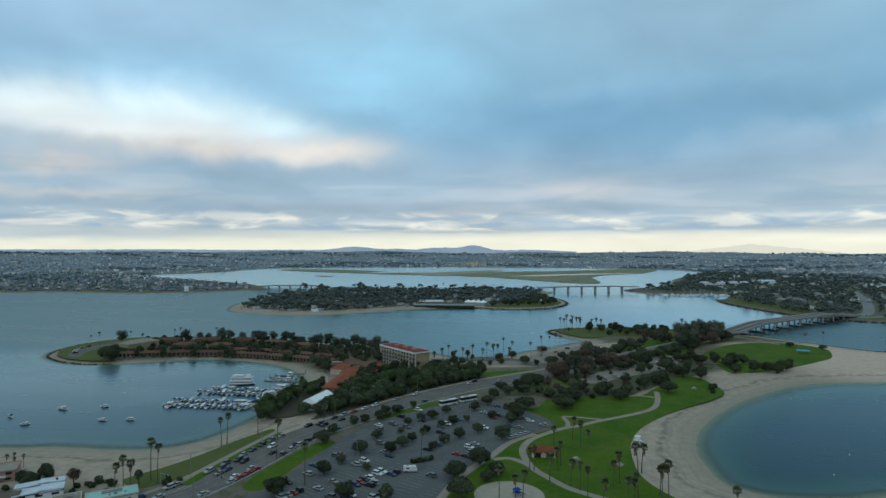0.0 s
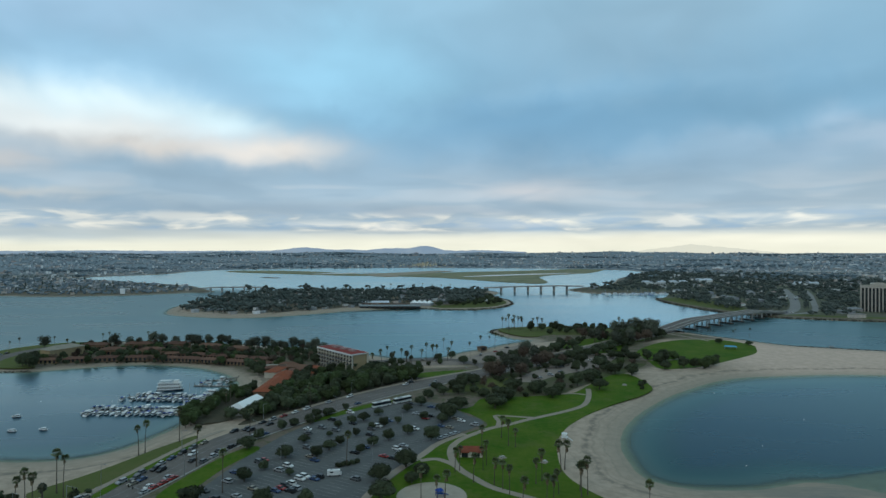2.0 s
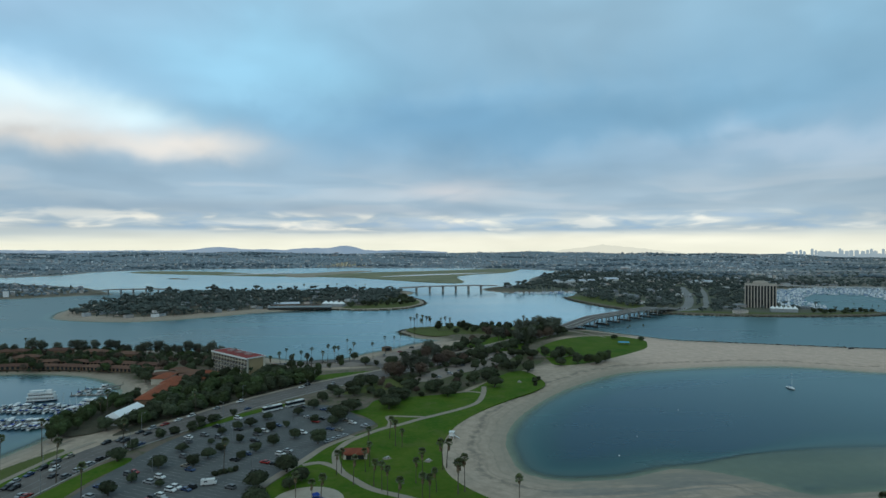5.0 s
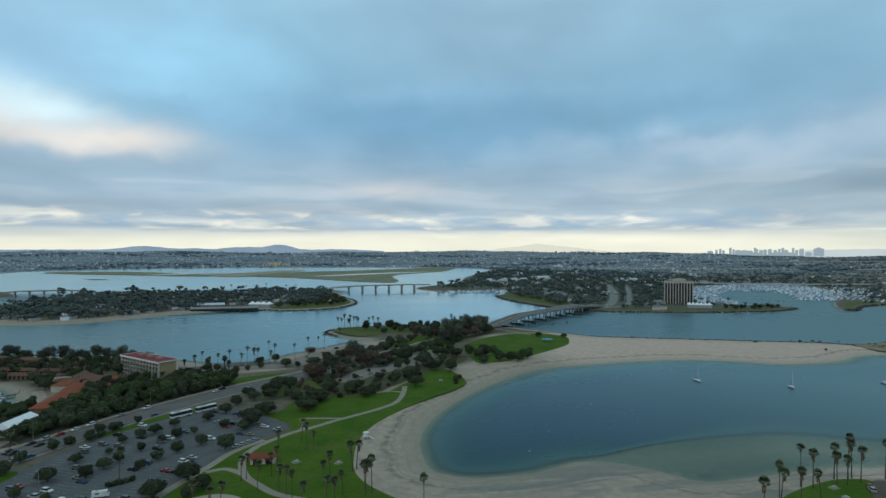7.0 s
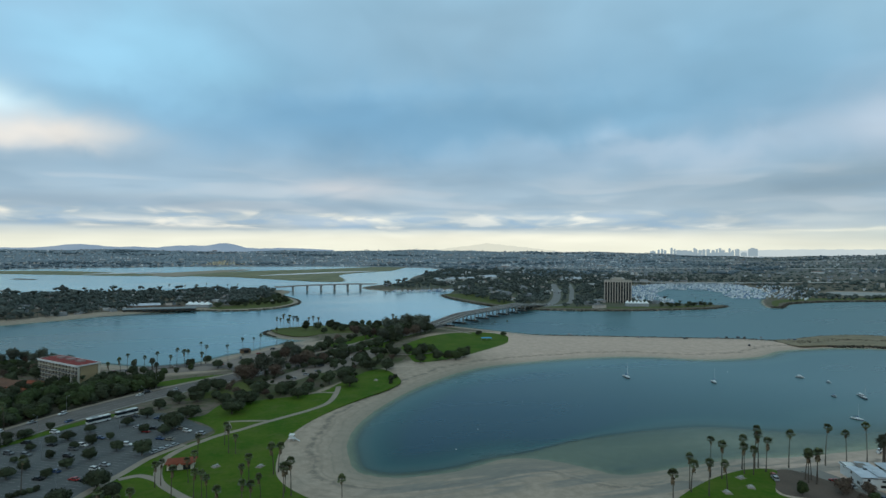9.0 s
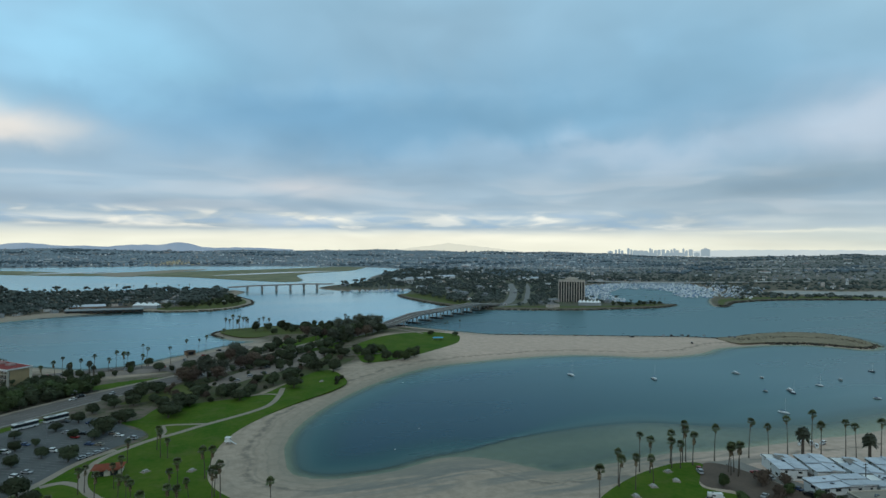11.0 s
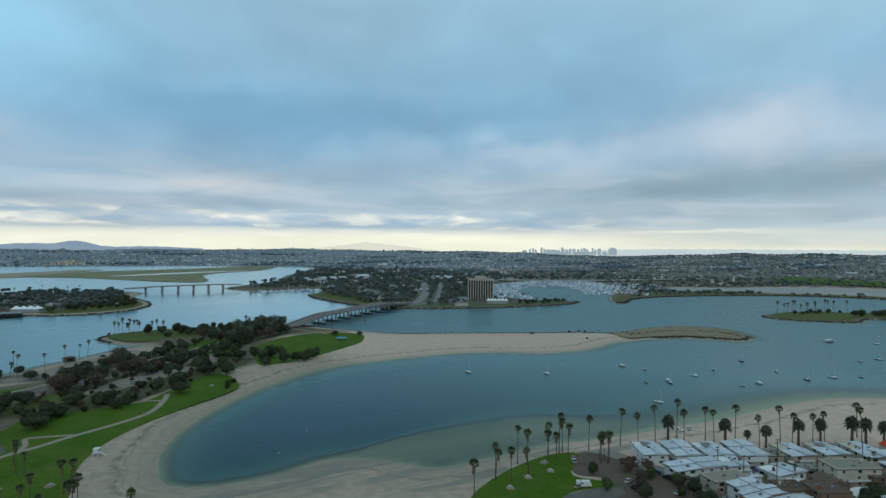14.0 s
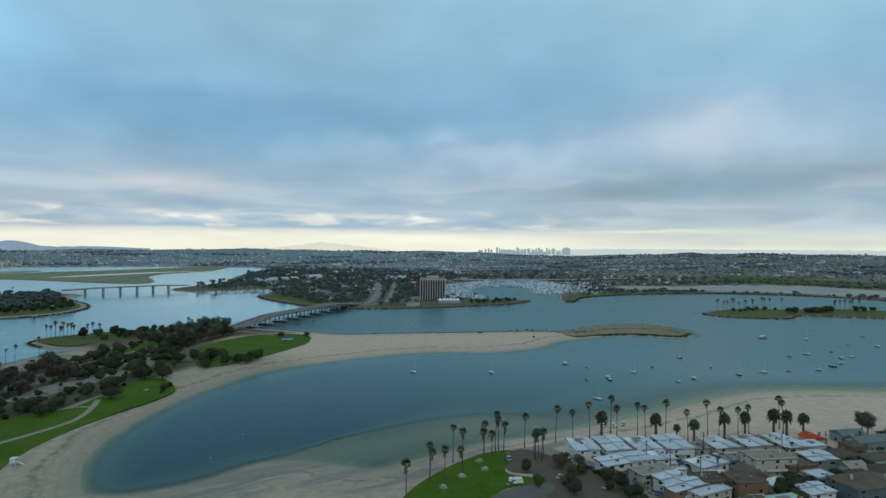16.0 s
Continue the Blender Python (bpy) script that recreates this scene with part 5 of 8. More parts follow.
plant(LOWCROWN, [(-80, 372), (-79, 380), (-79, 388), (-79, 397), (-78, 406), (-78, 415), (-77, 424), (-74, 431), (-84, 374), (-70, 440), (-101, 380), (-102, 396), (-120, 462), (-126, 470)], "trees round the restaurant", 0.75, 1.05)
plant(LOWCROWN, [(-66, 446), (-60, 452), (-52, 456), (-44, 452), (-36, 446), (-30, 455), (-24, 440), (-86, 384), (-112, 446), (-76, 448), (-118, 470), (-104, 480), (-90, 476), (-78, 486), (-70, 500), (-90, 500)], "trees round the restaurant", 0.8, 1.2)
plant(LOWCROWN[:1] + GREEN, [(-114, 317), (-118, 325), (-121, 332), (-113, 322), (-116, 333), (-117, 341), (-117, 349), (-116, 357), (-116, 365), (-117, 374), (-117, 383), (-113, 391), (-110, 336), (-111, 345), (-111, 354), (-109, 364), (-110, 374), (-110, 383), (-104, 392), (-104, 383), (-103, 374), (-121, 338), (-122, 350), (-113, 328)], "trees behind the marina", 0.65, 0.95)
plant(LOWCROWN, [(-83, 352), (-81, 358), (-83, 345), (-80, 365), (-79, 350), (-84, 339), (-94, 330), (-80, 344)], "trees beside the marquee", 0.75, 1.0)
plant(EVER[:2], [(-70, 298), (-62, 312), (-57, 318), (-51, 327), (-41, 340), (-34, 349), (-48, 333)], "trees along the road verge", 0.55, 0.8)
GARDENS = [(-318, 500), (-330, 560), (-300, 596), (-200, 588), (-110, 562), (-62, 530), (-90, 500), (-130, 505), (-180, 512), (-240, 520), (-290, 505)]
plant(LOWCROWN + LOWCROWN + BROWN, scatter(GARDENS, 8, RT, limit=170), "trees in the hotel gardens", 0.45, 0.85)
plant(BUSH + EVER[:1], [(-296 + 7.6 * k, 487 + 9 * math.sin(k * 0.17)) for k in range(0, 20)], "shrubs along the hotel shore", 0.4, 0.7)
plant(EVER[:2] + GREEN[:1] + BROWN[:1], [(-291, 497), (-268, 500), (-266, 494), (-243, 503), (-241, 498), (-214, 505), (-208, 501), (-186, 505), (-158, 494), (-154, 488), (-126, 490), (-218, 499)], "trees between the garden wings", 0.55, 0.85)
plant(BUSH, scatter(GARDENS, 8, RT, limit=45), "garden shrubs", 1.0, 1.8)
plant(BUSH, scatter(WOODS, 9, RT, off_road, 60), "woodland shrubs", 0.9, 1.7)
plant(EVER, [(-304, 480), (-312, 484), (-308, 490), (-300, 478)], "large trees at the hotel point", 1.2, 1.5)
plant(PINE, [(-275, 581), (-286, 573), (-263, 574), (-244, 582), (-231, 583), (-219, 584), (-189, 585), (-165, 560), (-155, 560), (-139, 561), (-129, 551), (-117, 545), (-104, 552), (-96, 546), (-340, 555), (-210, 580), (-200, 583), (-179, 574), (-148, 556), (-122, 552), (-110, 546), (-88, 540), (-80, 532), (-72, 526), (-64, 520), (-252, 582)], "pines along the hotel shore", 0.8, 1.1)
plant(LOWCROWN + BROWN[:1], scatter([(-250, 515), (-250, 560), (-180, 565), (-110, 545), (-66, 520), (-70, 492), (-95, 482), (-118, 480), (-140, 500), (-190, 516)], 8.5, RT, limit=62), "trees in the hotel gardens", 0.55, 0.95)
plant(DATE[:1] + SHAG[:1], [(-24, 484), (-16, 490), (-4, 494), (8, 496), (18, 502), (30, 500), (-30, 476)], "palms by the north beach road", 0.8, 1.05)
plant(EVER, [(-15, 478), (-8, 480), (-28, 470), (-20, 462), (22, 500), (34, 512), (-35, 462)], "trees by the north beach", 0.7, 1.0)
plant(LOWCROWN, [(-40, 474), (-46, 462), (-26, 478), (-2, 470), (6, 474), (14, 478), (-12, 468), (24, 486), (66, 496), (78, 500), (52, 482)], "small trees by the north beach road", 0.5, 0.75)
plant(EVER + WIDE[:1], [(278, 123), (262, 137), (342, 95)], "street trees by the beach houses", 0.6, 0.8)
plant(GREEN, [(277, 132), (256, 150), (263, 165)], "street trees by the beach houses", 0.4, 0.6)
plant(EVER + WIDE, [(326, 90), (331, 91), (336, 89), (341, 92), (343, 88), (330, 86), (282, 130), (281, 122)], "dark trees among the beach houses", 0.75, 1.0)
plant(BROWN, [(275, 150), (267, 143), (284, 137)], "street trees by the beach houses", 0.5, 0.7)
plant(SHAG, [(308, 117), (331, 118), (365, 106), (401, 98), (425, 100), (340, 131), (378, 110)], "small palms among the beach houses", 0.42, 0.6)
plant(LOWCROWN, [(389, 90), (405, 92), (366, 87), (349, 83), (366, 71), (417, 88), (281, 150), (285, 140), (279, 117), (381, 93), (394, 68), (420, 72), (378, 68), (405, 73), (437, 84)], "dark garden trees among the beach houses", 0.45, 0.7)
plant(PINE, [(450, 108), (446, 104)], "pines by the east beach", 0.8, 0.95)
plant(BUSH, [(306, 135), (321, 128), (327, 133), (343, 115), (349, 117), (362, 118), (366, 100), (380, 92), (388, 106), (402, 104), (418, 102), (311, 118), (325, 109), (348, 97), (366, 90), (392, 88), (405, 90), (436, 100), (315, 148), (330, 139)], "garden shrubs among the beach houses", 0.8, 1.5)
plant(BUSH, [(-24.5, 258.5), (-22.6, 259.6), (-20.6, 260.7), (-18.7, 261.8), (-16.8, 262.9)], "clipped shrubs of a car park island", 0.8, 1.0)
plant(BROWN, [(283, 162), (278, 160), (285, 155)], "street trees by the beach houses", 0.6, 0.8)
plant(EVER + BROWN, [(-173, 226), (-170, 229), (-172, 221), (-176, 224), (-158, 228), (-182, 212), (-195, 212), (-186, 208), (-178, 206)], "garden trees by the cove houses", 0.55, 0.85)
plant(BUSH, [(-145, 229), (-148, 224), (-148, 229), (-151, 226), (-154, 224), (-165, 224), (-168, 220), (-180, 220), (-186, 218), (-141, 226), (-138, 218), (-152, 218), (-120, 228), (-117, 233)], "garden shrubs by the cove houses", 0.7, 1.4)
plant(SHAG, [(-202, 242), (-199, 243), (-197, 245), (-193, 241), (-191, 243)], "small palms by the cove houses", 0.34, 0.45)

plant(FAN, [(-129, 233), (-124, 229), (-118, 275), (-117, 279), (-107, 293), (-86, 260), (-65, 232), (-21, 260), (-75, 300), (-55, 352), (-98, 334), (-103, 355)], "palms along the road", 0.85, 1.05)
plant(SHAG, [(-138, 223), (-135, 224), (-129, 219)], "palms by the cove houses", 0.75, 0.9)
plant(SHAG, [(26, 252), (28, 253), (40, 259), (38, 253), (41, 237), (44, 233), (53, 284), (56, 282), (51, 296), (58, 238), (61, 241), (49, 215), (58, 216), (61, 218), (40, 282), (33, 240), (46, 228), (65, 228), (12, 222), (18, 221), (21, 224)], "palms on the park lawn", 0.72, 0.95)
plant(SHAG, [(71, 251), (73, 253), (73, 225), (76, 227), (74, 231)], "palms at the lawn's edge", 0.85, 1.05)
plant(FAN[:1], [(91.7, 204.7)], "palms on the beach", 0.9, 0.92)
plant(SHAG, [(206, 170), (226, 184), (224, 181), (228, 176), (246, 188), (238, 177), (263, 194), (259, 189), (262, 187), (271, 193), (278, 176), (280, 175), (278, 171), (281, 173), (276, 173), (270, 188)], "palms round the south lawn", 0.85, 1.08)
plant(FAN, [(243, 191), (269, 193), (284, 189), (302, 186), (311, 183), (321, 181), (336, 180), (331, 172), (342, 168), (343, 164), (354, 160), (358, 150), (372, 148), (377, 145), (388, 141), (393, 138), (418, 135), (412, 130)], "tall palms along the south beach", 0.88, 1.1)
plant(DATE, [(323, 175), (346, 160), (360, 148), (377, 142), (389, 138), (398, 128), (407, 126), (416, 122)], "date palms along the south beach", 1.02, 1.3)
plant(DATE[:1], [(356, 155), (-130, 226), (-38, 470), (0, 484)], "small date palms", 0.55, 0.8)
plant(FAN, [(12, 507), (21, 495), (33, 508), (50, 510), (62, 537), (71, 558), (77, 562), (93, 583), (28, 543), (-13, 478), (-20, 487), (-8, 483), (0, 487)], "palms along the north beach", 0.7, 0.95)
plant(SHAG, [(100, 692), (104, 688), (113, 690), (108, 696), (111, 694), (115, 696), (118, 690), (121, 688), (124, 695), (136, 692), (140, 685), (146, 692), (228, 664), (231, 660), (237, 656), (241, 654)], "palms on the point", 0.85, 1.15)
plant(SHAG, [(970, 495), (984, 488), (996, 500), (1001, 490), (1011, 491), (1003, 478), (1028, 482), (1040, 489), (1055, 484), (1041, 476), (1070, 478), (1084, 472), (1100, 460), (1062, 470), (1146, 400), (1143, 392), (1152, 389), (1149, 380), (1162, 382), (1173, 376), (1135, 398)], "palms on the far island", 1.0, 1.3)
plant(LOWCROWN + WIDE, [(1030, 416), (1036, 410), (1062, 400), (1070, 397), (1078, 396), (1086, 395), (1095, 392), (1104, 389), (1068, 408), (1080, 406), (1150, 372), (1160, 366), (1180, 360)], "trees on the far island", 1.0, 1.4)
plant(LOWCROWN, [(975, 472), (984, 466), (1000, 468), (1012, 462), (1028, 464), (1040, 458), (1050, 462), (1058, 450), (1022, 474)], "small trees under the island palms", 0.6, 0.85)
plant(FAN, [(-367, 548), (-360, 552), (-322, 560), (-318, 552), (-306, 590), (-300, 592), (-294, 590), (-262, 592), (-256, 594), (-340, 570)], "palms at the hotel point", 0.6, 0.8)
plant(EVER + WIDE, scatter([(630, 772), (700, 765), (770, 762), (815, 775), (780, 792), (720, 798), (640, 796)], 13, RT, lambda x, y: not 625 < x < 704, limit=16), "trees on the far quay", 0.7, 1.2)
plant(FAN, [(330, 610), (340, 625), (352, 618), (320, 640), (804, 782), (812, 780), (795, 790), (786, 796)], "palms by the channel", 0.5, 0.75)
plant(FAN, [(-40, 1290), (-20, 1300), (0, 1310), (20, 1300), (-70, 1290), (-160, 1200), (-150, 1190), (40, 1290), (60, 1280)], "palms on the island", 0.9, 1.2)


# ---- buildings ----
def window_unit(w, h):
    g = Geo()
    g.box(0, 0.03, 0, w, 0.10, h)
    return g.mesh("window", M_GLASS), Geo().box(0, 0.0, -0.05, w + 0.1, 0.07, 0.05).box(0, 0, h, w + 0.1, 0.07, 0.05).box(-w / 2 - 0.025, 0, 0, 0.05, 0.07, h).box(w / 2 + 0.025, 0, 0, 0.05, 0.07, h).mesh("window_frame", M_STUCCO)


WINDOWS = [window_unit(1.0, 1.0), window_unit(2.3, 1.05), window_unit(1.5, 1.3)]
DOOR = Geo().box(0, 0.03, 0, 0.95, 0.10, 2.05).mesh("door", mat("painted_door", (0.16, 0.14, 0.12), scale=1, vary=0.4, space="object"))


def set_window(parent, x, y, z, turn, pane=None, rim=None):
    unit = RH.choice(WINDOWS)
    w = part("window", pane or unit[0], None, parent)
    w.matrix_basis = pose(x, y, z + RH.uniform(-0.1, 0.1), 0, 0, turn)
    part("window_frame", rim or unit[1], None, w)
    return w


RH = random.Random(11)


def house(label, x, y, turn, sx, sy, h, wall, roof, style="flat", group="beach houses", floors=2):
    h *= 0.82
    root = thing("house", label, "house", group, at(x, y, 2.0, turn))
    part("wall", Geo().box(0, 0, -0.3, sx, sy, h + 0.3), wall, root)
    o = 0.5
    if style == "flat":
        part("roof", Geo().box(0, 0, h, sx + o, sy + o, 0.28), roof, root)
        part("parapet", Geo().box(0, -sy / 2 - o / 2 + 0.15, h + 0.28, sx + o, 0.28, 0.3).box(0, sy / 2 + o / 2 - 0.15, h + 0.28, sx + o, 0.28, 0.3).box(-sx / 2 - o / 2 + 0.15, 0, h + 0.28, 0.28, sy - 0.1, 0.3).box(sx / 2 + o / 2 - 0.15, 0, h + 0.28, 0.28, sy - 0.1, 0.3), wall, root)
    elif style == "step":
        # pairs of long shed roofs meeting at a raised step, in two terraces
        cut, drop = RH.uniform(-0.12, 0.2) * sy, RH.choice((-0.55, 0.45))
        for y0, y1, lift in ((-sy / 2 - o, cut, 0.0), (cut, sy / 2 + o, drop)):
            for x0, x1, z0, z1 in ((-sx / 2 - o, 0.15, h + lift, h + lift + 0.30), (0.0, sx / 2 + o, h + lift + 0.75, h + lift + 0.40)):
                vs = [(x, y, z + dz) for dz in (0.0, 0.22) for x, y, z in ((x0, y0, z0), (x1, y0, z1), (x1, y1, z1), (x0, y1, z0))]
                part("roof", Geo().add(vs, [(3, 2, 1, 0), (4, 5, 6, 7), (0, 1, 5, 4), (1, 2, 6, 5), (2, 3, 7, 6), (3, 0, 4, 7)]), roof, root)
            part("clerestory", Geo().box(sx / 4, (y0 + y1) / 2, h + lift - 0.6, sx / 2 - 0.3, y1 - y0 - 0.5, 0.98), wall, root)
            part("gutter", Geo().box(-sx / 2 - o - 0.06, (y0 + y1) / 2, h + lift - 0.05, 0.12, y1 - y0, 0.22), M_WHITE, root)
    else:
        e, r = h, h + min(sx, sy) * 0.22
        if sx >= sy:
            vs = [(-sx / 2 - o, -sy / 2 - o, e), (sx / 2 + o, -sy / 2 - o, e), (sx / 2 + o, sy / 2 + o, e), (-sx / 2 - o, sy / 2 + o, e), (-sx / 2 + (sy / 2 if style == "hip" else -o), 0, r), (sx / 2 - (sy / 2 if style == "hip" else -o), 0, r)]
            fs = [(0, 1, 5, 4), (2, 3, 4, 5), (1, 2, 5), (3, 0, 4), (3, 2, 1, 0)]
        else:
            vs = [(-sx / 2 - o, -sy / 2 - o, e), (sx / 2 + o, -sy / 2 - o, e), (sx / 2 + o, sy / 2 + o, e), (-sx / 2 - o, sy / 2 + o, e), (0, -sy / 2 + (sx / 2 if style == "hip" else -o), r), (0, sy / 2 - (sx / 2 if style == "hip" else -o), r)]
            fs = [(0, 1, 4), (1, 2, 5, 4), (2, 3, 5), (3, 0, 4, 5), (3, 2, 1, 0)]
        part("roof", Geo().add(vs, fs), roof, root)
    if style in ("flat", "step"):
        part("fascia", Geo().box(0, 0, h - 0.22, sx + o * (1.0 if style == "flat" else 1.7), sy + o * (1.0 if style == "flat" else 1.7), 0.2), mat("dark_fascia_board", (0.09, 0.085, 0.08), (0.14, 0.13, 0.12), scale=0.5, vary=0.4, space="object"), root)
    if floors > 1 and RH.random() < 0.5:
        deck = part("balcony", Geo().box(0, -sy / 2 - 0.75, h / floors - 0.1, sx * 0.6, 1.5, 0.16), M_DECK, root)
        part("railing", Geo().box(0, -sy / 2 - 1.45, h / floors + 0.95, sx * 0.6, 0.07, 0.07).box(0, -sy / 2 - 1.45, h / floors + 0.1, sx * 0.6, 0.04, 0.8), M_WHITE, deck)
    storey = h / floors
    for f in range(floors):
        z = f * storey + storey * 0.34
        for k in range(max(1, int(sx // 4.8))):
            px = -sx / 2 + (k + 0.5) * sx / max(1, int(sx // 4.8)) + RH.uniform(-0.3, 0.3)
            if RH.random() < 0.85:
                set_window(root, px, -sy / 2, z, 0)
            if RH.random() < 0.7:
                set_window(root, px, sy / 2, z, 180)
        for k in range(max(1, int(sy // 5.0))):
            py = -sy / 2 + (k + 0.5) * sy / max(1, int(sy // 5.0)) + RH.uniform(-0.3, 0.3)
            if RH.random() < 0.8:
                set_window(root, -sx / 2, py, z, -90)
            if RH.random() < 0.5:
                set_window(root, sx / 2, py, z, 90)
    part("door", DOOR, None, root).matrix_basis = pose(-sx / 2 + 1.2, -sy / 2, 0, 0, 0, 0)
    top = h + (0.28 if style == "flat" else 0.5 if style == "step" else min(sx, sy) * 0.15)
    if RH.random() < 0.7 and style != "gable" and style != "hip":
        part("skylight", Geo().box(RH.uniform(-0.25, 0.25) * sx, RH.uniform(-0.25, 0.25) * sy, top + (0.12 if style == "step" else 0.0), 1.3, 1.0, 0.25), M_GLASS, root)
    if RH.random() < 0.45:
        part("chimney", Geo().box(RH.choice((-0.35, 0.35)) * sx, RH.uniform(-0.3, 0.3) * sy, top - 0.4, 0.8, 0.8, 1.7), RH.choice((M_TERRA, M_STUCCO, M_GREYWALL)), root)
    if RH.random() < 0.35 and style != "gable":
        part("roof_deck", Geo().box(0, sy * 0.2, top + 0.15, sx * 0.4, sy * 0.3, 0.12).box(0, sy * 0.05, top + 1.0, sx * 0.4, 0.06, 0.06), M_DECK, root, "wooden roof deck")
    for _ in range(RH.randint(1, 3)):
        part("roof_vent", Geo().box(RH.uniform(-0.3, 0.3) * sx, RH.uniform(-0.3, 0.3) * sy, top - 0.3, RH.uniform(0.4, 0.9), RH.uniform(0.4, 0.9), RH.uniform(0.7, 1.1)), M_METAL, root)
    return root


def fence(x, y, turn, length, high=1.7):
    """Board fence: posts with boards between them."""
    root = thing("fence", "weathered board fence between the beach houses", "fence", "garden fences", at(x, y, 2.0, turn))
    n = max(2, int(length / 2.4))
    for k in range(n + 1):
        part("post", Geo().box(-length / 2 + k * length / n, 0, -0.2, 0.12, 0.12, high + 0.25), M_WOODPOLE, root)
    for k in range(n):
        part("board_panel", Geo().box(-length / 2 + (k + 0.5) * length / n, 0.05, 0.1, length / n - 0.14, 0.05, high - 0.15), M_DECK, root)
    return root


def patio(x, y, turn, sx, sy):
    """Paved yard with a table, a sun umbrella and bins."""
    root = thing("patio", "small paved patio with table and shade umbrella", "patio", "house patios", at(x, y, 2.0, turn))
    part("paving", Geo().box(0, 0, -0.2, sx, sy, 0.3), M_PATH, root)
    part("table", Geo().tube([(0, 0, 0.1), (0, 0, 0.75)], [0.07, 0.07], 6).box(0, 0, 0.75, 1.2, 1.2, 0.06), M_DECK, root)
    part("umbrella", Geo().tube([(0, 0, 0.8), (0, 0, 2.4)], [0.03, 0.03], 5).tube([(0, 0, 2.05), (0, 0, 2.6)], [1.4, 0.05], 8), RH.choice((M_BLUE, M_STUCCO, M_TERRA, M_WHITE)), root)
    part("bin", Geo().box(sx / 2 - 0.5, sy / 2 - 0.5, 0.1, 0.6, 0.7, 1.1), M_GREYWALL, root)
    return root


for x, y, turn, sx, sy in [(306, 153, -27, 8, 3), (318, 148, -27, 8, 3), (330, 140, -27, 8, 3), (347, 129, -27, 7, 3), (363, 121, -27, 7, 3), (294, 152, -14, 7, 3), (309, 134, -20, 5, 4), (324, 131, -20, 5, 4), (340, 113, -27, 5, 5), (366, 112, -27, 5, 4), (390, 107, -27, 5, 4), (310, 122, -20, 5, 4),
                           (288, 117, -10, 3, 6), (308, 171, -27, 6, 3), (320, 164, -27, 6, 3), (333, 157, -27, 6, 3), (346, 150, -27, 6, 3), (366, 139, -27, 6, 3), (380, 132, -27, 6, 3)]:
    patio(x, y, turn, sx, sy)
for x, y, turn, length in [(306, 160, 63, 16), (318.3, 156, 63, 16), (330.4, 149, 63, 16), (348, 141, 63, 14), (364, 131, 63, 14), (378.5, 122, 63, 16), (310, 140, 70, 10), (325, 121, 63, 12), (341, 108, 63, 14), (364, 96, 63, 10), (290, 125, 80, 14), (308, 112, 75, 12), (330, 88, -20, 14), (386, 92, 63, 12), (404, 106, 63, 12)]:
    fence(x, y, turn, length)
L_BAY = "white two-storey beach house with pale blue-white roof"
for x, y, sx, sy, h in [(300, 167, 10.6, 18, 5.6), (312.2, 160, 10.8, 18, 5.3), (324.3, 152.5, 10.8, 18, 5.7), (336.8, 144.5, 11.8, 18, 5.9), (357, 134, 11, 17, 5.2), (371.5, 126.5, 11, 17, 5.6), (385, 117, 11.5, 21, 5.8)]:
    house(L_BAY, x, y, -27 + RH.uniform(-2, 2), sx, sy, h, M_WHITE if x < 350 else M_STUCCO, M_ROOFBLUE, "step")
house("white L-shaped courtyard house with pale roof", 300, 143, -14, 24, 9, 5.6, M_WHITE, M_ROOFBLUE, "step")
house("white house with pale blue roof and balcony", 318, 138, -27, 9, 12, 5.5, M_WHITE, M_ROOFBLUE, "step")
house("cream apartment block with tan gravel roof", 300.5, 129, -16, 17, 9, 5.2, M_STUCCO, M_ROOFTAN, "flat")
house("low white house with pale blue roof", 331, 124, -10, 15, 11, 4.0, M_WHITE, M_ROOFBLUE, "step", floors=1)
house("white house with pale roof beside the lane", 299, 118.5, -10, 12, 9, 5.5, M_WHITE, M_ROOFBLUE, "step")
house("brown-walled house with pale blue roof", 296, 111, -8, 17, 6, 6, M_BROWNWALL, M_ROOFBLUE, "step")
house("cream three-storey house with flat tan roof", 351.5, 107.5, -27, 19, 11, 8.4, M_STUCCO, M_ROOFTAN, "flat", floors=3)
house("brown shingled house with roof deck", 318, 100, -27, 12, 11, 8.2, M_BROWNWALL, M_ROOFBROWN, "flat", floors=3)
house("brown gabled house with dark shingle roof", 329, 104, -27, 9, 10, 7.0, M_BROWNWALL, M_ROOFBROWN, "gable")
house("brown stucco house with a low parapet", 310, 109, -27, 10, 9, 7.0, M_BROWNWALL, M_ROOFBROWN, "flat")
house("pale house with turquoise-white flat roof", 301, 104.5, -8, 17, 7, 5.4, M_STUCCO, M_ROOFBLUE, "flat")
house("small white cottage with a white roof", 334, 96.5, -12, 9, 7, 3.4, M_WHITE, M_WHITE, "gable", floors=1)
house("dark grey apartment house with brown hip roof", 354, 72, -22, 22, 14, 8.6, M_SLATE, M_ROOFBROWN, "hip", floors=3)
house("grey house with pale blue roof", 373, 97, -27, 12, 10, 6.4, M_GREYWALL, M_ROOFBLUE, "step")
house("low house with orange-red roof", 408, 114, -27, 8.6, 9, 3.8, M_STUCCO, M_ROOFRED, "gable", floors=1)
house("grey-green house with low gable", 427, 106, -24, 14, 8, 5.2, M_GREYWALL, mat("grey_green_roof", (0.16, 0.19, 0.18), scale=0.3, space="object"), "gable")
house("long grey-green two-storey house", 424, 96, -20, 20, 9, 5.2, M_GREYWALL, mat("grey_green_roof", (0.16, 0.19, 0.18), scale=0.3, space="object"), "gable")
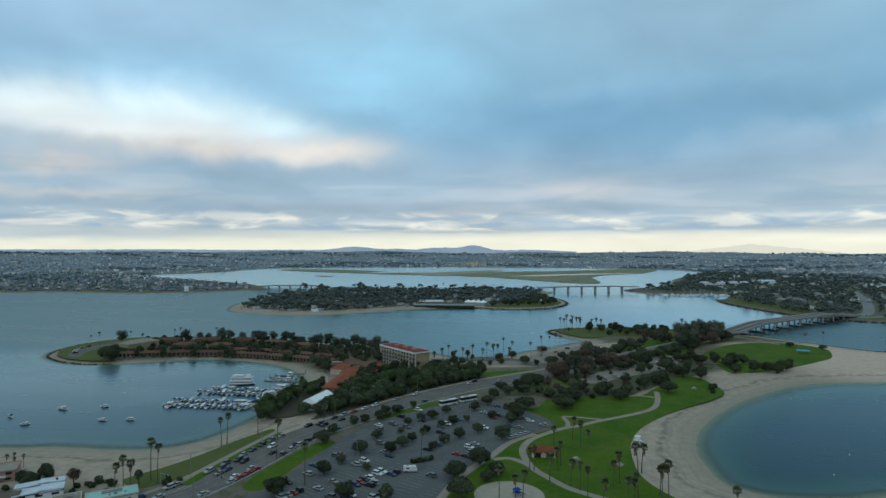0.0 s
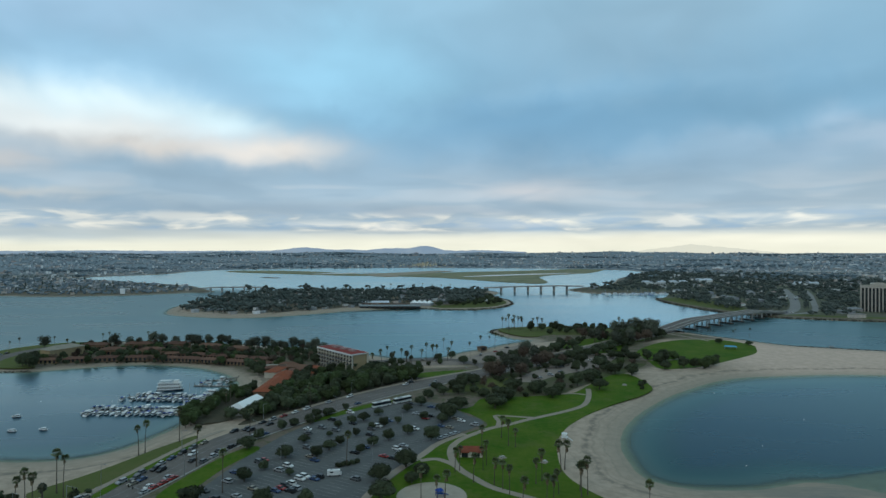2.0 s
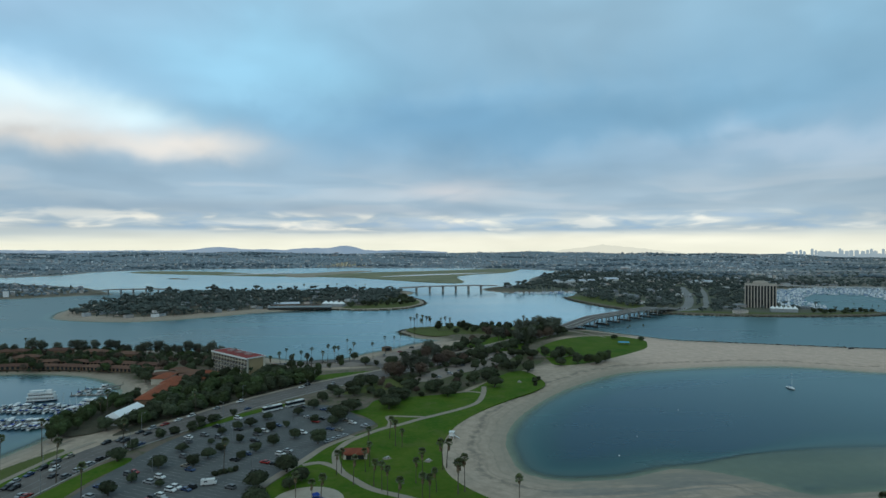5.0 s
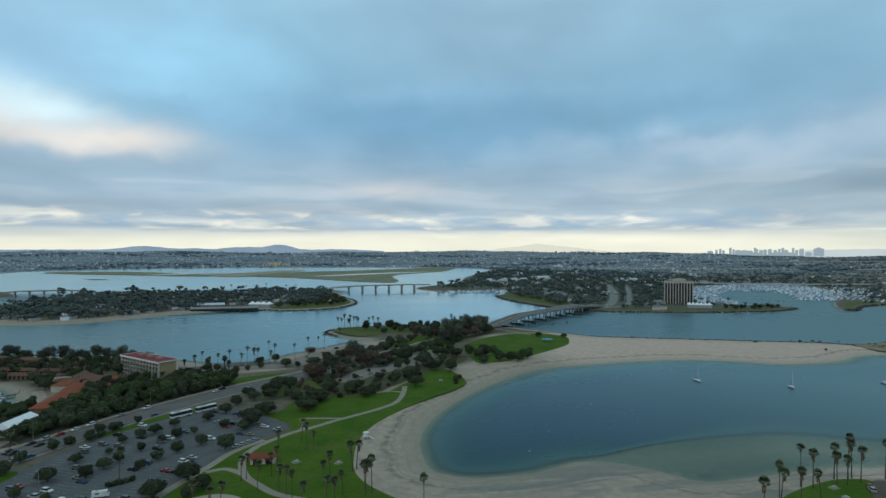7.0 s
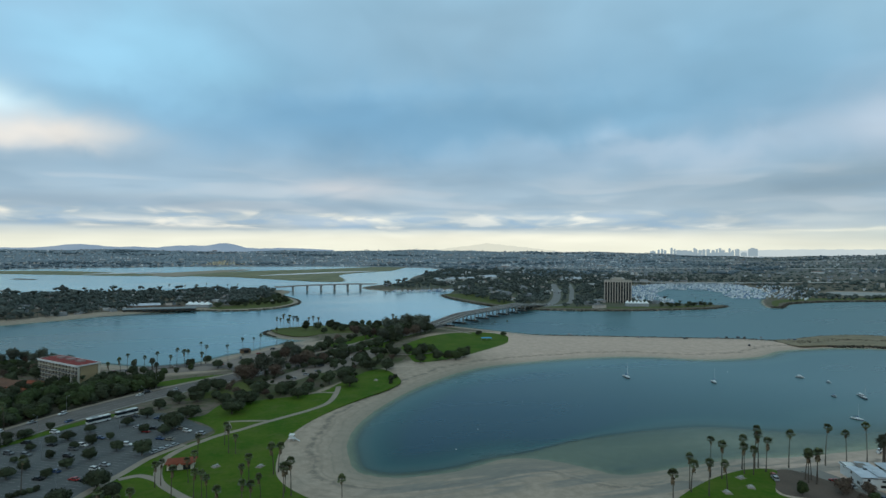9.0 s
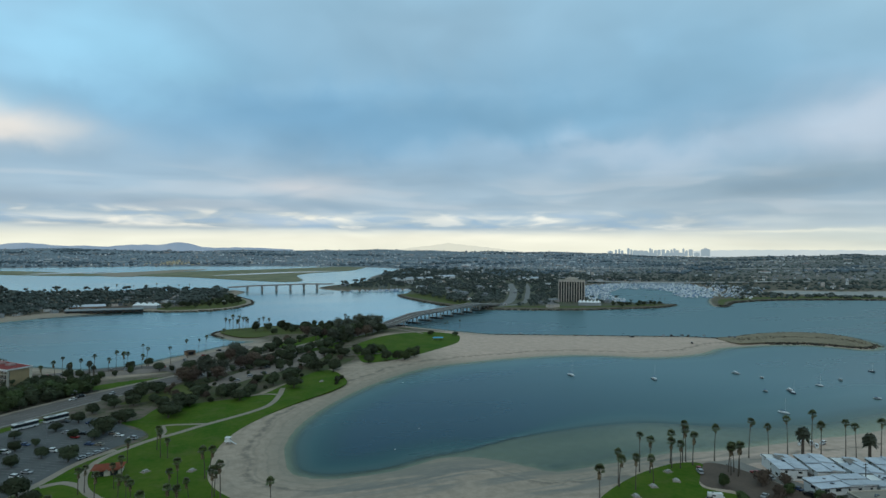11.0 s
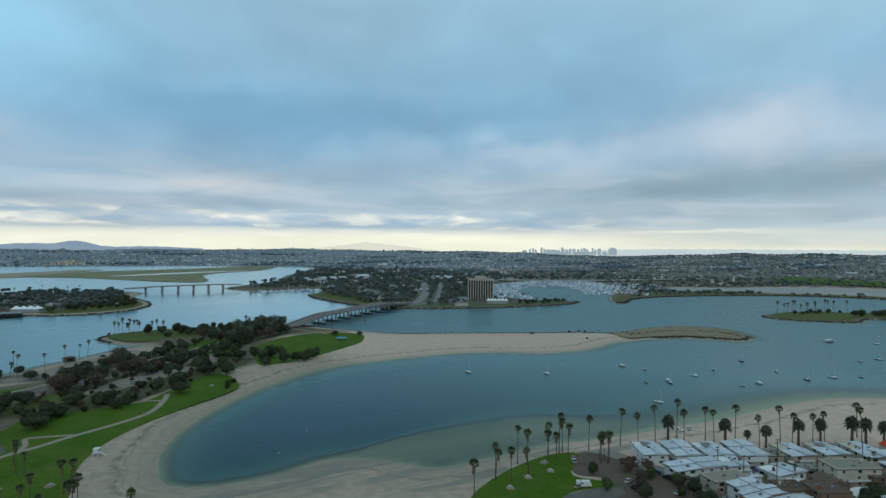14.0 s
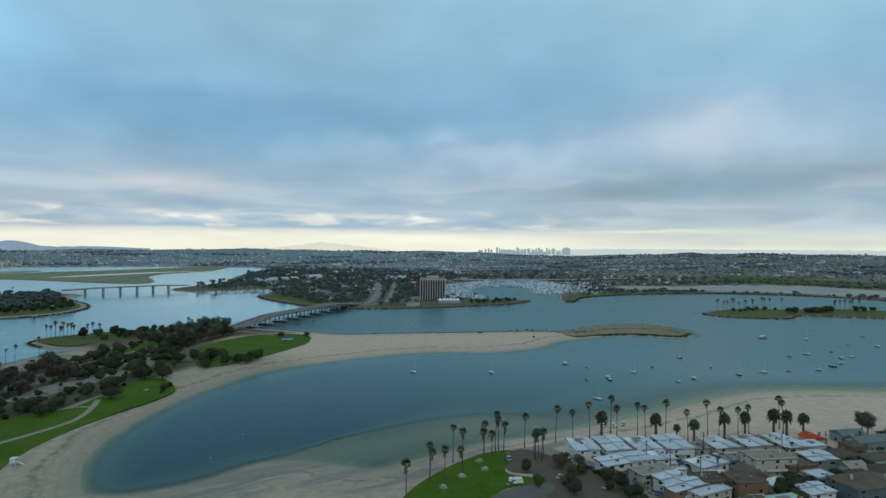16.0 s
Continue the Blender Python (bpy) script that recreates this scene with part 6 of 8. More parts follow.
house("brown house with brown flat roof", 359.5, 99.5, -22, 14, 8, 5.2, M_BROWNWALL, M_ROOFBROWN, "flat")
house("low house with pale grey roof", 358, 90, -18, 10, 8, 3.6, M_GREYWALL, M_ROOFBLUE, "flat", floors=1)
house("white cottage with steep pale roof", 379, 86, -25, 9, 9, 4.5, M_WHITE, M_ROOFTAN, "gable", floors=1)
house("brown bungalow with dark roof", 392, 96, -25, 12, 10, 4.6, M_BROWNWALL, M_ROOFBROWN, "hip", floors=1)
house("dark-roofed bungalow among trees", 372, 80, -20, 12, 9, 4.2, M_SLATE, M_ROOFBROWN, "hip", floors=1)
house("grey house with a dark brown hip roof", 399, 84, -25, 13, 9, 5.0, M_SLATE, M_ROOFBROWN, "hip")
house("pale two-storey house near the sand", 444, 92, -20, 12, 9, 5.4, M_STUCCO, M_ROOFBROWN, "gable")
house("low teal-roofed house near the beach", 318, 84, -20, 13, 8, 4.4, M_STUCCO, M_TEAL, "flat", floors=1)
house("brown-roofed house in the back row", 302, 90, -12, 13, 9, 5.2, M_GREYWALL, M_ROOFBROWN, "gable")
house("white house in the back row", 336, 82, -20, 11, 8, 5.2, M_WHITE, M_ROOFBLUE, "step")
house("low cream shed-roofed house by the lane", 346, 138, -27, 8, 9, 4.2, M_STUCCO, M_ROOFTAN, "flat", floors=1)
house("small white garage with pale roof", 314, 128, -20, 7, 7, 3.6, M_WHITE, M_ROOFBLUE, "flat", floors=1)
house("small grey garage between houses", 345, 121, -27, 7, 6, 3.4, M_GREYWALL, M_ROOFTAN, "flat", floors=1)
house("white shed with pale flat roof", 322, 113, -18, 8, 6, 3.8, M_WHITE, M_ROOFBLUE, "flat", floors=1)
house("cream cottage with brown roof", 383, 102, -27, 8, 8, 4.2, M_STUCCO, M_ROOFBROWN, "gable", floors=1)
house("small pale cottage with tan roof", 344, 92, -22, 8, 7, 4.0, M_STUCCO, M_ROOFTAN, "flat", floors=1)
house("brown cottage with a dark hip roof", 412, 98, -22, 9, 8, 4.2, M_BROWNWALL, M_ROOFBROWN, "hip", floors=1)
house("white cottage by the palms", 396, 109, -27, 8, 8, 4.2, M_WHITE, M_ROOFBLUE, "flat", floors=1)
house("brown-roofed duplex in the back row", 386, 76, -22, 13, 9, 5.0, M_STUCCO, M_ROOFBROWN, "hip")
house("white back-row house with tan roof", 411, 80, -22, 12, 9, 5.4, M_WHITE, M_ROOFTAN, "gable")
L_COVE = "houses by the cove"
house("pink flat-roofed building with white trim", -193, 230, 30, 16, 11, 5.0, M_PINK, M_ROOFTAN, "flat", L_COVE)
house("white house with pale blue roof", -160, 212, 33, 15, 11, 5.6, M_WHITE, M_ROOFBLUE, "step", L_COVE)
house("low building with pale turquoise roof", -132, 212, 33, 17, 8, 3.8, M_STUCCO, M_TEAL, "flat", L_COVE, 1)
house("brown-roofed house among garden trees", -168, 204, 30, 10, 9, 4.8, M_STUCCO, M_ROOFBROWN, "gable", L_COVE)
house("cream house with a tan roof", -146, 207, 33, 9, 8, 3.4, M_STUCCO, M_ROOFTAN, "flat", L_COVE)


def resort_hotel():
    """Five-storey block: white balcony grid on its long front, tan end walls, dark red roof."""
    root = thing("hotel_block", "white five-storey hotel block with dark red roof", "hotel", m=at(-54.0, 471, 2.0, -49.4))
    lx, ly, h, n = 50.0, 14.5, 14.4, 12
    part("wall", Geo().box(0, 0.9, -0.3, lx - 0.6, ly - 1.8, h), M_TAN, root, "tan stucco end walls")
    part("roof", Geo().box(0, 0, h, lx + 1.2, ly + 1.2, 0.5), M_BRICK, root, "dark red flat roof")
    part("roof_edge", Geo().box(0, -ly / 2 - 0.55, h - 0.7, lx + 1.3, 0.25, 1.3).box(0, ly / 2 + 0.55, h - 0.7, lx + 1.3, 0.25, 1.3).box(lx / 2 + 0.6, 0, h - 0.2, 0.2, ly + 1.2, 0.85).box(-lx / 2 - 0.6, 0, h - 0.2, 0.2, ly + 1.2, 0.85), M_WHITE, root, "white roof edge")
    for k in range(3):
        part("roof_plant", Geo().box(-12 + k * 12, 1.5, h + 0.5, 6, 4, 1.1), mat("pink_grey_roof_patch", (0.33, 0.22, 0.21), scale=0.3), root)
    st = h / 5
    for side in (-1, 1):
        y = side * (ly / 2)
        for f in range(5):
            z = f * st
            part("floor_slab", Geo().box(0, y - side * 0.45, z + st - 0.35, lx, 1.5, 0.26), M_STUCCO, root, "pale balcony slab")
            for k in range(n):
                x = -lx / 2 + (k + 0.5) * lx / n
                pane = part("balcony_door", Geo().box(0, 0, 0, lx / n - 0.9, 0.12, st - 0.7), M_GLASS, root)
                pane.matrix_basis = pose(x, y - side * 1.0, z + 0.1)
                if f < 4:
                    part("railing", Geo().box(0, 0, 0, lx / n - 0.35, 0.08, 0.95), mat("dark_railing", (0.10, 0.10, 0.105), scale=1), root).matrix_basis = pose(x, y + side * 0.2, z)
        for k in range(n + 1):
            part("pier", Geo().box(-lx / 2 + k * lx / n, y - side * 0.4, -0.2, 0.42, 1.5, h), M_STUCCO, root)
    return root


def resort_tower():
    """Slab tower with pale vertical fins, dark window bays and a roof house."""
    root = thing("tower_hotel", "tall hotel tower with pale vertical fins and dark bays", "tower", m=at(686, 872, 2.0, -35.5))
    w, d, h, n = 44.0, 21.0, 35.5, 10
    part("core", Geo().box(0, 0, 0, w - 1.5, d - 1.5, h), M_GLASS, root, "dark recessed window bays")
    for k in range(n + 1):
        x = -w / 2 + k * w / n
        for y in (-d / 2, d / 2):
            part("fin", Geo().box(x, y, 0, 1.5, 1.8, h), M_FIN, root)
    for k in range(1, 5):
        for x in (-w / 2, w / 2):
            part("fin", Geo().box(x, -d / 2 + k * d / 5, 0, 1.8, 1.5, h), M_FIN, root)
    for f in range(1, 13):
        part("floor_band", Geo().box(0, 0, f * h / 13, w - 1.0, d - 1.0, 0.35), mat("brown_spandrel", (0.10, 0.085, 0.07), scale=0.3), root, "brown floor band")
    part("crown_band", Geo().box(0, 0, h, w + 1.8, d + 1.8, 3.0), M_FIN, root, "pale band under the roof")
    part("roof", Geo().box(0, 0, h + 3.0, w, d, 0.4), M_ROOFTAN, root)
    part("roof_house", Geo().box(0, 0, h + 3.4, 22, 13, 3.0).box(0, 0, h + 6.4, 12, 8, 1.2), M_FIN, root, "pale stepped roof house")
    return root


def marquee(x, y, turn, sx, sy, h, label, peaks=1):
    root = thing("marquee_tent", label, "tent", m=at(x, y, 2.0, turn))
    part("wall", Geo().box(0, 0, -0.2, sx, sy, h + 0.2), mat("grey_tent_wall", (0.34, 0.36, 0.37), scale=0.4), root)
    for k in range(peaks):
        a, b = -sx / 2 + k * sx / peaks - 0.2, -sx / 2 + (k + 1) * sx / peaks + 0.2
        if peaks == 1:
            vs = [(a, -sy / 2 - 0.4, h), (b, -sy / 2 - 0.4, h), (b, sy / 2 + 0.4, h), (a, sy / 2 + 0.4, h), (a + 1, 0, h + sy * 0.28), (b - 1, 0, h + sy * 0.28)]
            fs = [(0, 1, 5, 4), (2, 3, 4, 5), (1, 2, 5), (3, 0, 4)]
        else:
            vs = [(a, -sy / 2, h), (b, -sy / 2, h), (b, sy / 2, h), (a, sy / 2, h), ((a + b) / 2, 0, h + 4.2)]
            fs = [(0, 1, 4), (1, 2, 4), (2, 3, 4), (3, 0, 4)]
        part("canopy", Geo().add(vs, fs), mat("bright_white_tent_cloth", (0.82, 0.83, 0.83), (0.76, 0.78, 0.78), scale=0.5, rough=0.6), root, "white peaked cloth")
    return root


resort_hotel()
resort_tower()
marquee(-91.5, 350, 76, 23, 11, 4.0, "large white marquee tent beside the road")
marquee(674, 804, -27, 36, 10, 5.0, "row of small white peaked tents before the tower", 6)


def low_block(name, label, x, y, turn, sx, sy, h, roof, wall=None, style="hip", bays=0, category="building"):
    root = thing(name, label, category, m=at(x, y, 2.0, turn))
    part("wall", Geo().box(0, 0, -0.3, sx, sy, h + 0.3), wall or M_STUCCO, root)
    e, r, o, k = h, h + sy * 0.2, 0.8, (sy / 2 if style == "hip" else 0)
    vs = [(-sx / 2 - o, -sy / 2 - o, e), (sx / 2 + o, -sy / 2 - o, e), (sx / 2 + o, sy / 2 + o, e), (-sx / 2 - o, sy / 2 + o, e), (-sx / 2 + k, 0, r), (sx / 2 - k, 0, r)]
    part("roof", Geo().add(vs, [(0, 1, 5, 4), (2, 3, 4, 5), (1, 2, 5), (3, 0, 4), (3, 2, 1, 0)]), roof, root)
    for i in range(bays):
        x0 = -sx / 2 + (i + 0.5) * sx / bays
        part("door_bay", Geo().box(x0, -sy / 2 - 0.03, 0, sx / bays * 0.55, 0.12, 2.3), M_GLASS, root)
        part("awning", Geo().box(x0, -sy / 2 - 0.7, 2.5, sx / bays * 0.8, 1.4, 0.15), roof, root)
    return root


L_ROW = "low garden wing with clay tile roof and dark bays"
M_ADOBE = mat("brown_adobe_wall", (0.25, 0.165, 0.105), (0.18, 0.12, 0.08), scale=0.4, space="object")
M_TERRA2 = mat("faded_brown_tile_roof", (0.150, 0.078, 0.056), (0.105, 0.062, 0.048), scale=0.35, fine=2.5, vary=0.2)
for x, y, turn, sx in [(-303, 499, 6, 20), (-280, 504, 8, 20), (-256, 508, 8, 22), (-231, 510, 2, 22), (-207, 507, -8, 22), (-185, 503, -16, 21), (-164, 497, -18, 20), (-143, 490, -18, 20), (-122, 483, -18, 18),
                       (-212, 526, -4, 22), (-190, 523, -12, 20), (-169, 516, -18, 20), (-148, 509, -18, 20), (-128, 502, -18, 18)]:
    low_block("garden_wing", L_ROW, x, y, turn, sx, 7.5, 2.7, M_TERRA2, M_TAN if x < -290 else M_ADOBE, bays=6, category="hotel wing")["group"] = "hotel garden wings"
for x, y, turn, sx in [(-300, 566, 5, 30), (-262, 572, 3, 30), (-225, 572, -6, 28), (-190, 560, -15, 28), (-158, 545, -18, 26), (-270, 540, 8, 26), (-235, 540, 0, 26)]:
    low_block("garden_wing", L_ROW, x, y, turn, sx - 7, 9, 4.4, M_TERRA2, M_ADOBE, bays=6, category="hotel wing")["group"] = "hotel garden wings"
low_block("hall", "tan hall with broad pale roof at the point", -309, 532, 62, 30, 14, 7.0, M_ROOFTAN, M_TAN, category="hall")
M_ORANGE = mat("bright_clay_tile_roof", (0.29, 0.088, 0.046), (0.21, 0.068, 0.04), scale=0.35, fine=2.5)
# Dark adobe walls: the shade under the eaves is put into their colour.
low_block("restaurant", "long restaurant with a bright red clay tile roof", -90, 401, 87, 44, 11, 3.8, M_ORANGE, M_ADOBE, bays=8, category="restaurant")
for x, y, turn, sx, sy, h, roof in [(-90, 432, 88, 18, 10, 3.9, M_TERRA), (-82, 449, 10, 16, 8, 3.6, M_TERRA2), (-103, 458, 4, 16, 8, 3.4, M_TERRA2), (-78, 438, -28, 15, 8, 3.6, M_TERRA), (-88, 462, -6, 18, 8, 3.6, M_TERRA2), (-72, 458, -30, 14, 7, 3.4, M_TERRA)]:
    low_block("dining_wing", "restaurant wing with a faded red clay tile roof", x, y, turn, sx, sy, h, roof, M_ADOBE, bays=4, category="restaurant")["group"] = "tiled restaurant wings"
low_block("lobby_building", "hotel lobby with clay tile roof", -100, 446, 80, 18, 9, 4.0, M_TERRA, M_STUCCO, bays=5, category="lobby")
low_block("lobby_annex", "low pale-roofed annex beside the lobby", -110, 466, 8, 12, 6, 3.2, M_ROOFTAN, M_STUCCO, bays=3, category="annex")
low_block("annex", "low annex with faded red roof", -96, 474, -4, 14, 7, 3.4, M_TERRA2, M_STUCCO, bays=3, category="annex")
low_block("restroom", "small restroom with an orange clay tile roof", 34, 272, -4, 10.5, 6.5, 2.9, M_TERRA, M_STUCCO, bays=2, category="restroom")
low_block("rental_hut", "small brown beach hut by the north shore", 64, 552, 20, 8, 5, 3, M_ROOFBROWN, M_ADOBE, bays=1, category="hut")
low_block("resort_restaurant", "long white-roofed waterfront restaurant on the island", -75, 985, 5, 45, 14, 5, M_ROOFBLUE, M_ADOBE, "gable", 6, "restaurant")
marquee(2, 985, -20, 36, 14, 4.5, "white peaked pavilion tents on the island shore", 4)
low_block("resort_wing", "low resort wing on the island shore", -40, 968, 4, 40, 9, 3.6, M_ROOFBROWN, M_ADOBE, "gable", 6, "hotel wing")


def lifeguard_tower(x, y, turn):
    root = thing("lifeguard_tower", "white wooden lifeguard tower on the beach edge", "lifeguard tower", m=at(x, y, 1.9, turn))
    for a in (-1.3, 1.3):
        for b in (-1.3, 1.3):
            part("leg", Geo().box(a, b, -0.5, 0.18, 0.18, 2.3), M_WHITE, root)
    part("platform", Geo().box(0, 0, 1.8, 3.8, 3.8, 0.18), M_WHITE, root)
    part("cabin", Geo().box(0, 0, 1.98, 2.9, 2.9, 2.1), M_WHITE, root)
    part("window", Geo().box(1.46, 0, 2.7, 0.06, 2.2, 1.0).box(0, 1.46, 2.7, 2.2, 0.06, 1.0), M_GLASS, root)
    part("roof", Geo().box(0, 0, 4.08, 3.7, 3.7, 0.3, inset=0.2), M_WHITE, root)
    root.scale = (0.76, 0.76, 0.76)
    part("ramp", Geo().add([(1.9, -0.6, 1.9), (5.2, -0.6, 0.0), (5.2, 0.6, 0.0), (1.9, 0.6, 1.9), (1.9, -0.6, 1.75), (5.2, -0.6, -0.15), (5.2, 0.6, -0.15), (1.9, 0.6, 1.75)], [(0, 1, 2, 3), (7, 6, 5, 4), (0, 4, 5, 1), (3, 2, 6, 7)]), M_WHITE, root)


lifeguard_tower(82, 293, -20)


def shade_canopy(x, y, turn):
    root = thing("shade_canopy", "bright blue fabric canopy on thin posts", "canopy", m=at(x, y, 2.07, turn))
    for a in (-5, 0, 5):
        for b in (-2, 2):
            part("post", Geo().box(a, b, -0.2, 0.12, 0.12, 2.6), M_METAL, root)
    part("fabric", Geo().add([(-5.4, -2.5, 2.3), (5.4, -2.5, 2.3), (5.4, 2.5, 2.3), (-5.4, 2.5, 2.3), (-4.5, 0, 3.2), (4.5, 0, 3.2)], [(0, 1, 5, 4), (2, 3, 4, 5), (1, 2, 5), (3, 0, 4)]), M_SKYBLUE, root)


shade_canopy(298, 552, -20)
canopy = thing("play_frame", "small blue playground frame on round sand", "playground frame", m=at(19, 227, 2.12, 20))
for a in (-1.2, 1.2):
    for b in (-0.9, 0.9):
        part("post", Geo().box(a, b, -0.1, 0.14, 0.14, 2.3), M_BLUE, canopy)
part("deck", Geo().box(0, 0, 1.1, 2.6, 2.0, 0.12), M_BLUE, canopy)
part("roof", Geo().box(0, 0, 2.2, 3.0, 2.4, 0.7, inset=0.6), M_BLUE, canopy)
part("slide", Geo().add([(1.3, -0.3, 1.2), (3.6, -0.3, 0.1), (3.6, 0.3, 0.1), (1.3, 0.3, 1.2), (1.3, -0.3, 1.05), (3.6, -0.3, -0.05), (3.6, 0.3, -0.05), (1.3, 0.3, 1.05)], [(0, 1, 2, 3), (7, 6, 5, 4), (0, 4, 5, 1), (3, 2, 6, 7)]), M_BLUE, canopy)


def picnic_set(x, y, turn):
    root = thing("picnic_slab", "concrete picnic slab with table and benches", "picnic table", "picnic tables on the lawns", at(x, y, 2.07, turn))
    part("slab", Geo().box(0, 0, -0.2, 3.6, 3.0, 0.24), M_PATH, root)
    part("tabletop", Geo().box(0, 0, 0.75, 2.2, 0.9, 0.08), M_CONC, root)
    for s in (-1, 1):
        part("bench", Geo().box(0, s * 0.9, 0.42, 2.2, 0.35, 0.07), M_CONC, root)
        part("leg", Geo().box(s * 0.7, 0, 0.04, 0.15, 1.6, 0.7), M_CONC, root)


for x, y in [(254, 186), (250, 177), (237, 176), (224, 171), (48, 268), (66, 262), (150, 408)]:
    picnic_set(x, y, RH.uniform(0, 90))


def lamp_post(x, y, turn, h=9.0, group="street lamps"):
    root = thing("street_lamp", "slim grey street lamp with a curved arm", "street lamp", group, at(x, y, 2.05, turn))
    part("pole", Geo().tube([(0, 0, -0.2), (0, 0, h)], [0.11, 0.07], 6), M_METAL, root)
    part("arm", Geo().tube([(0, 0, h - 0.1), (0.9, 0, h + 0.35), (2.2, 0, h + 0.4)], [0.06, 0.05, 0.05], 5), M_METAL, root)
    part("lamp_head", Geo().box(2.4, 0, h + 0.3, 0.8, 0.3, 0.16), M_METAL, root)


for i in range(6, len(ROAD) - 4, 4):
    a, b = ROAD[i], ROAD[i + 1]
    ang = math.degrees(math.atan2(b[1] - a[1], b[0] - a[0]))
    nx, ny = -math.sin(radians(ang)), math.cos(radians(ang))
    s = 12.2 if (i // 4) % 2 else -11.0
    lamp_post(a[0] + nx * s, a[1] + ny * s, ang + (-90 if s > 0 else 90))
for x, y in [(-50, 262), (-25, 300), (0, 335), (-10, 262)]:
    lamp_post(x, y, RH.uniform(0, 360), 8, "car park lamps")


def utility_pole(x, y, turn, h=10.5):
    root = thing("utility_pole", "dark wooden utility pole with crossarms", "utility pole", "utility poles between the houses", at(x, y, 2.0, turn))
    part("pole", Geo().tube([(0, 0, -0.3), (0, 0, h)], [0.2, 0.14], 7), M_WOODPOLE, root)
    for z in (h - 0.7, h - 1.9):
        part("crossarm", Geo().box(0, 0.16, z, 2.4, 0.14, 0.16), M_WOODPOLE, root)
        for k in (-1.0, -0.5, 0.5, 1.0):
            part("insulator", Geo().tube([(k, 0.16, z + 0.16), (k, 0.16, z + 0.4)], [0.06, 0.05], 5), M_METAL, root)


for x, y in [(314, 142), (347, 135), (319, 119), (377, 114), (314, 130), (342, 91), (398, 104)]:
    utility_pole(x, y, RH.uniform(-40, 10))


def traffic_signal(x, y, turn):
    root = thing("traffic_signal", "dark traffic signal on a long mast arm", "traffic light", "traffic signals", at(x, y, 2.1, turn))
    part("pole", Geo().tube([(0, 0, -0.1), (0, 0, 6)], [0.14, 0.1], 6), M_METAL, root)
    part("mast_arm", Geo().tube([(0, 0, 5.6), (7, 0, 6.1)], [0.09, 0.06], 5), M_METAL, root)
    part("signal_head", Geo().box(6.5, 0, 5.2, 0.35, 0.3, 0.95).box(4.0, 0, 5.0, 0.35, 0.3, 0.95), M_TIRE, root)


traffic_signal(-121, 226, -30)
traffic_signal(-92, 222, 150)


# ---- vehicles ----
def car_mesh(kind):
    """Body, cabin glass, roof, for a car 4.6 m long heading along x."""
    L, W = (4.6, 1.8) if kind == "sedan" else (4.8, 1.9)
    hood, belt, top = (0.85, 0.95, 1.45) if kind == "sedan" else (1.0, 1.1, 1.75)
    prof = [(-L / 2, 0.35), (L / 2, 0.35), (L / 2, 0.72), (L / 2 - 0.15, hood - 0.08), (L * 0.2, belt), (-L * 0.33, belt + 0.02), (-L / 2 + 0.08, belt - 0.08)]
    g = Geo()
    n = len(prof)
    vs = [(x, -W / 2, z) for x, z in prof] + [(x, W / 2, z) for x, z in prof]
    g.add(vs, [tuple(range(n)), tuple(range(2 * n - 1, n - 1, -1))] + [((i + 1) % n, i, n + i, n + (i + 1) % n) for i in range(n)])
    back = -L * 0.42 if kind == "suv" else -L * 0.36
    glass = Geo()
    b = [(back, belt), (L * 0.23, belt), (L * 0.08, top - 0.05), (back + 0.45 * (kind == "sedan") + 0.12, top - 0.05)]
    vs = [(x, -W / 2 + 0.06 + 0.14 * (z > belt), z) for x, z in b] + [(x, W / 2 - 0.06 - 0.14 * (z > belt), z) for x, z in b]
    glass.add(vs, [(0, 1, 2, 3), (7, 6, 5, 4), (1, 0, 4, 5), (2, 1, 5, 6), (3, 2, 6, 7), (0, 3, 7, 4)])
    x0, x1 = b[3][0] - 0.05, b[2][0] + 0.05
    roof = Geo().box((x0 + x1) / 2, 0, top - 0.06, x1 - x0, W - 0.36, 0.08, inset=0.05)
    return g, glass, roof, L, W


WHEEL = Geo().tube([(0, -0.11, 0), (0, 0.11, 0)], [0.33, 0.33], 10).mesh("wheel", M_TIRE)


def make_car(kind, colour):
    g, glass, roof, L, W = car_mesh(kind)
    root = thing("car", f"{colour} {'saloon car' if kind == 'sedan' else 'sport utility car'} parked on asphalt", "car", m=at(0, 0, -500))
    part("body", g, M_CARS[colour], root)
    part("cabin_glass", glass, M_GLASS, root)
    part("roof", roof, M_CARS[colour], root)
    for x in (-L * 0.31, L * 0.31):
        for y in (-W / 2 + 0.08, W / 2 - 0.08):
            w = part("wheel", WHEEL, None, root)
            w.matrix_basis = pose(x, y, 0.33)
    return root


CARS = [make_car(k, c) for k, c in (("sedan", "white"), ("sedan", "silver"), ("sedan", "black"), ("suv", "white"), ("suv", "grey"), ("sedan", "red"), ("suv", "black"), ("sedan", "blue"), ("suv", "silver"), ("sedan", "tan"))]
RC = random.Random(5)


def park(x, y, turn, z, group, kind=None):
    copy_thing(CARS[RC.randrange(len(CARS)) if kind is None else kind], at(x, y, z, turn))["group"] = group


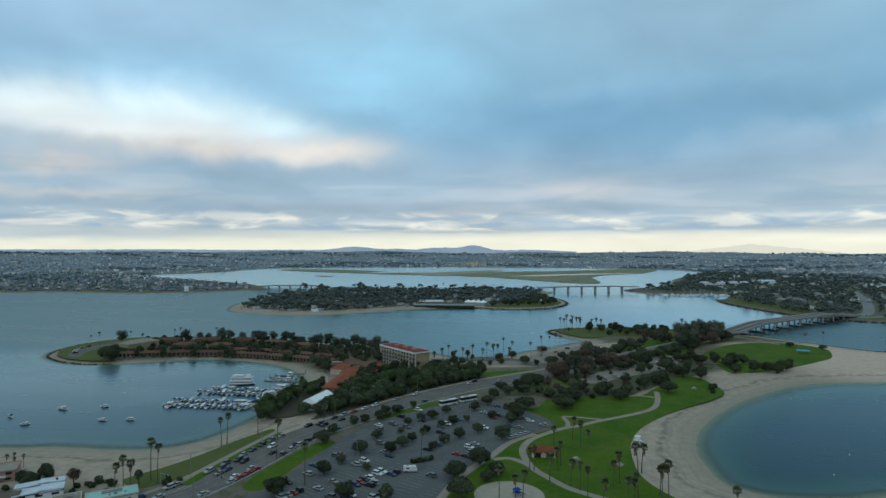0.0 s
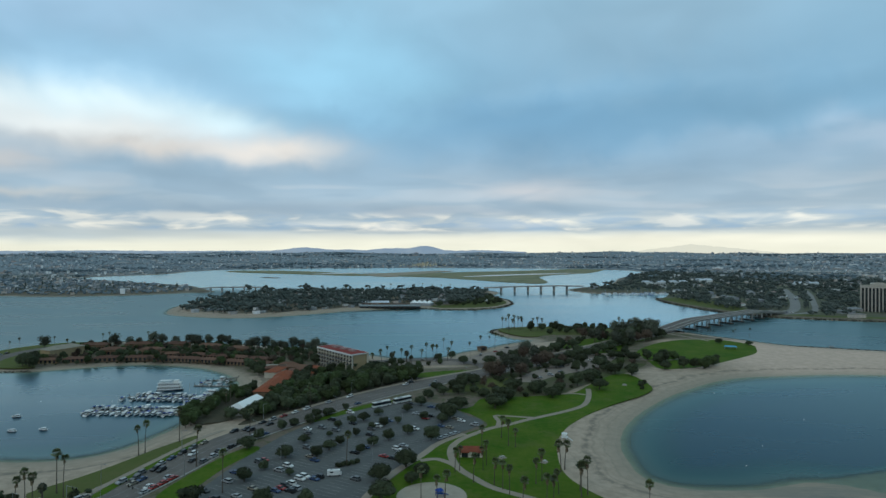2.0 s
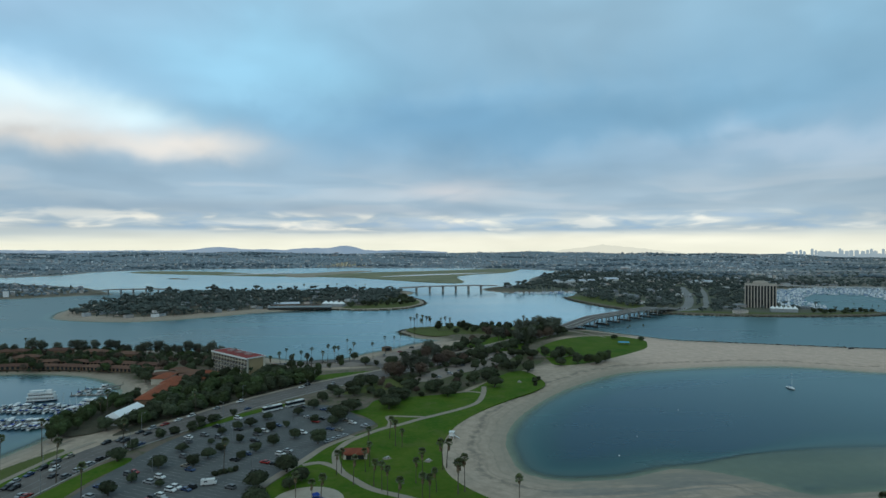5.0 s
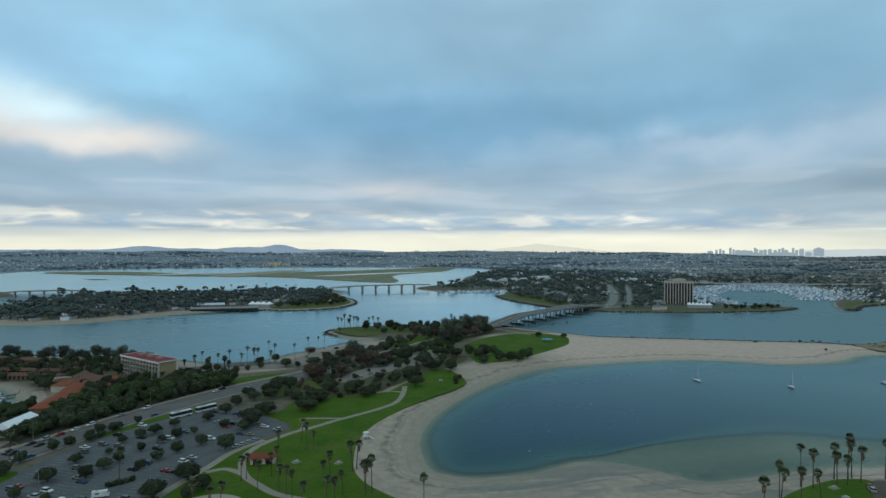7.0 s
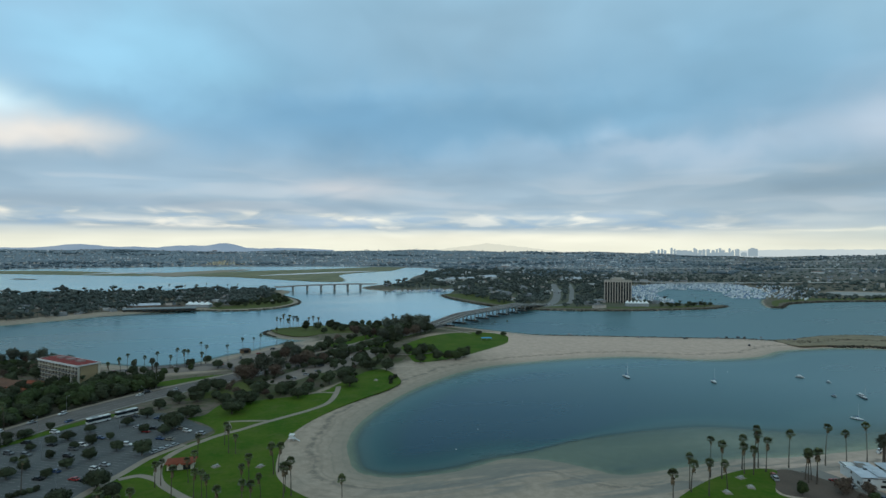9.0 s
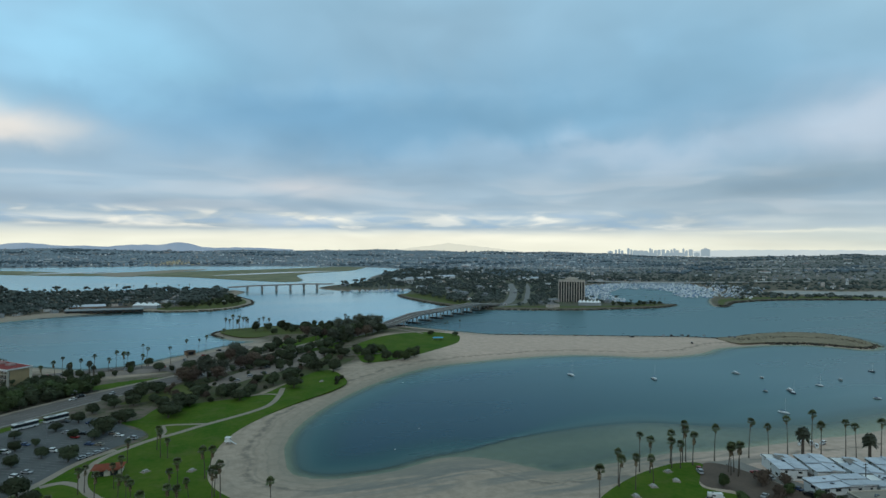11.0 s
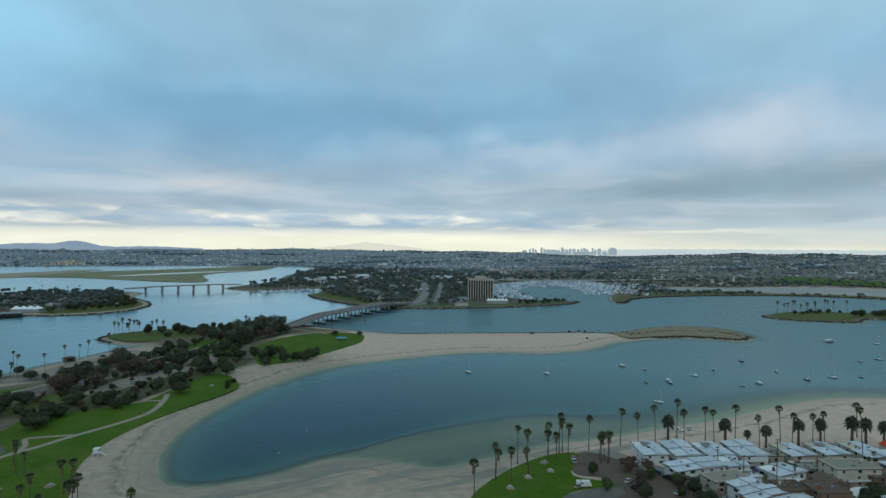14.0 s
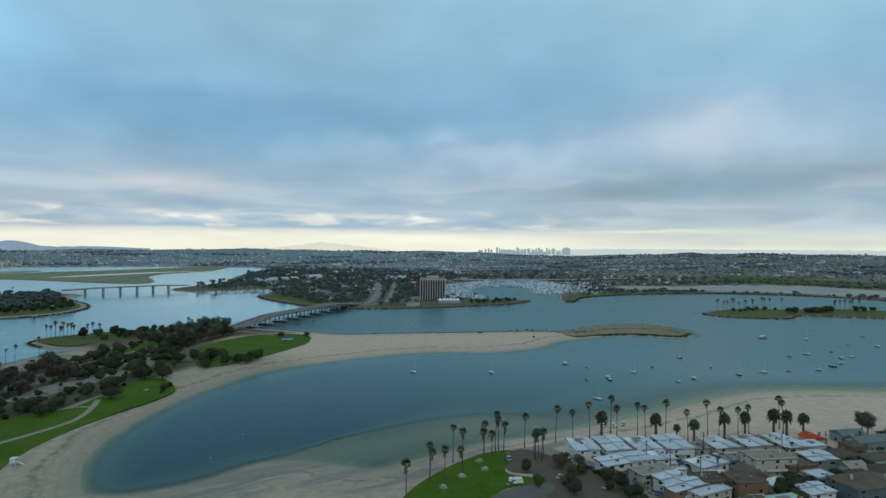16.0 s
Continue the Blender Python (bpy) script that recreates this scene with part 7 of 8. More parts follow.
row_turn = math.degrees(math.atan2(LV.y, LV.x))
for x, y, side in STALLS:
    near = -75 < x < -30 and y < 268
    tail = x > 2 and y > 300
    chance = 0.24 if near else 0.10 if tail else 0.045
    if RC.random() < chance:
        park(x, y, row_turn + (180 if RC.random() < 0.5 else 0) + RC.uniform(-2, 2), 2.06, "cars in the car park")
for x, y in [(21, 295), (23.5, 297.5), (26, 300), (28.5, 302.5)]:
    park(x, y, row_turn + 70, 2.06, "cars in the car park", 1)
for i in range(4, 54):
    a, b = Vector(ROAD[i]), Vector(ROAD[i + 1])
    d = (b - a).normalized()
    nrm = Vector((-d.y, d.x))
    ang = math.degrees(math.atan2(d.y, d.x))
    for off, chance, turn in ((8.2, 0.6, 180), (5.8, 0.12, 180), (2.6, 0.10, 180), (-2.8, 0.10, 0), (-6.0, 0.16, 0), (-8.4, 0.55, 0)):
        for step in ((0.2, 0.62) if (b - a).length > 11 else (0.4,)):
            if RC.random() < chance * (0.45 if i < 14 else 1.0 if i < 34 else 0.3):
                p = a + (b - a) * step + nrm * off
                park(p.x, p.y, ang + turn, 2.11, "cars on the main road")
for x, y in [(-4, 427), (2, 420), (19, 420), (72, 458), (102, 471), (10, 500), (20, 498), (45, 500), (60, 522), (75, 540), (-20, 492), (-30, 494), (88, 560), (120, 470), (135, 480), (105, 440), (115, 450), (150, 495), (160, 505), (95, 430)]:
    park(x, y, RC.uniform(0, 360), 2.12, "cars by the north beach")
for x, y, t in [(266, 180, 60), (268.5, 183, 50), (287, 170, 95), (287.6, 164, 95), (288, 152, 95), (287, 146, 95), (270, 152, 20), (268, 147, 20), (287, 134, 95), (278, 134, 10), (248, 158, 15), (289, 120, 95)]:
    park(x, y, t, 2.10, "cars by the south houses")
for x, y, t in [(540, 493, 0), (583, 478, 20), (459, 520, 90), (500, 497, 0), (530, 443, 45), (400, 560, -20), (560, 486, 10), (566, 483, 30), (600, 459, 5), (606, 457, 20), (548, 490, 60)]:
    park(x, y, t, 1.95, "vehicles on the sand spit")
for x, y, t in [(-362, 523, 70), (-358, 514, 60), (-364, 532, 75), (-364, 541, 80), (-354, 508, 50)]:
    park(x, y, t, 2.08, "cars at the hotel point")
for k in range(13):
    i = 3 + (k * 7) % 14
    park(FAR_ROAD[min(i, len(FAR_ROAD) - 1)][0] + RC.uniform(-6, 6), FAR_ROAD[min(i, len(FAR_ROAD) - 1)][1] + RC.uniform(-14, 14), 60, 2.1, "cars on the far road")


def coach(x, y, turn):
    root = thing("coach", "white coach with a dark window band", "bus", "coaches in the car park", at(x, y, 2.06, turn))
    part("body", Geo().box(0, 0, 0.4, 12, 2.5, 1.0).box(0, 0, 3.05, 12, 2.5, 0.3, inset=0.03), M_WHITE, root)
    part("window_band", Geo().box(0, 0, 1.4, 11.9, 2.46, 1.65), M_GLASS, root)
    part("roof_unit", Geo().box(-2, 0, 3.35, 3, 1.6, 0.25), M_METAL, root)
    for a in (-3.6, -2.4, 4.0):
        for b in (-1.15, 1.15):
            w = part("wheel", WHEEL, None, root)
            w.matrix_basis = pose(a, b, 0.45) @ Matrix.Scale(1.35, 4)


coach(-13.5, 356, 38)
coach(-1.5, 365.5, 38)


def camper(x, y, turn, label):
    root = thing("camper_van", label, "camper van", m=at(x, y, 2.06, turn, 0.85))
    part("body", Geo().box(-0.7, 0, 0.5, 5.4, 2.2, 2.4, inset=0.02), M_WHITE, root)
    part("cab", Geo().box(2.7, 0, 0.5, 1.6, 2.0, 1.1).box(2.3, 0, 1.6, 1.0, 1.9, 0.8, inset=0.1), M_WHITE, root)
    part("overcab", Geo().box(2.0, 0, 2.2, 1.6, 2.15, 0.75, inset=0.06), M_WHITE, root)
    part("windshield", Geo().box(2.85, 0, 1.62, 0.15, 1.7, 0.55), M_GLASS, root)
    part("window", Geo().box(-1.2, 0, 1.7, 1.6, 2.22, 0.6), M_GLASS, root)
    part("roof_vent", Geo().box(-1.4, 0, 2.9, 0.8, 0.7, 0.25), M_METAL, root)
    for a in (-2.0, 2.4):
        for b in (-0.98, 0.98):
            part("wheel", WHEEL, None, root).matrix_basis = pose(a, b, 0.38) @ Matrix.Scale(1.15, 4)


camper(-24.5, 248.5, 5, "white camper van in the car park")
camper(250.5, 157.5, -30, "white camper van beside the south lawn")


# ---- boats ----
def hull_geo(L, W, H, sheer=0.35, n=7):
    """A pointed hull with a transom, bow along x."""
    g, rings = Geo(), []
    for i in range(n):
        t = i / (n - 1)
        w = W / 2 * (0.86 + 0.14 * math.sin(math.pi * t)) * (1 - max(0, t - 0.45) ** 1.7 / 0.55 ** 1.7 * 0.97)
        x, z = -L / 2 + L * t, H + sheer * t * t
        rings.append([(x - 0.0, -w, z), (x - 0.12 * L * t * t * 0.6, -w * 0.6, -0.35), (x - 0.12 * L * t * t * 0.6, w * 0.6, -0.35), (x, w, z)])
    vs = [p for r in rings for p in r]
    fs = [(4 * i + k, 4 * i + 4 + k, 4 * i + 4 + k + 1, 4 * i + k + 1) for i in range(n - 1) for k in range(3)]
    fs += [(4 * i + 3, 4 * i + 7, 4 * i + 4, 4 * i) for i in range(n - 1)] + [(0, 1, 2, 3), (4 * n - 1, 4 * n - 2, 4 * n - 3, 4 * n - 4)]
    return g.add(vs, fs)


def sailboat(label, L=9.0, cover=M_BLUE, hull=M_GEL):
    root = thing("sailboat", label, "sailboat", m=at(0, 0, -500))
    part("hull", hull_geo(L, L * 0.31, 0.95), hull, root)
    part("deck", Geo().prism([(-L * 0.46, -L * 0.125), (L * 0.1, -L * 0.14), (L * 0.42, -L * 0.03), (L * 0.42, L * 0.03), (L * 0.1, L * 0.14), (-L * 0.46, L * 0.125)], 0.9, 1.02), M_GEL, root, "pale deck")
    part("waterline", hull_geo(L * 0.99, L * 0.315, 0.34, 0.0), M_HULLDARK, root, "dark band low along the hull")
    part("cabin", Geo().box(L * 0.06, 0, 0.95, L * 0.36, L * 0.17, 0.55, inset=0.12), M_GEL, root)
    part("cockpit", Geo().box(-L * 0.27, 0, 0.9, L * 0.26, L * 0.17, 0.14), M_DECK, root)
    part("mast", Geo().tube([(L * 0.1, 0, 1.0), (L * 0.1, 0, L * 1.35)], [0.09, 0.06], 6), M_WHITE, root)
    part("boom", Geo().tube([(L * 0.1, 0, 2.3), (-L * 0.32, 0, 2.3)], [0.06, 0.06], 5), M_METAL, root)
    part("sail_cover", Geo().tube([(L * 0.08, 0, 2.45), (-L * 0.1, 0, 2.45), (-L * 0.31, 0, 2.42)], [0.22, 0.19, 0.1], 6), cover, root, "furled sail in its cover")
    part("rigging", Geo().tube([(L * 0.48, 0, 1.1), (L * 0.1, 0, L * 1.33)], [0.02, 0.02], 3).tube([(-L * 0.48, 0, 1.1), (L * 0.1, 0, L * 1.33)], [0.02, 0.02], 3), M_METAL, root)
    return root


def motorboat(label, L=8.0, fly=True, top=M_GEL):
    root = thing("motorboat", label, "motorboat", m=at(0, 0, -500))
    part("hull", hull_geo(L, L * 0.34, 1.1, 0.5), M_GEL, root, "white hull")
    part("waterline", hull_geo(L * 0.99, L * 0.345, 0.5, 0.0), M_HULLDARK, root, "dark band low along the hull")
    part("cabin", Geo().box(L * 0.05, 0, 1.1, L * 0.46, L * 0.26, 1.0, inset=0.12), M_GEL, root)
    part("windshield", Geo().box(L * 0.05, 0, 1.36, L * 0.475, L * 0.265, 0.56, inset=0.08), M_GLASS, root)
    if fly:
        part("flybridge", Geo().box(-L * 0.02, 0, 2.1, L * 0.30, L * 0.22, 0.6, inset=0.08), M_GEL, root)
    part("canopy", Geo().box(-L * 0.18, 0, 2.9 if fly else 2.3, L * 0.30, L * 0.24, 0.12), top, root)
    top_z = 2.9 if fly else 2.3
    part("canopy_frame", Geo().tube([(-L * 0.3, -L * 0.1, 1.0), (-L * 0.3, -L * 0.1, top_z)], [0.04, 0.04], 4).tube([(-L * 0.3, L * 0.1, 1.0), (-L * 0.3, L * 0.1, top_z)], [0.04, 0.04], 4), M_METAL, root)
    part("cockpit", Geo().box(-L * 0.34, 0, 1.05, L * 0.24, L * 0.24, 0.1), M_DECK, root)
    return root


SAIL = [sailboat("white moored sailboat with a bare mast", 9.5), sailboat("small white sailboat with blue sail cover", 7.5), sailboat("dark-hulled sailboat with a dark cover", 8.5, M_HULLDARK, M_HULLDARK)]
MOTOR = [motorboat("white motor cruiser with flying bridge", 10.5), motorboat("small white motorboat with canopy", 7.0, False), motorboat("white motorboat with blue canvas top", 8.5, False, M_BLUE), motorboat("large white motor yacht with flying bridge", 13.0)]
RB = random.Random(9)
for k, (x, y) in enumerate([(333, 369), (383, 335), (442, 268), (391, 236), (480, 276), (542, 225), (569, 220), (617, 200), (568, 294), (687, 240), (708, 211), (643, 200), (785, 283)]):
    copy_thing(SAIL[k % 3], at(x, y, 0, RB.uniform(245, 285), RB.uniform(0.70, 0.84) * (1.25 if k < 2 else 1.0)))["group"] = "boats moored in the bay"
for k, (x, y) in enumerate([(458, 328), (463, 309), (428, 278), (446, 273), (512, 282), (480, 237), (499, 236), (552, 254), (591, 211), (663, 202), (661, 243), (721, 233), (690, 212), (781, 242), (865, 259), (797, 221), (876, 316)]):
    copy_thing(MOTOR[k % 3], at(x, y, 0, RB.uniform(235, 300), RB.uniform(0.52, 0.66)))["group"] = "boats moored in the bay"
copy_thing(MOTOR[3], at(754, 316, 0, 160, 0.95))["group"] = "boats moored in the bay"
for x, y, k, t in [(-242, 308, 1, 200), (-243, 339, 0, 170), (-205, 318, 1, 185), (-190, 320, 1, 180), (-221, 345, 1, 190), (-262, 322, 2, 150)]:
    copy_thing(MOTOR[k], at(x, y, 0, t, 0.68 if k else 0.62))["group"] = "boats moored in the cove"

# ---- marina ----
DOCKS = [((-186, 356), (-131, 352), 1.1), ((-180, 389), (-131, 384), 1.1), ((-131, 346), (-124, 404), 1.3), ((-150, 420), (-124, 418), 1.0), ((-124, 402), (-113, 412), 1.1), ((-148, 436), (-126, 436), 1.0), ((-150, 430), (-128, 447), 1.2)]
for a, b, half in DOCKS:
    root = thing("floating_dock", "grey boarded floating dock of the marina", "dock", "marina docks", at(0, 0, 0))
    part("deck", strip([a, b], half, 0.25, 0.55), M_DECK, root)
    n = max(2, int(math.dist(a, b) // 9))
    for k in range(n + 1):
        x, y = a[0] + (b[0] - a[0]) * k / n, a[1] + (b[1] - a[1]) * k / n
        part("dock_post", Geo().tube([(x, y + half + 0.25, -3), (x, y + half + 0.25, 2.2)], [0.16, 0.16], 6), M_WOODPOLE, root)
for (a, b, _), turns in zip(DOCKS[:3], ((90, -90), (90, -90), (0, 180))):
    n = int(math.dist(a, b) // 3.5)
    for k in range(n + 1):
        for s, turn in zip((-1, 1), turns):
            if RB.random() < 0.97:
                d = Vector((b[0] - a[0], b[1] - a[1])).normalized()
                m = Vector(a) + d * (k * 3.5) + Vector((-d.y, d.x)) * s * 5.6
                if inside(MAIN, m.x, m.y):
                    continue
                kind = RB.choice(MOTOR[:3] * 2 + SAIL[1:2] + MOTOR[2:3] * 3)
                copy_thing(kind, at(m.x, m.y, 0, (turn if RB.random() < 0.5 else turn + 180) + RB.uniform(-3, 3), RB.uniform(0.68, 0.95)))["group"] = "boats in the marina"
for x, y in [(-146, 424), (-140, 424), (-133, 423), (-144, 432), (-137, 441), (-130, 430)]:
    copy_thing(RB.choice(MOTOR), at(x, y, 0, 85 + RB.uniform(-5, 5), 0.85))["group"] = "boats in the marina"


def excursion_boat(x, y, turn):
    root = thing("excursion_boat", "white three-deck excursion boat moored at the dock", "ferry", m=at(x, y, 0, turn, 0.84))
    part("hull", hull_geo(21, 6.4, 1.3, 0.4), M_GEL, root)
    part("waterline", hull_geo(20.9, 6.5, 0.75, 0.2), M_HULLDARK, root, "dark hull band")
    for z, l in ((1.4, 18), (4.0, 16.5)):
        part("deck_house", Geo().box(-0.6, 0, z, l, 5.2, 2.3), M_WHITE, root)
        for k in range(10):
            for s in (-1, 1):
                part("window", Geo().box(-0.6 - l / 2 + (k + 0.5) * l / 10, s * 2.6, z + 0.8, l / 10 * 0.62, 0.1, 0.9), M_GLASS, root)
        part("deck_edge", Geo().box(-0.6, 0, z + 2.3, l + 1.2, 6.0, 0.25), M_WHITE, root)
    part("wheelhouse", Geo().box(4.5, 0, 6.55, 4, 3.4, 2.0, inset=0.05), M_WHITE, root)
    part("sun_awning", Geo().box(-3.5, 0, 8.2, 9, 5, 0.12), M_WHITE, root)
    for k in range(4):
        for s in (-1, 1):
            part("awning_post", Geo().box(-7.5 + k * 2.7, s * 2.3, 6.55, 0.1, 0.1, 1.65), M_METAL, root)


excursion_boat(-161, 408, 6)
for x, y in [(156, 261), (178, 287), (226, 330), (-230, 380), (420, 360), (205, 392)]:
    root = thing("mooring_buoy", "small white round mooring buoy", "buoy", "mooring buoys", at(x, y, 0, 0, 0.6))
    part("float", Geo().blob((0, 0, 0.2), (0.5, 0.5, 0.45), random.Random(3), 0.02, n=10), M_GEL, root)
    part("ring", Geo().tube([(0, 0, 0.6), (0, 0, 0.85)], [0.06, 0.06], 5), M_METAL, root)
for x, y, t in [(345, 192, 20), (350, 190, 35), (356, 188, 10), (348, 186, 40)]:
    copy_thing(MOTOR[1], at(x, y, 1.0, t, 0.7))["group"] = "small boats pulled up on the south beach"

# ---- riprap ----
def rocks(name, line, half, top, label, seed, size=1.5, step=1.6):
    r = random.Random(seed)
    g = Geo()
    for i in range(len(line) - 1):
        a, b = Vector(line[i]), Vector(line[i + 1])
        for _ in range(max(1, int((b - a).length / step * (half / 2 + 1)))):
            t, s = r.random(), r.uniform(-1, 1)
            d = (b - a).normalized()
            p = a + (b - a) * t + Vector((-d.y, d.x)) * half * s
            q = size * r.uniform(0.5, 1.1)
            g.blob((p.x, p.y, top * (1 - abs(s) ** 1.5) - 0.2 + r.uniform(-0.2, 0.2)), (q, q * r.uniform(0.7, 1.2), q * 0.6), r, 0.3, n=5)
    return setting(name, g, M_ROCK if "dark" not in label else mat("dark_wet_rock", (0.10, 0.085, 0.066), (0.06, 0.053, 0.044), scale=0.25, fine=0.9, bump=0.5, island=0.3), label, "riprap", kind="stuff")


MOUND = spline([(588, 443), (622, 445), (660, 440), (692, 424), (704, 400), (692, 376)], False, 6)
BREAK = [(576, 428), (584, 462), (606, 462), (658, 469), (702, 464), (726, 444), (728, 412), (712, 386), (694, 370), (675, 368), (665, 383), (646, 407), (607, 422)]
patch("breakwater", BREAK, mat("scrubby_brown_fill", (0.29, 0.235, 0.16), (0.17, 0.145, 0.095), scale=0.07, fine=0.5), "brown scrubby top of the curved breakwater", "breakwater", z=2.2)
rocks("breakwater_rocks", MOUND, 20, 2.3, "scattered brown boulders on the curved breakwater", 1, 1.3, 3.0)
rocks("breakwater_rim", spline(BREAK[1:], False, 3), 3.2, 1.9, "dark wet boulders round the breakwater", 11, 1.5, 1.2)
rocks("quay_rocks", spline(QUAY_SHORE[3:17], False, 3), 2.2, 1.6, "dark boulders lining the far quay", 2, 1.6, 1.6)
rocks("point_rocks", spline(PARK_SHORE[8:16], False, 3), 1.6, 1.3, "dark boulders round the point", 3, 1.2, 1.3)
rocks("isle_rocks", ISLE[32:64], 1.8, 1.4, "dark boulders along the island tip", 4, 1.6, 1.8)
rocks("far_island_rocks", FAR_ISLAND[:44], 1.8, 1.5, "dark boulders round the far island", 5, 1.5, 1.8)
rocks("hotel_point_rocks", spline(HOTEL_SHORE[9:21], False, 3), 1.0, 0.8, "dark stones along the hotel point", 9, 1.0, 1.5)
rocks("jetty_rocks", spline(QUAY_SHORE[27:36], False, 3), 3, 2.2, "dark boulders of the river bank", 6, 1.8, 1.8)
rocks("spit_rocks", spline(SPIT_SHORE[:6], False, 4), 0.9, 0.7, "low dark stones along the spit's outer edge", 8, 0.9, 1.4)

# ---- far shores ----
RF = random.Random(21)
NF = np.random.RandomState(4)


def ground_z(x, y):
    i = np.clip(np.searchsorted(GX, x) - 1, 0, len(GX) - 2)
    j = np.clip(np.searchsorted(GY, y) - 1, 0, len(GY) - 2)
    u, v = (x - GX[i]) / (GX[i + 1] - GX[i]), (y - GY[j]) / (GY[j + 1] - GY[j])
    return (HEIGHT[j, i] * (1 - u) + HEIGHT[j, i + 1] * u) * (1 - v) + (HEIGHT[j + 1, i] * (1 - u) + HEIGHT[j + 1, i + 1] * u) * v


def wedge(n, r0, r1, a0, a1, poly=MAINLAND, margin=10.0, power=1.0):
    """Random places between two distances and two bearings, on land."""
    r = r0 + (r1 - r0) * NF.rand(n) ** power
    a = np.radians(a0 + (a1 - a0) * NF.rand(n))
    x, y = r * np.sin(a) + 40, r * np.cos(a)
    ok = signed_distance(x, y, poly) > margin
    return x[ok], y[ok]


def patchy(x, y, shift, cut):
    """Where a broad unevenness of town and trees runs high; stretched along the shore."""
    v = np.array([noise.noise(Vector((a / 420 + shift, b / 170, shift))) for a, b in zip(x, y)])
    return v + NF.uniform(-0.16, 0.16, len(x)) > cut


def clumps(name, xs, ys, size, label, seed, squash=0.85, material=None, base=None):
    r = random.Random(seed)
    g = Geo()
    zs = ground_z(xs, ys) if base is None else np.full(len(xs), base)
    for x, y, z in zip(xs, ys, zs):
        s = size * r.uniform(0.55, 1.25)
        g.clump((x, y, z + s * squash * 0.8), s * 1.05, r, squash)
    return setting(name, g, material or M_FARTREE, label, "trees", kind="stuff")


def woods(name, xs, ys, size, label, seed, material=None, tall=0.12):
    """Crowns of three or four lumps each, low and tall mixed."""
    r = random.Random(seed)
    g = Geo()
    for x, y, z in zip(xs, ys, ground_z(xs, ys)):
        s = size * r.choice((0.6, 0.8, 1.0, 1.0, 1.3))
        h = s * (r.uniform(1.7, 2.4) if r.random() < tall else r.uniform(0.8, 1.3))
        for _ in range(r.randint(6, 9)):
            q, d, k = r.uniform(0, 6.283), s * r.uniform(0.1, 0.85), s * r.uniform(0.22, 0.46)
            g.clump((x + d * math.cos(q), y + d * math.sin(q), z + h + r.uniform(-0.5, 0.45) * s * (1.1 - d / s)), k, r)
        g.box(x, y, z - 0.5, 0.5, 0.5, h + 0.4)
    return setting(name, g, material or M_FARTREE, label, "trees", kind="stuff")


def clearing(x, y, size, shift, cut):
    """Places outside the open glades of a wood."""
    v = np.array([noise.noise(Vector((a / size + shift, b / size, shift))) for a, b in zip(x, y)])
    return v < cut


def in_poly(n, poly, keep=None):
    xs, ys = [p[0] for p in poly], [p[1] for p in poly]
    x, y = NF.uniform(min(xs), max(xs), n), NF.uniform(min(ys), max(ys), n)
    ok = signed_distance(x, y, poly) > 6
    if keep is not None:
        ok &= keep(x, y)
    return x[ok], y[ok]


# the wooded island
ISLE_WOOD = [(-372, 915), (-340, 880), (-295, 856), (-250, 848), (-200, 866), (-150, 905), (-105, 945), (-60, 1000), (0, 1015), (60, 990), (100, 1010), (118, 1050), (130, 1100), (125, 1180), (140, 1270), (110, 1310), (0, 1340), (-200, 1340), (-335, 1290), (-372, 1190), (-385, 1000)]
x, y = in_poly(2500, ISLE_WOOD, lambda x, y: clearing(x, y, 55, 3.3, 0.20))
woods("island_woods", x, y, 5.0, "dark mixed woods covering the island", 31)
x, y = in_poly(1500, ISLE, lambda x, y: (signed_distance(x, y, ISLE) > 38 + 8 * np.sin(x / 31)) & (x < -20) & ~((x > -110) & (y < 1000)))
woods("island_edge_trees", x[::2], y[::2], 4.0, "dark trees along the island's shore", 33)
x, y = in_poly(150, ISLE_WOOD)
woods("island_tall_trees", x, y, 6.2, "taller dark trees above the island woods", 32, tall=0.6)
xs, ys = in_poly(260, ISLE_WOOD)
g = Geo()
for x, y in zip(xs, ys):
    g.box(x, y, 1.8, RF.uniform(7, 13), RF.uniform(6, 9), RF.uniform(3.5, 5), RF.uniform(0, 3), 0, 1)
setting("island_cottages", g, (M_CITY, M_CITYROOF), "low resort cottages half hidden among trees", "cottages", kind="stuff")
plant(EVER + WIDE, [(70, 965), (90, 975), (112, 985), (125, 1002), (135, 1015), (60, 975), (100, 1000), (118, 1020)], "trees on the island's tip", 1.0, 1.5)
plant(EVER + WIDE, [(80, 1000), (95, 1025), (110, 1045), (120, 1070), (128, 1095), (130, 1120), (125, 1150), (50, 985), (30, 968), (105, 1010), (135, 1060), (90, 1050)], "trees on the island's tip", 1.0, 1.6)
low_block("boathouse", "long dark waterfront boathouse with a grey roof", -48, 944, -1, 96, 10, 3.2, M_GREYWALL, M_WOODPOLE, "gable", 12, "boathouse")
setting("island_pier", strip([(-120, 905), (-60, 912), (-25, 918)], 1.2, 0.2, 0.6), M_DECK, "low grey boat dock off the island", "dock")


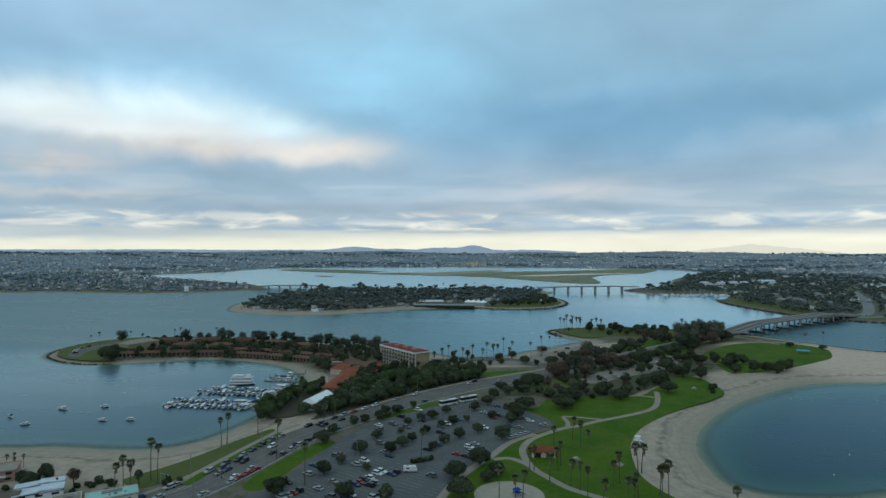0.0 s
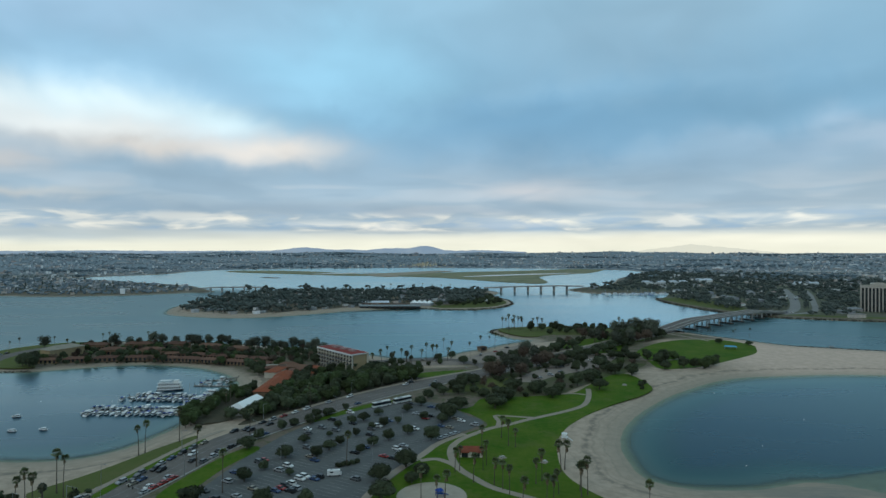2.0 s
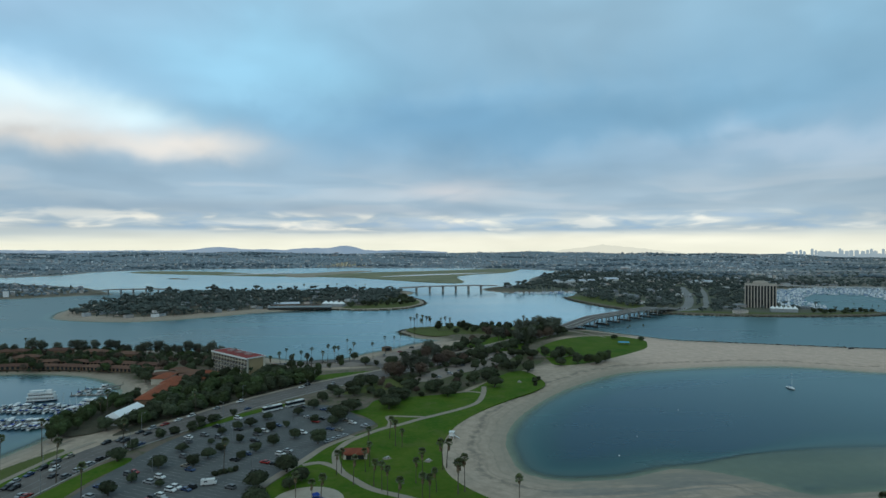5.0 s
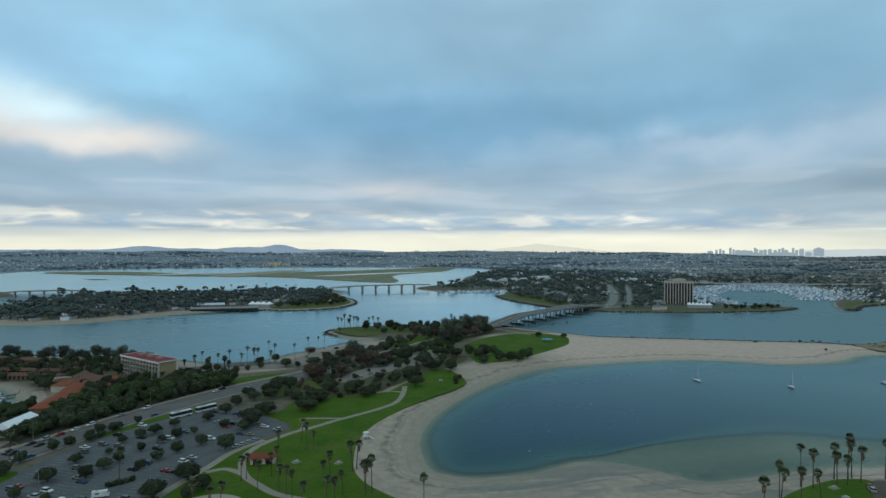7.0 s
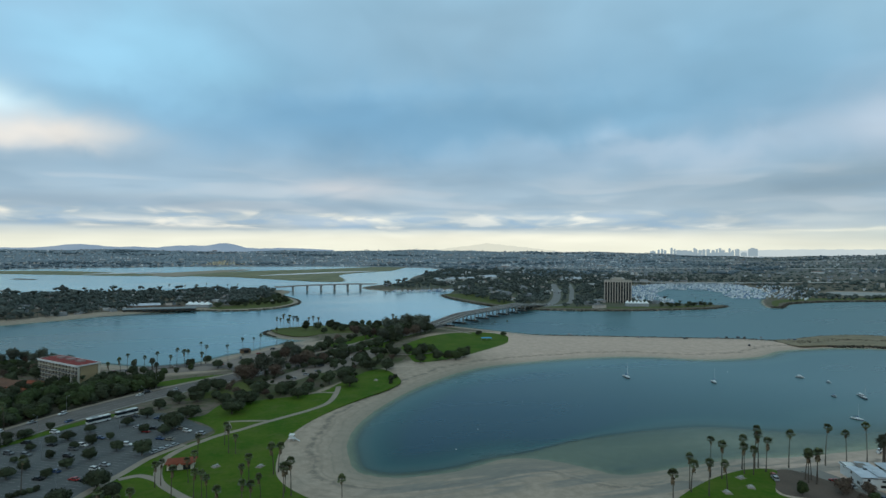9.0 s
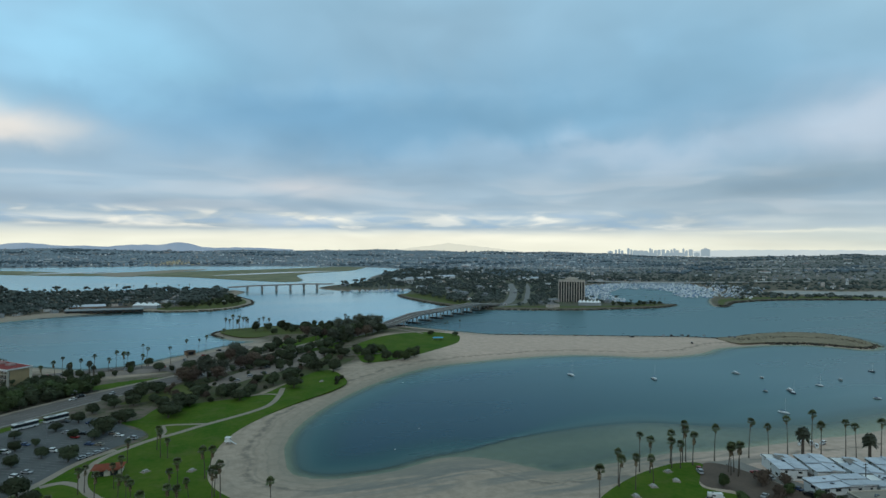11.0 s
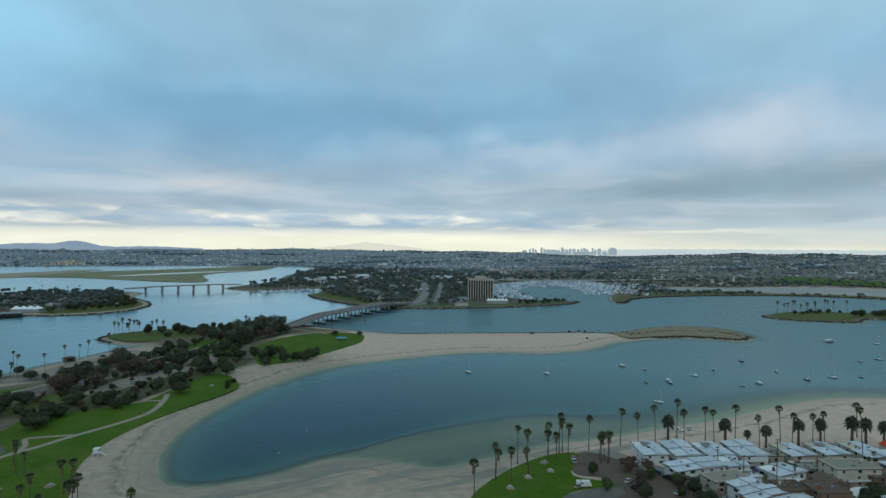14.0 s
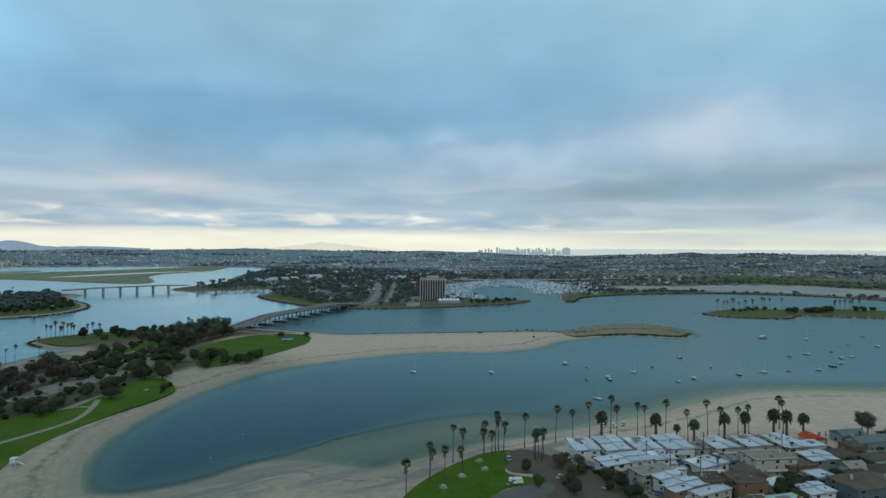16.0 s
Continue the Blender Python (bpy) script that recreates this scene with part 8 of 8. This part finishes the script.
def townscape(name, xs, ys, label, lo=9, hi=17, tall=0.06, seed=1):
    """Small gabled and flat houses, each with its own roof face."""
    r = random.Random(seed)
    g = Geo()
    for x, y, z in zip(xs, ys, ground_z(xs, ys)):
        sx, sy, rot = r.uniform(lo, hi), r.uniform(lo * 0.8, hi * 0.75), r.choice((0.3, 0.3 + math.pi / 2)) + r.uniform(-0.1, 0.1)
        h = r.uniform(3, 5.5) * (2.2 if r.random() < tall else 1)
        g.box(x, y, z - 1.5, sx, sy, h + 1.5, rot, 0, 1)
        if r.random() < 0.65:
            c, s = math.cos(rot), math.sin(rot)
            o = 0.6
            q = [(-sx / 2 - o, -sy / 2 - o, 0), (sx / 2 + o, -sy / 2 - o, 0), (sx / 2 + o, sy / 2 + o, 0), (-sx / 2 - o, sy / 2 + o, 0), (-sx / 4, 0, sy * 0.15), (sx / 4, 0, sy * 0.15)]
            g.add([(x + c * a - s * b, y + s * a + c * b, z + h + d) for a, b, d in q], [(0, 1, 5, 4), (1, 2, 5), (2, 3, 4, 5), (3, 0, 4)], 1)
    return setting(name, g, (M_CITY, M_CITYROOF), label, "houses", kind="stuff")


# the near north shore on the left
NORTH_LAND = [(-1700, 1230), (-1006, 1218), (-875, 1238), (-750, 1215), (-642, 1232), (-570, 1265), (-520, 1310), (-500, 1350), (-610, 1500), (-700, 1570), (-950, 1750), (-1115, 1860), (-1700, 1900)]
x, y = in_poly(700, NORTH_LAND)
townscape("north_shore_houses", x, y, "rows of pale houses on the north shore", 5.0, 9, 0.04, 41)
x, y = in_poly(3200, NORTH_LAND)
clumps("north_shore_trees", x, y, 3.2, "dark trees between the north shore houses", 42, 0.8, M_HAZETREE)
x, y = in_poly(120, NORTH_LAND)
clumps("north_shore_palms", x, y, 1.8, "tall thin trees over the north shore", 43, 4.0)
# the hills of the mainland
x, y = wedge(14000, 1500, 4850, -44, 78, margin=22, power=0.85)
ok = ~((x > 420) & (x < 1000) & (y < 2100) & (y > 700)) & (signed_distance(x, y, RIVER) < -40) & (np.hypot(x - 1950, y - 850) > 290) & patchy(x, y, 0.0, 0.02) & ((x - y < -200) | (NF.rand(len(x)) < 0.6))
townscape("mainland_houses", x[ok], y[ok], "pale houses spread over the mainland hills", 4.5, 9, 0.12, 44)
x, y = wedge(300, 2300, 4800, -44, 78, margin=30)
townscape("mainland_blocks", x, y, "large pale commercial blocks on the mainland", 16, 42, 0.05, 45)
x, y = wedge(30000, 1450, 4850, -44, 78, margin=15, power=0.8)
FIELD = [(1951, 1064), (2120, 1050), (2050, 917), (2200, 818), (2249, 700), (1887, 590), (1817, 732), (1770, 858), (1786, 968)]
ok = (signed_distance(x, y, RIVER) < -15) & (signed_distance(x, y, FIELD) < NF.uniform(-8, 40, len(x))) & ~patchy(x, y, 0.0, 0.28)
# Farther trees take the colours with more haze painted in.
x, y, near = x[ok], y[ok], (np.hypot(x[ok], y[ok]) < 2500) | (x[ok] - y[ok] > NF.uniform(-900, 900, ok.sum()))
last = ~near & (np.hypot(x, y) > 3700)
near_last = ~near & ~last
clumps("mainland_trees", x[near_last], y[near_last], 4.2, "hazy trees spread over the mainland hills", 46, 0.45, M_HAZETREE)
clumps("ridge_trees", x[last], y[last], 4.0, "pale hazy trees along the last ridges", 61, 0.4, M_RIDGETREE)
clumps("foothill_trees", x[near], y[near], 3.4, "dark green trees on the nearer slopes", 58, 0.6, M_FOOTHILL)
# groves and pale roads break up the hillsides
xs, ys = [], []
for _ in range(90):
    r, a = NF.uniform(1900, 4700), radians(NF.uniform(-42, 76))
    cx, cy = 40 + r * math.sin(a), r * math.cos(a)
    m = NF.randint(14, 46)
    xs.append(cx + NF.normal(0, 85, m))
    ys.append(cy + NF.normal(0, 34, m))
x, y = np.concatenate(xs), np.concatenate(ys)
ok = (signed_distance(x, y, MAINLAND) > 15) & (signed_distance(x, y, RIVER) < -15) & (np.hypot(x, y) < 4850)
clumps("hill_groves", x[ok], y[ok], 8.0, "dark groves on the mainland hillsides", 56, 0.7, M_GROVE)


def hill_road(name, pts, half, label):
    line = spline(pts, False, 12)
    g, vs = Geo(), []
    for (ax, ay), (bx, by) in zip(line, line[1:]):
        d = Vector((bx - ax, by - ay)).normalized() * half
        q = [(ax - d.y, ay + d.x), (ax + d.y, ay - d.x), (bx + d.y, by - d.x), (bx - d.y, by + d.x)]
        zs = ground_z(np.array([p[0] for p in q]), np.array([p[1] for p in q]))
        g.add([(p[0], p[1], float(z) + 2.0) for p, z in zip(q, zs)] + [(p[0], p[1], float(z) - 1.0) for p, z in zip(q, zs)], [(0, 1, 2, 3), (0, 3, 7, 4), (2, 1, 5, 6)])
    return setting(name, g, M_CONC, label, "road")


hill_road("freeway", [(900, 2900), (1150, 2500), (1500, 2150), (2000, 1900), (2700, 1500)], 14, "pale freeway at the foot of the hills")
hill_road("hill_road_north", [(-1600, 3100), (-800, 3250), (100, 3300), (900, 3150), (1500, 2900)], 9, "pale road along the northern hills")
hill_road("hill_road_east", [(1300, 3600), (1900, 3200), (2500, 2700), (3100, 2000)], 10, "pale road across the eastern hills")
# hillside houses with a patch of sunlight painted into their ochre walls
M_SUNLIT_WALL = mat_pick("sunlit_house_walls", [(0.62, 0.48, 0.30), (0.74, 0.64, 0.46), (0.42, 0.36, 0.28), (0.70, 0.56, 0.34), (0.30, 0.29, 0.28)])
xs, ys = NF.normal(-12, 50, 80), NF.normal(3080, 60, 80)
g, r = Geo(), random.Random(60)
for x, y, z in zip(xs, ys, ground_z(xs, ys)):
    g.box(x, y, z - 1.5, r.uniform(5, 9), r.uniform(4, 7), r.uniform(4, 6) + 8 * math.exp(-((x + 12) / 45) ** 2), r.uniform(0, 3), 0, 0)
setting("ochre_houses", g, M_SUNLIT_WALL, "houses stepped up a hillside, sunlight painted in their walls", "houses", kind="stuff")
# the wooded quarter behind the far quay
QUARTER = [(466, 1130), (540, 1270), (400, 1300), (365, 1360), (420, 1440), (500, 1520), (580, 1690), (640, 1850), (820, 2180), (1150, 2050), (1250, 1500), (1330, 1330), (1060, 1310), (920, 1230), (790, 1040), (735, 930), (740, 850), (770, 815), (800, 782), (760, 765), (690, 772), (615, 783), (540, 812), (500, 836), (486, 870), (510, 950), (510, 1080)]

setting("parkland", Geo().prism(QUARTER, 1.5, 2.03), mat("park_grass_and_earth", (0.085, 0.100, 0.058), (0.125, 0.118, 0.094), scale=0.02, fine=0.15), "dull grass and earth under the quay trees", "ground")


def off_far_road(x, y):
    d = np.full(x.shape, 1e9)
    for line, clear in ((FAR_ROAD, 13), (FAR_ROAD_BACK, 9)):
        for a, b in spline(line, False, 3):
            d = np.minimum(d, ((x - a) ** 2 + (y - b) ** 2) / clear ** 2)
    return (d > 1) & ~((np.abs(x - 686) < 34) & (np.abs(y - 872) < 34)) & ~((x > 600) & (x < 830) & (y < 822) & (NF.rand(len(x)) < 0.15)) & ~((x > 625) & (x < 706) & (y > 760) & (y < 834))


x, y = in_poly(4800, QUARTER, off_far_road)
ok = clearing(x, y, 75, 1.7, 0.30)
woods("quay_woods", x[ok], y[ok], 5.6, "dark mixed trees behind the far quay", 47)
x, y = in_poly(420, [(486, 870), (540, 812), (615, 783), (690, 772), (780, 775), (770, 815), (740, 850), (735, 930), (790, 1040), (880, 1200), (760, 1250), (560, 1120), (510, 1080), (510, 950)], off_far_road)
px, py = in_poly(130, [(476, 890), (520, 900), (530, 1090), (490, 1124), (462, 1090), (474, 1000)])
x, y = np.concatenate([x, px]), np.concatenate([y, py])
woods("quay_front_trees", x, y, 5.2, "dense dark trees round the far quay road", 59)
x, y = in_poly(200, QUARTER, off_far_road)
woods("quay_tall_trees", x, y, 6.5, "taller dark trees behind the far quay", 48, tall=0.6)
x, y = in_poly(330, QUARTER, off_far_road)
townscape("quay_buildings", x, y, "low pale buildings behind the far quay", 9, 22, 0.1, 49)
for x, y, t, sx, sy, h in [(600, 1540, 10, 60, 16, 7), (668, 1552, 5, 46, 16, 7), (760, 1600, 5, 40, 22, 8), (960, 1470, -20, 52, 18, 7)]:
    low_block("warehouse", "long white-roofed shed behind the trees", x, y, t, sx, sy, h, M_ROOFBLUE, M_WHITE, "gable", 8, "shed")["group"] = "white sheds"


def moored_fleet(name, xs, ys, label, seed, masts=0.3):
    """Rows of small pointed hulls, some with masts."""
    r = random.Random(seed)
    g = Geo()
    for x, y in zip(xs, ys):
        L, q = r.uniform(8, 14), r.choice((0.6, 0.6 + math.pi)) + r.uniform(-0.05, 0.05)
        c, s, w = math.cos(q), math.sin(q), L * 0.16
        pts = [(-L / 2, -w), (L * 0.15, -w), (L / 2, 0), (L * 0.15, w), (-L / 2, w)]
        g.prism([(x + c * a - s * b, y + s * a + c * b) for a, b in pts], -0.2, 1.3)
        g.box(x - c, y - s, 1.3, L * 0.4, w * 1.3, 1.1 if r.random() < masts else 2.2, q, inset=0.1)
        if r.random() < masts:
            g.box(x, y, 1.3, 0.2, 0.2, L * 0.95)
    return setting(name, g, M_FARBOAT, label, "boats", kind="stuff")


def grid_fleet(poly, pitch, keep):
    out = []
    c, s = math.cos(0.6), math.sin(0.6)
    for i in range(-40, 60):
        for j in range(-140, 200):
            x, y = 1000 + c * i * pitch[0] - s * j * pitch[1], 1080 + s * i * pitch[0] + c * j * pitch[1]
            if inside(poly, x, y) and keep(x, y):
                out.append((x + RF.uniform(-0.5, 0.5), y + RF.uniform(-0.5, 0.5)))
    return out


BASIN = [(752, 840), (745, 935), (800, 1035), (935, 1205), (1070, 1280), (1226, 1312), (1325, 1260), (1235, 1079), (1130, 955), (985, 845), (950, 880), (1040, 1000), (1080, 1090), (1000, 1120), (900, 1040), (830, 930), (800, 850)]
fleet = [p for p in grid_fleet(BASIN, (17, 5.2), lambda x, y: RF.random() < 0.62 and not inside(MAINLAND, x, y))]
moored_fleet("basin_boats", [p[0] for p in fleet], [p[1] for p in fleet], "crowded white boats moored in the basin", 51, 0.03)
fleet = [p for p in grid_fleet([(372, 1285), (470, 1262), (540, 1262), (500, 1215), (420, 1205), (382, 1232)], (15, 5.5), lambda x, y: RF.random() < 0.7 and not inside(MAINLAND, x, y))]
moored_fleet("landing_boats", [p[0] for p in fleet], [p[1] for p in fleet], "small white boats at the landing", 52, 0.2)
fleet = [p for p in grid_fleet([(1000, 850), (1120, 965), (1230, 1085), (1330, 1180), (1330, 1000), (1180, 880), (1060, 810)], (26, 9), lambda x, y: RF.random() < 0.6)]
moored_fleet("boat_yard", [p[0] for p in fleet], [p[1] for p in fleet], "boats and sheds in the boat yard", 53, 0.35).location.z = 2.0
x, y = in_poly(260, [(990, 800), (1100, 800), (1200, 775), (1310, 725), (1330, 760), (1200, 840), (1130, 900), (1060, 850)])
clumps("bank_trees", x, y, 3.2, "small dark trees along the river bank", 54)
x, y = wedge(1100, 1350, 2100, 42, 78, margin=20)
ok = (signed_distance(x, y, RIVER) < -15) & (NF.rand(len(x)) < 0.65)
clumps("river_trees", x[ok], y[ok], 5.0, "dark trees along the river", 55)
patch("lawn_river", [(1951, 1064), (2120, 1050), (2050, 917), (2200, 818), (2249, 700), (1887, 590), (1817, 732), (1770, 858), (1786, 968)], M_GRASS, "green playing fields beyond the river", "field", z=5.6)

# bridge over the river mouth, far off
setting("river_road", strip([(960, 1420), (1150, 1260), (1400, 1180), (1700, 1150)], 9, 5.5, 7.0), M_CONC, "low pale road embankment across the river", "road")

# sightseeing tower
root = thing("observation_tower", "thin tall observation tower on the far shore", "tower", m=at(905, 2230, 2.0))
part("shaft", Geo().tube([(0, 0, 0), (0, 0, 66)], [2.2, 1.6], 8), M_METAL, root)
part("cabin", Geo().tube([(0, 0, 30), (0, 0, 34)], [5, 5], 12), M_METAL, root)
part("flagpole", Geo().tube([(0, 0, 66), (0, 0, 74)], [0.4, 0.2], 5), M_METAL, root)

# city skyline on the horizon
for k, (b, w, h) in enumerate([(38.9, 40, 74), (39.4, 16, 80), (39.7, 16, 84), (39.95, 18, 78), (40.5, 18, 90), (40.75, 16, 83), (41.1, 40, 79), (41.6, 50, 78), (42.05, 30, 76), (42.4, 16, 91), (42.56, 14, 84), (42.85, 24, 80),
                               (43.15, 24, 83), (43.5, 26, 84), (43.9, 24, 80), (44.2, 16, 85), (44.45, 18, 90), (44.7, 24, 81), (45.2, 15, 90), (45.45, 20, 80), (45.8, 30, 86), (46.3, 40, 70), (46.75, 20, 87), (47.0, 30, 92), (47.25, 20, 88),
                               (42.0, 150, 67), (44.5, 160, 68)]):
    a = radians(b)
    x, y = 40 + 4880 * math.sin(a), 4880 * math.cos(a)
    root = thing("skyscraper", "pale blue-grey skyscraper in the distant haze", "skyscraper", "towers of the distant city", at(x, y, 40.0, -b))
    h = 73 + (h - 74) * 1.45
    # The tower parts carry the haze as a glow of their own.
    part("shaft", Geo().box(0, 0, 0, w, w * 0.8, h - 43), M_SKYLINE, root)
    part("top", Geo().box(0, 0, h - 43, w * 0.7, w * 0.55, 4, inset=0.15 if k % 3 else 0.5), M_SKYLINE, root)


def ridge(name, bearings, heights, dist, material, label):
    """A far mountain range with a rounded, uneven crest."""
    g = Geo()
    n = 90
    vs = []
    for i in range(n + 1):
        b = bearings[0] + (bearings[-1] - bearings[0]) * i / n
        h = float(np.interp(b, bearings, heights)) + 1.6 * math.sin(b * 5.1) * (i > 4) * (i < n - 4) + 0.9 * math.sin(b * 11.7 + 1)
        a = radians(b)
        for d, z in ((dist, 20.0), (dist + 25, h), (dist + 60, 20.0)):
            vs.append((40 + d * math.sin(a), d * math.cos(a), z))
    fs = [(3 * i + k, 3 * i + 3 + k, 3 * i + 4 + k, 3 * i + 1 + k) for i in range(n) for k in (0, 1)]
    return setting(name, g.add(vs, fs), material, label, "mountains")


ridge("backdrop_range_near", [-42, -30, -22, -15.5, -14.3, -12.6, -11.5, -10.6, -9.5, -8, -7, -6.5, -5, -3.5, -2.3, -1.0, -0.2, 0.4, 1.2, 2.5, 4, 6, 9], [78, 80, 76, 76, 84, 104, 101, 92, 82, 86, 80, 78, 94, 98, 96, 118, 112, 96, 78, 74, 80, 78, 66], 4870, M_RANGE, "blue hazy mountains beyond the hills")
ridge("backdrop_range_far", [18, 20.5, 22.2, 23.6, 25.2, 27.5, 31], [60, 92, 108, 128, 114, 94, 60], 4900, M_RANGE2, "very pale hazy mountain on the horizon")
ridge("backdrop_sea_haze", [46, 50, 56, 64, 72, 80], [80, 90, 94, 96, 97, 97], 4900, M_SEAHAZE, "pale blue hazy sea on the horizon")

for proto in LOWCROWN + EVER + WIDE + GREEN + BROWN + PINE + BUSH + FAN + SHAG + DATE + CARS + SAIL + MOTOR:
    for ob in (*proto.children_recursive, proto):
        bpy.data.objects.remove(ob)
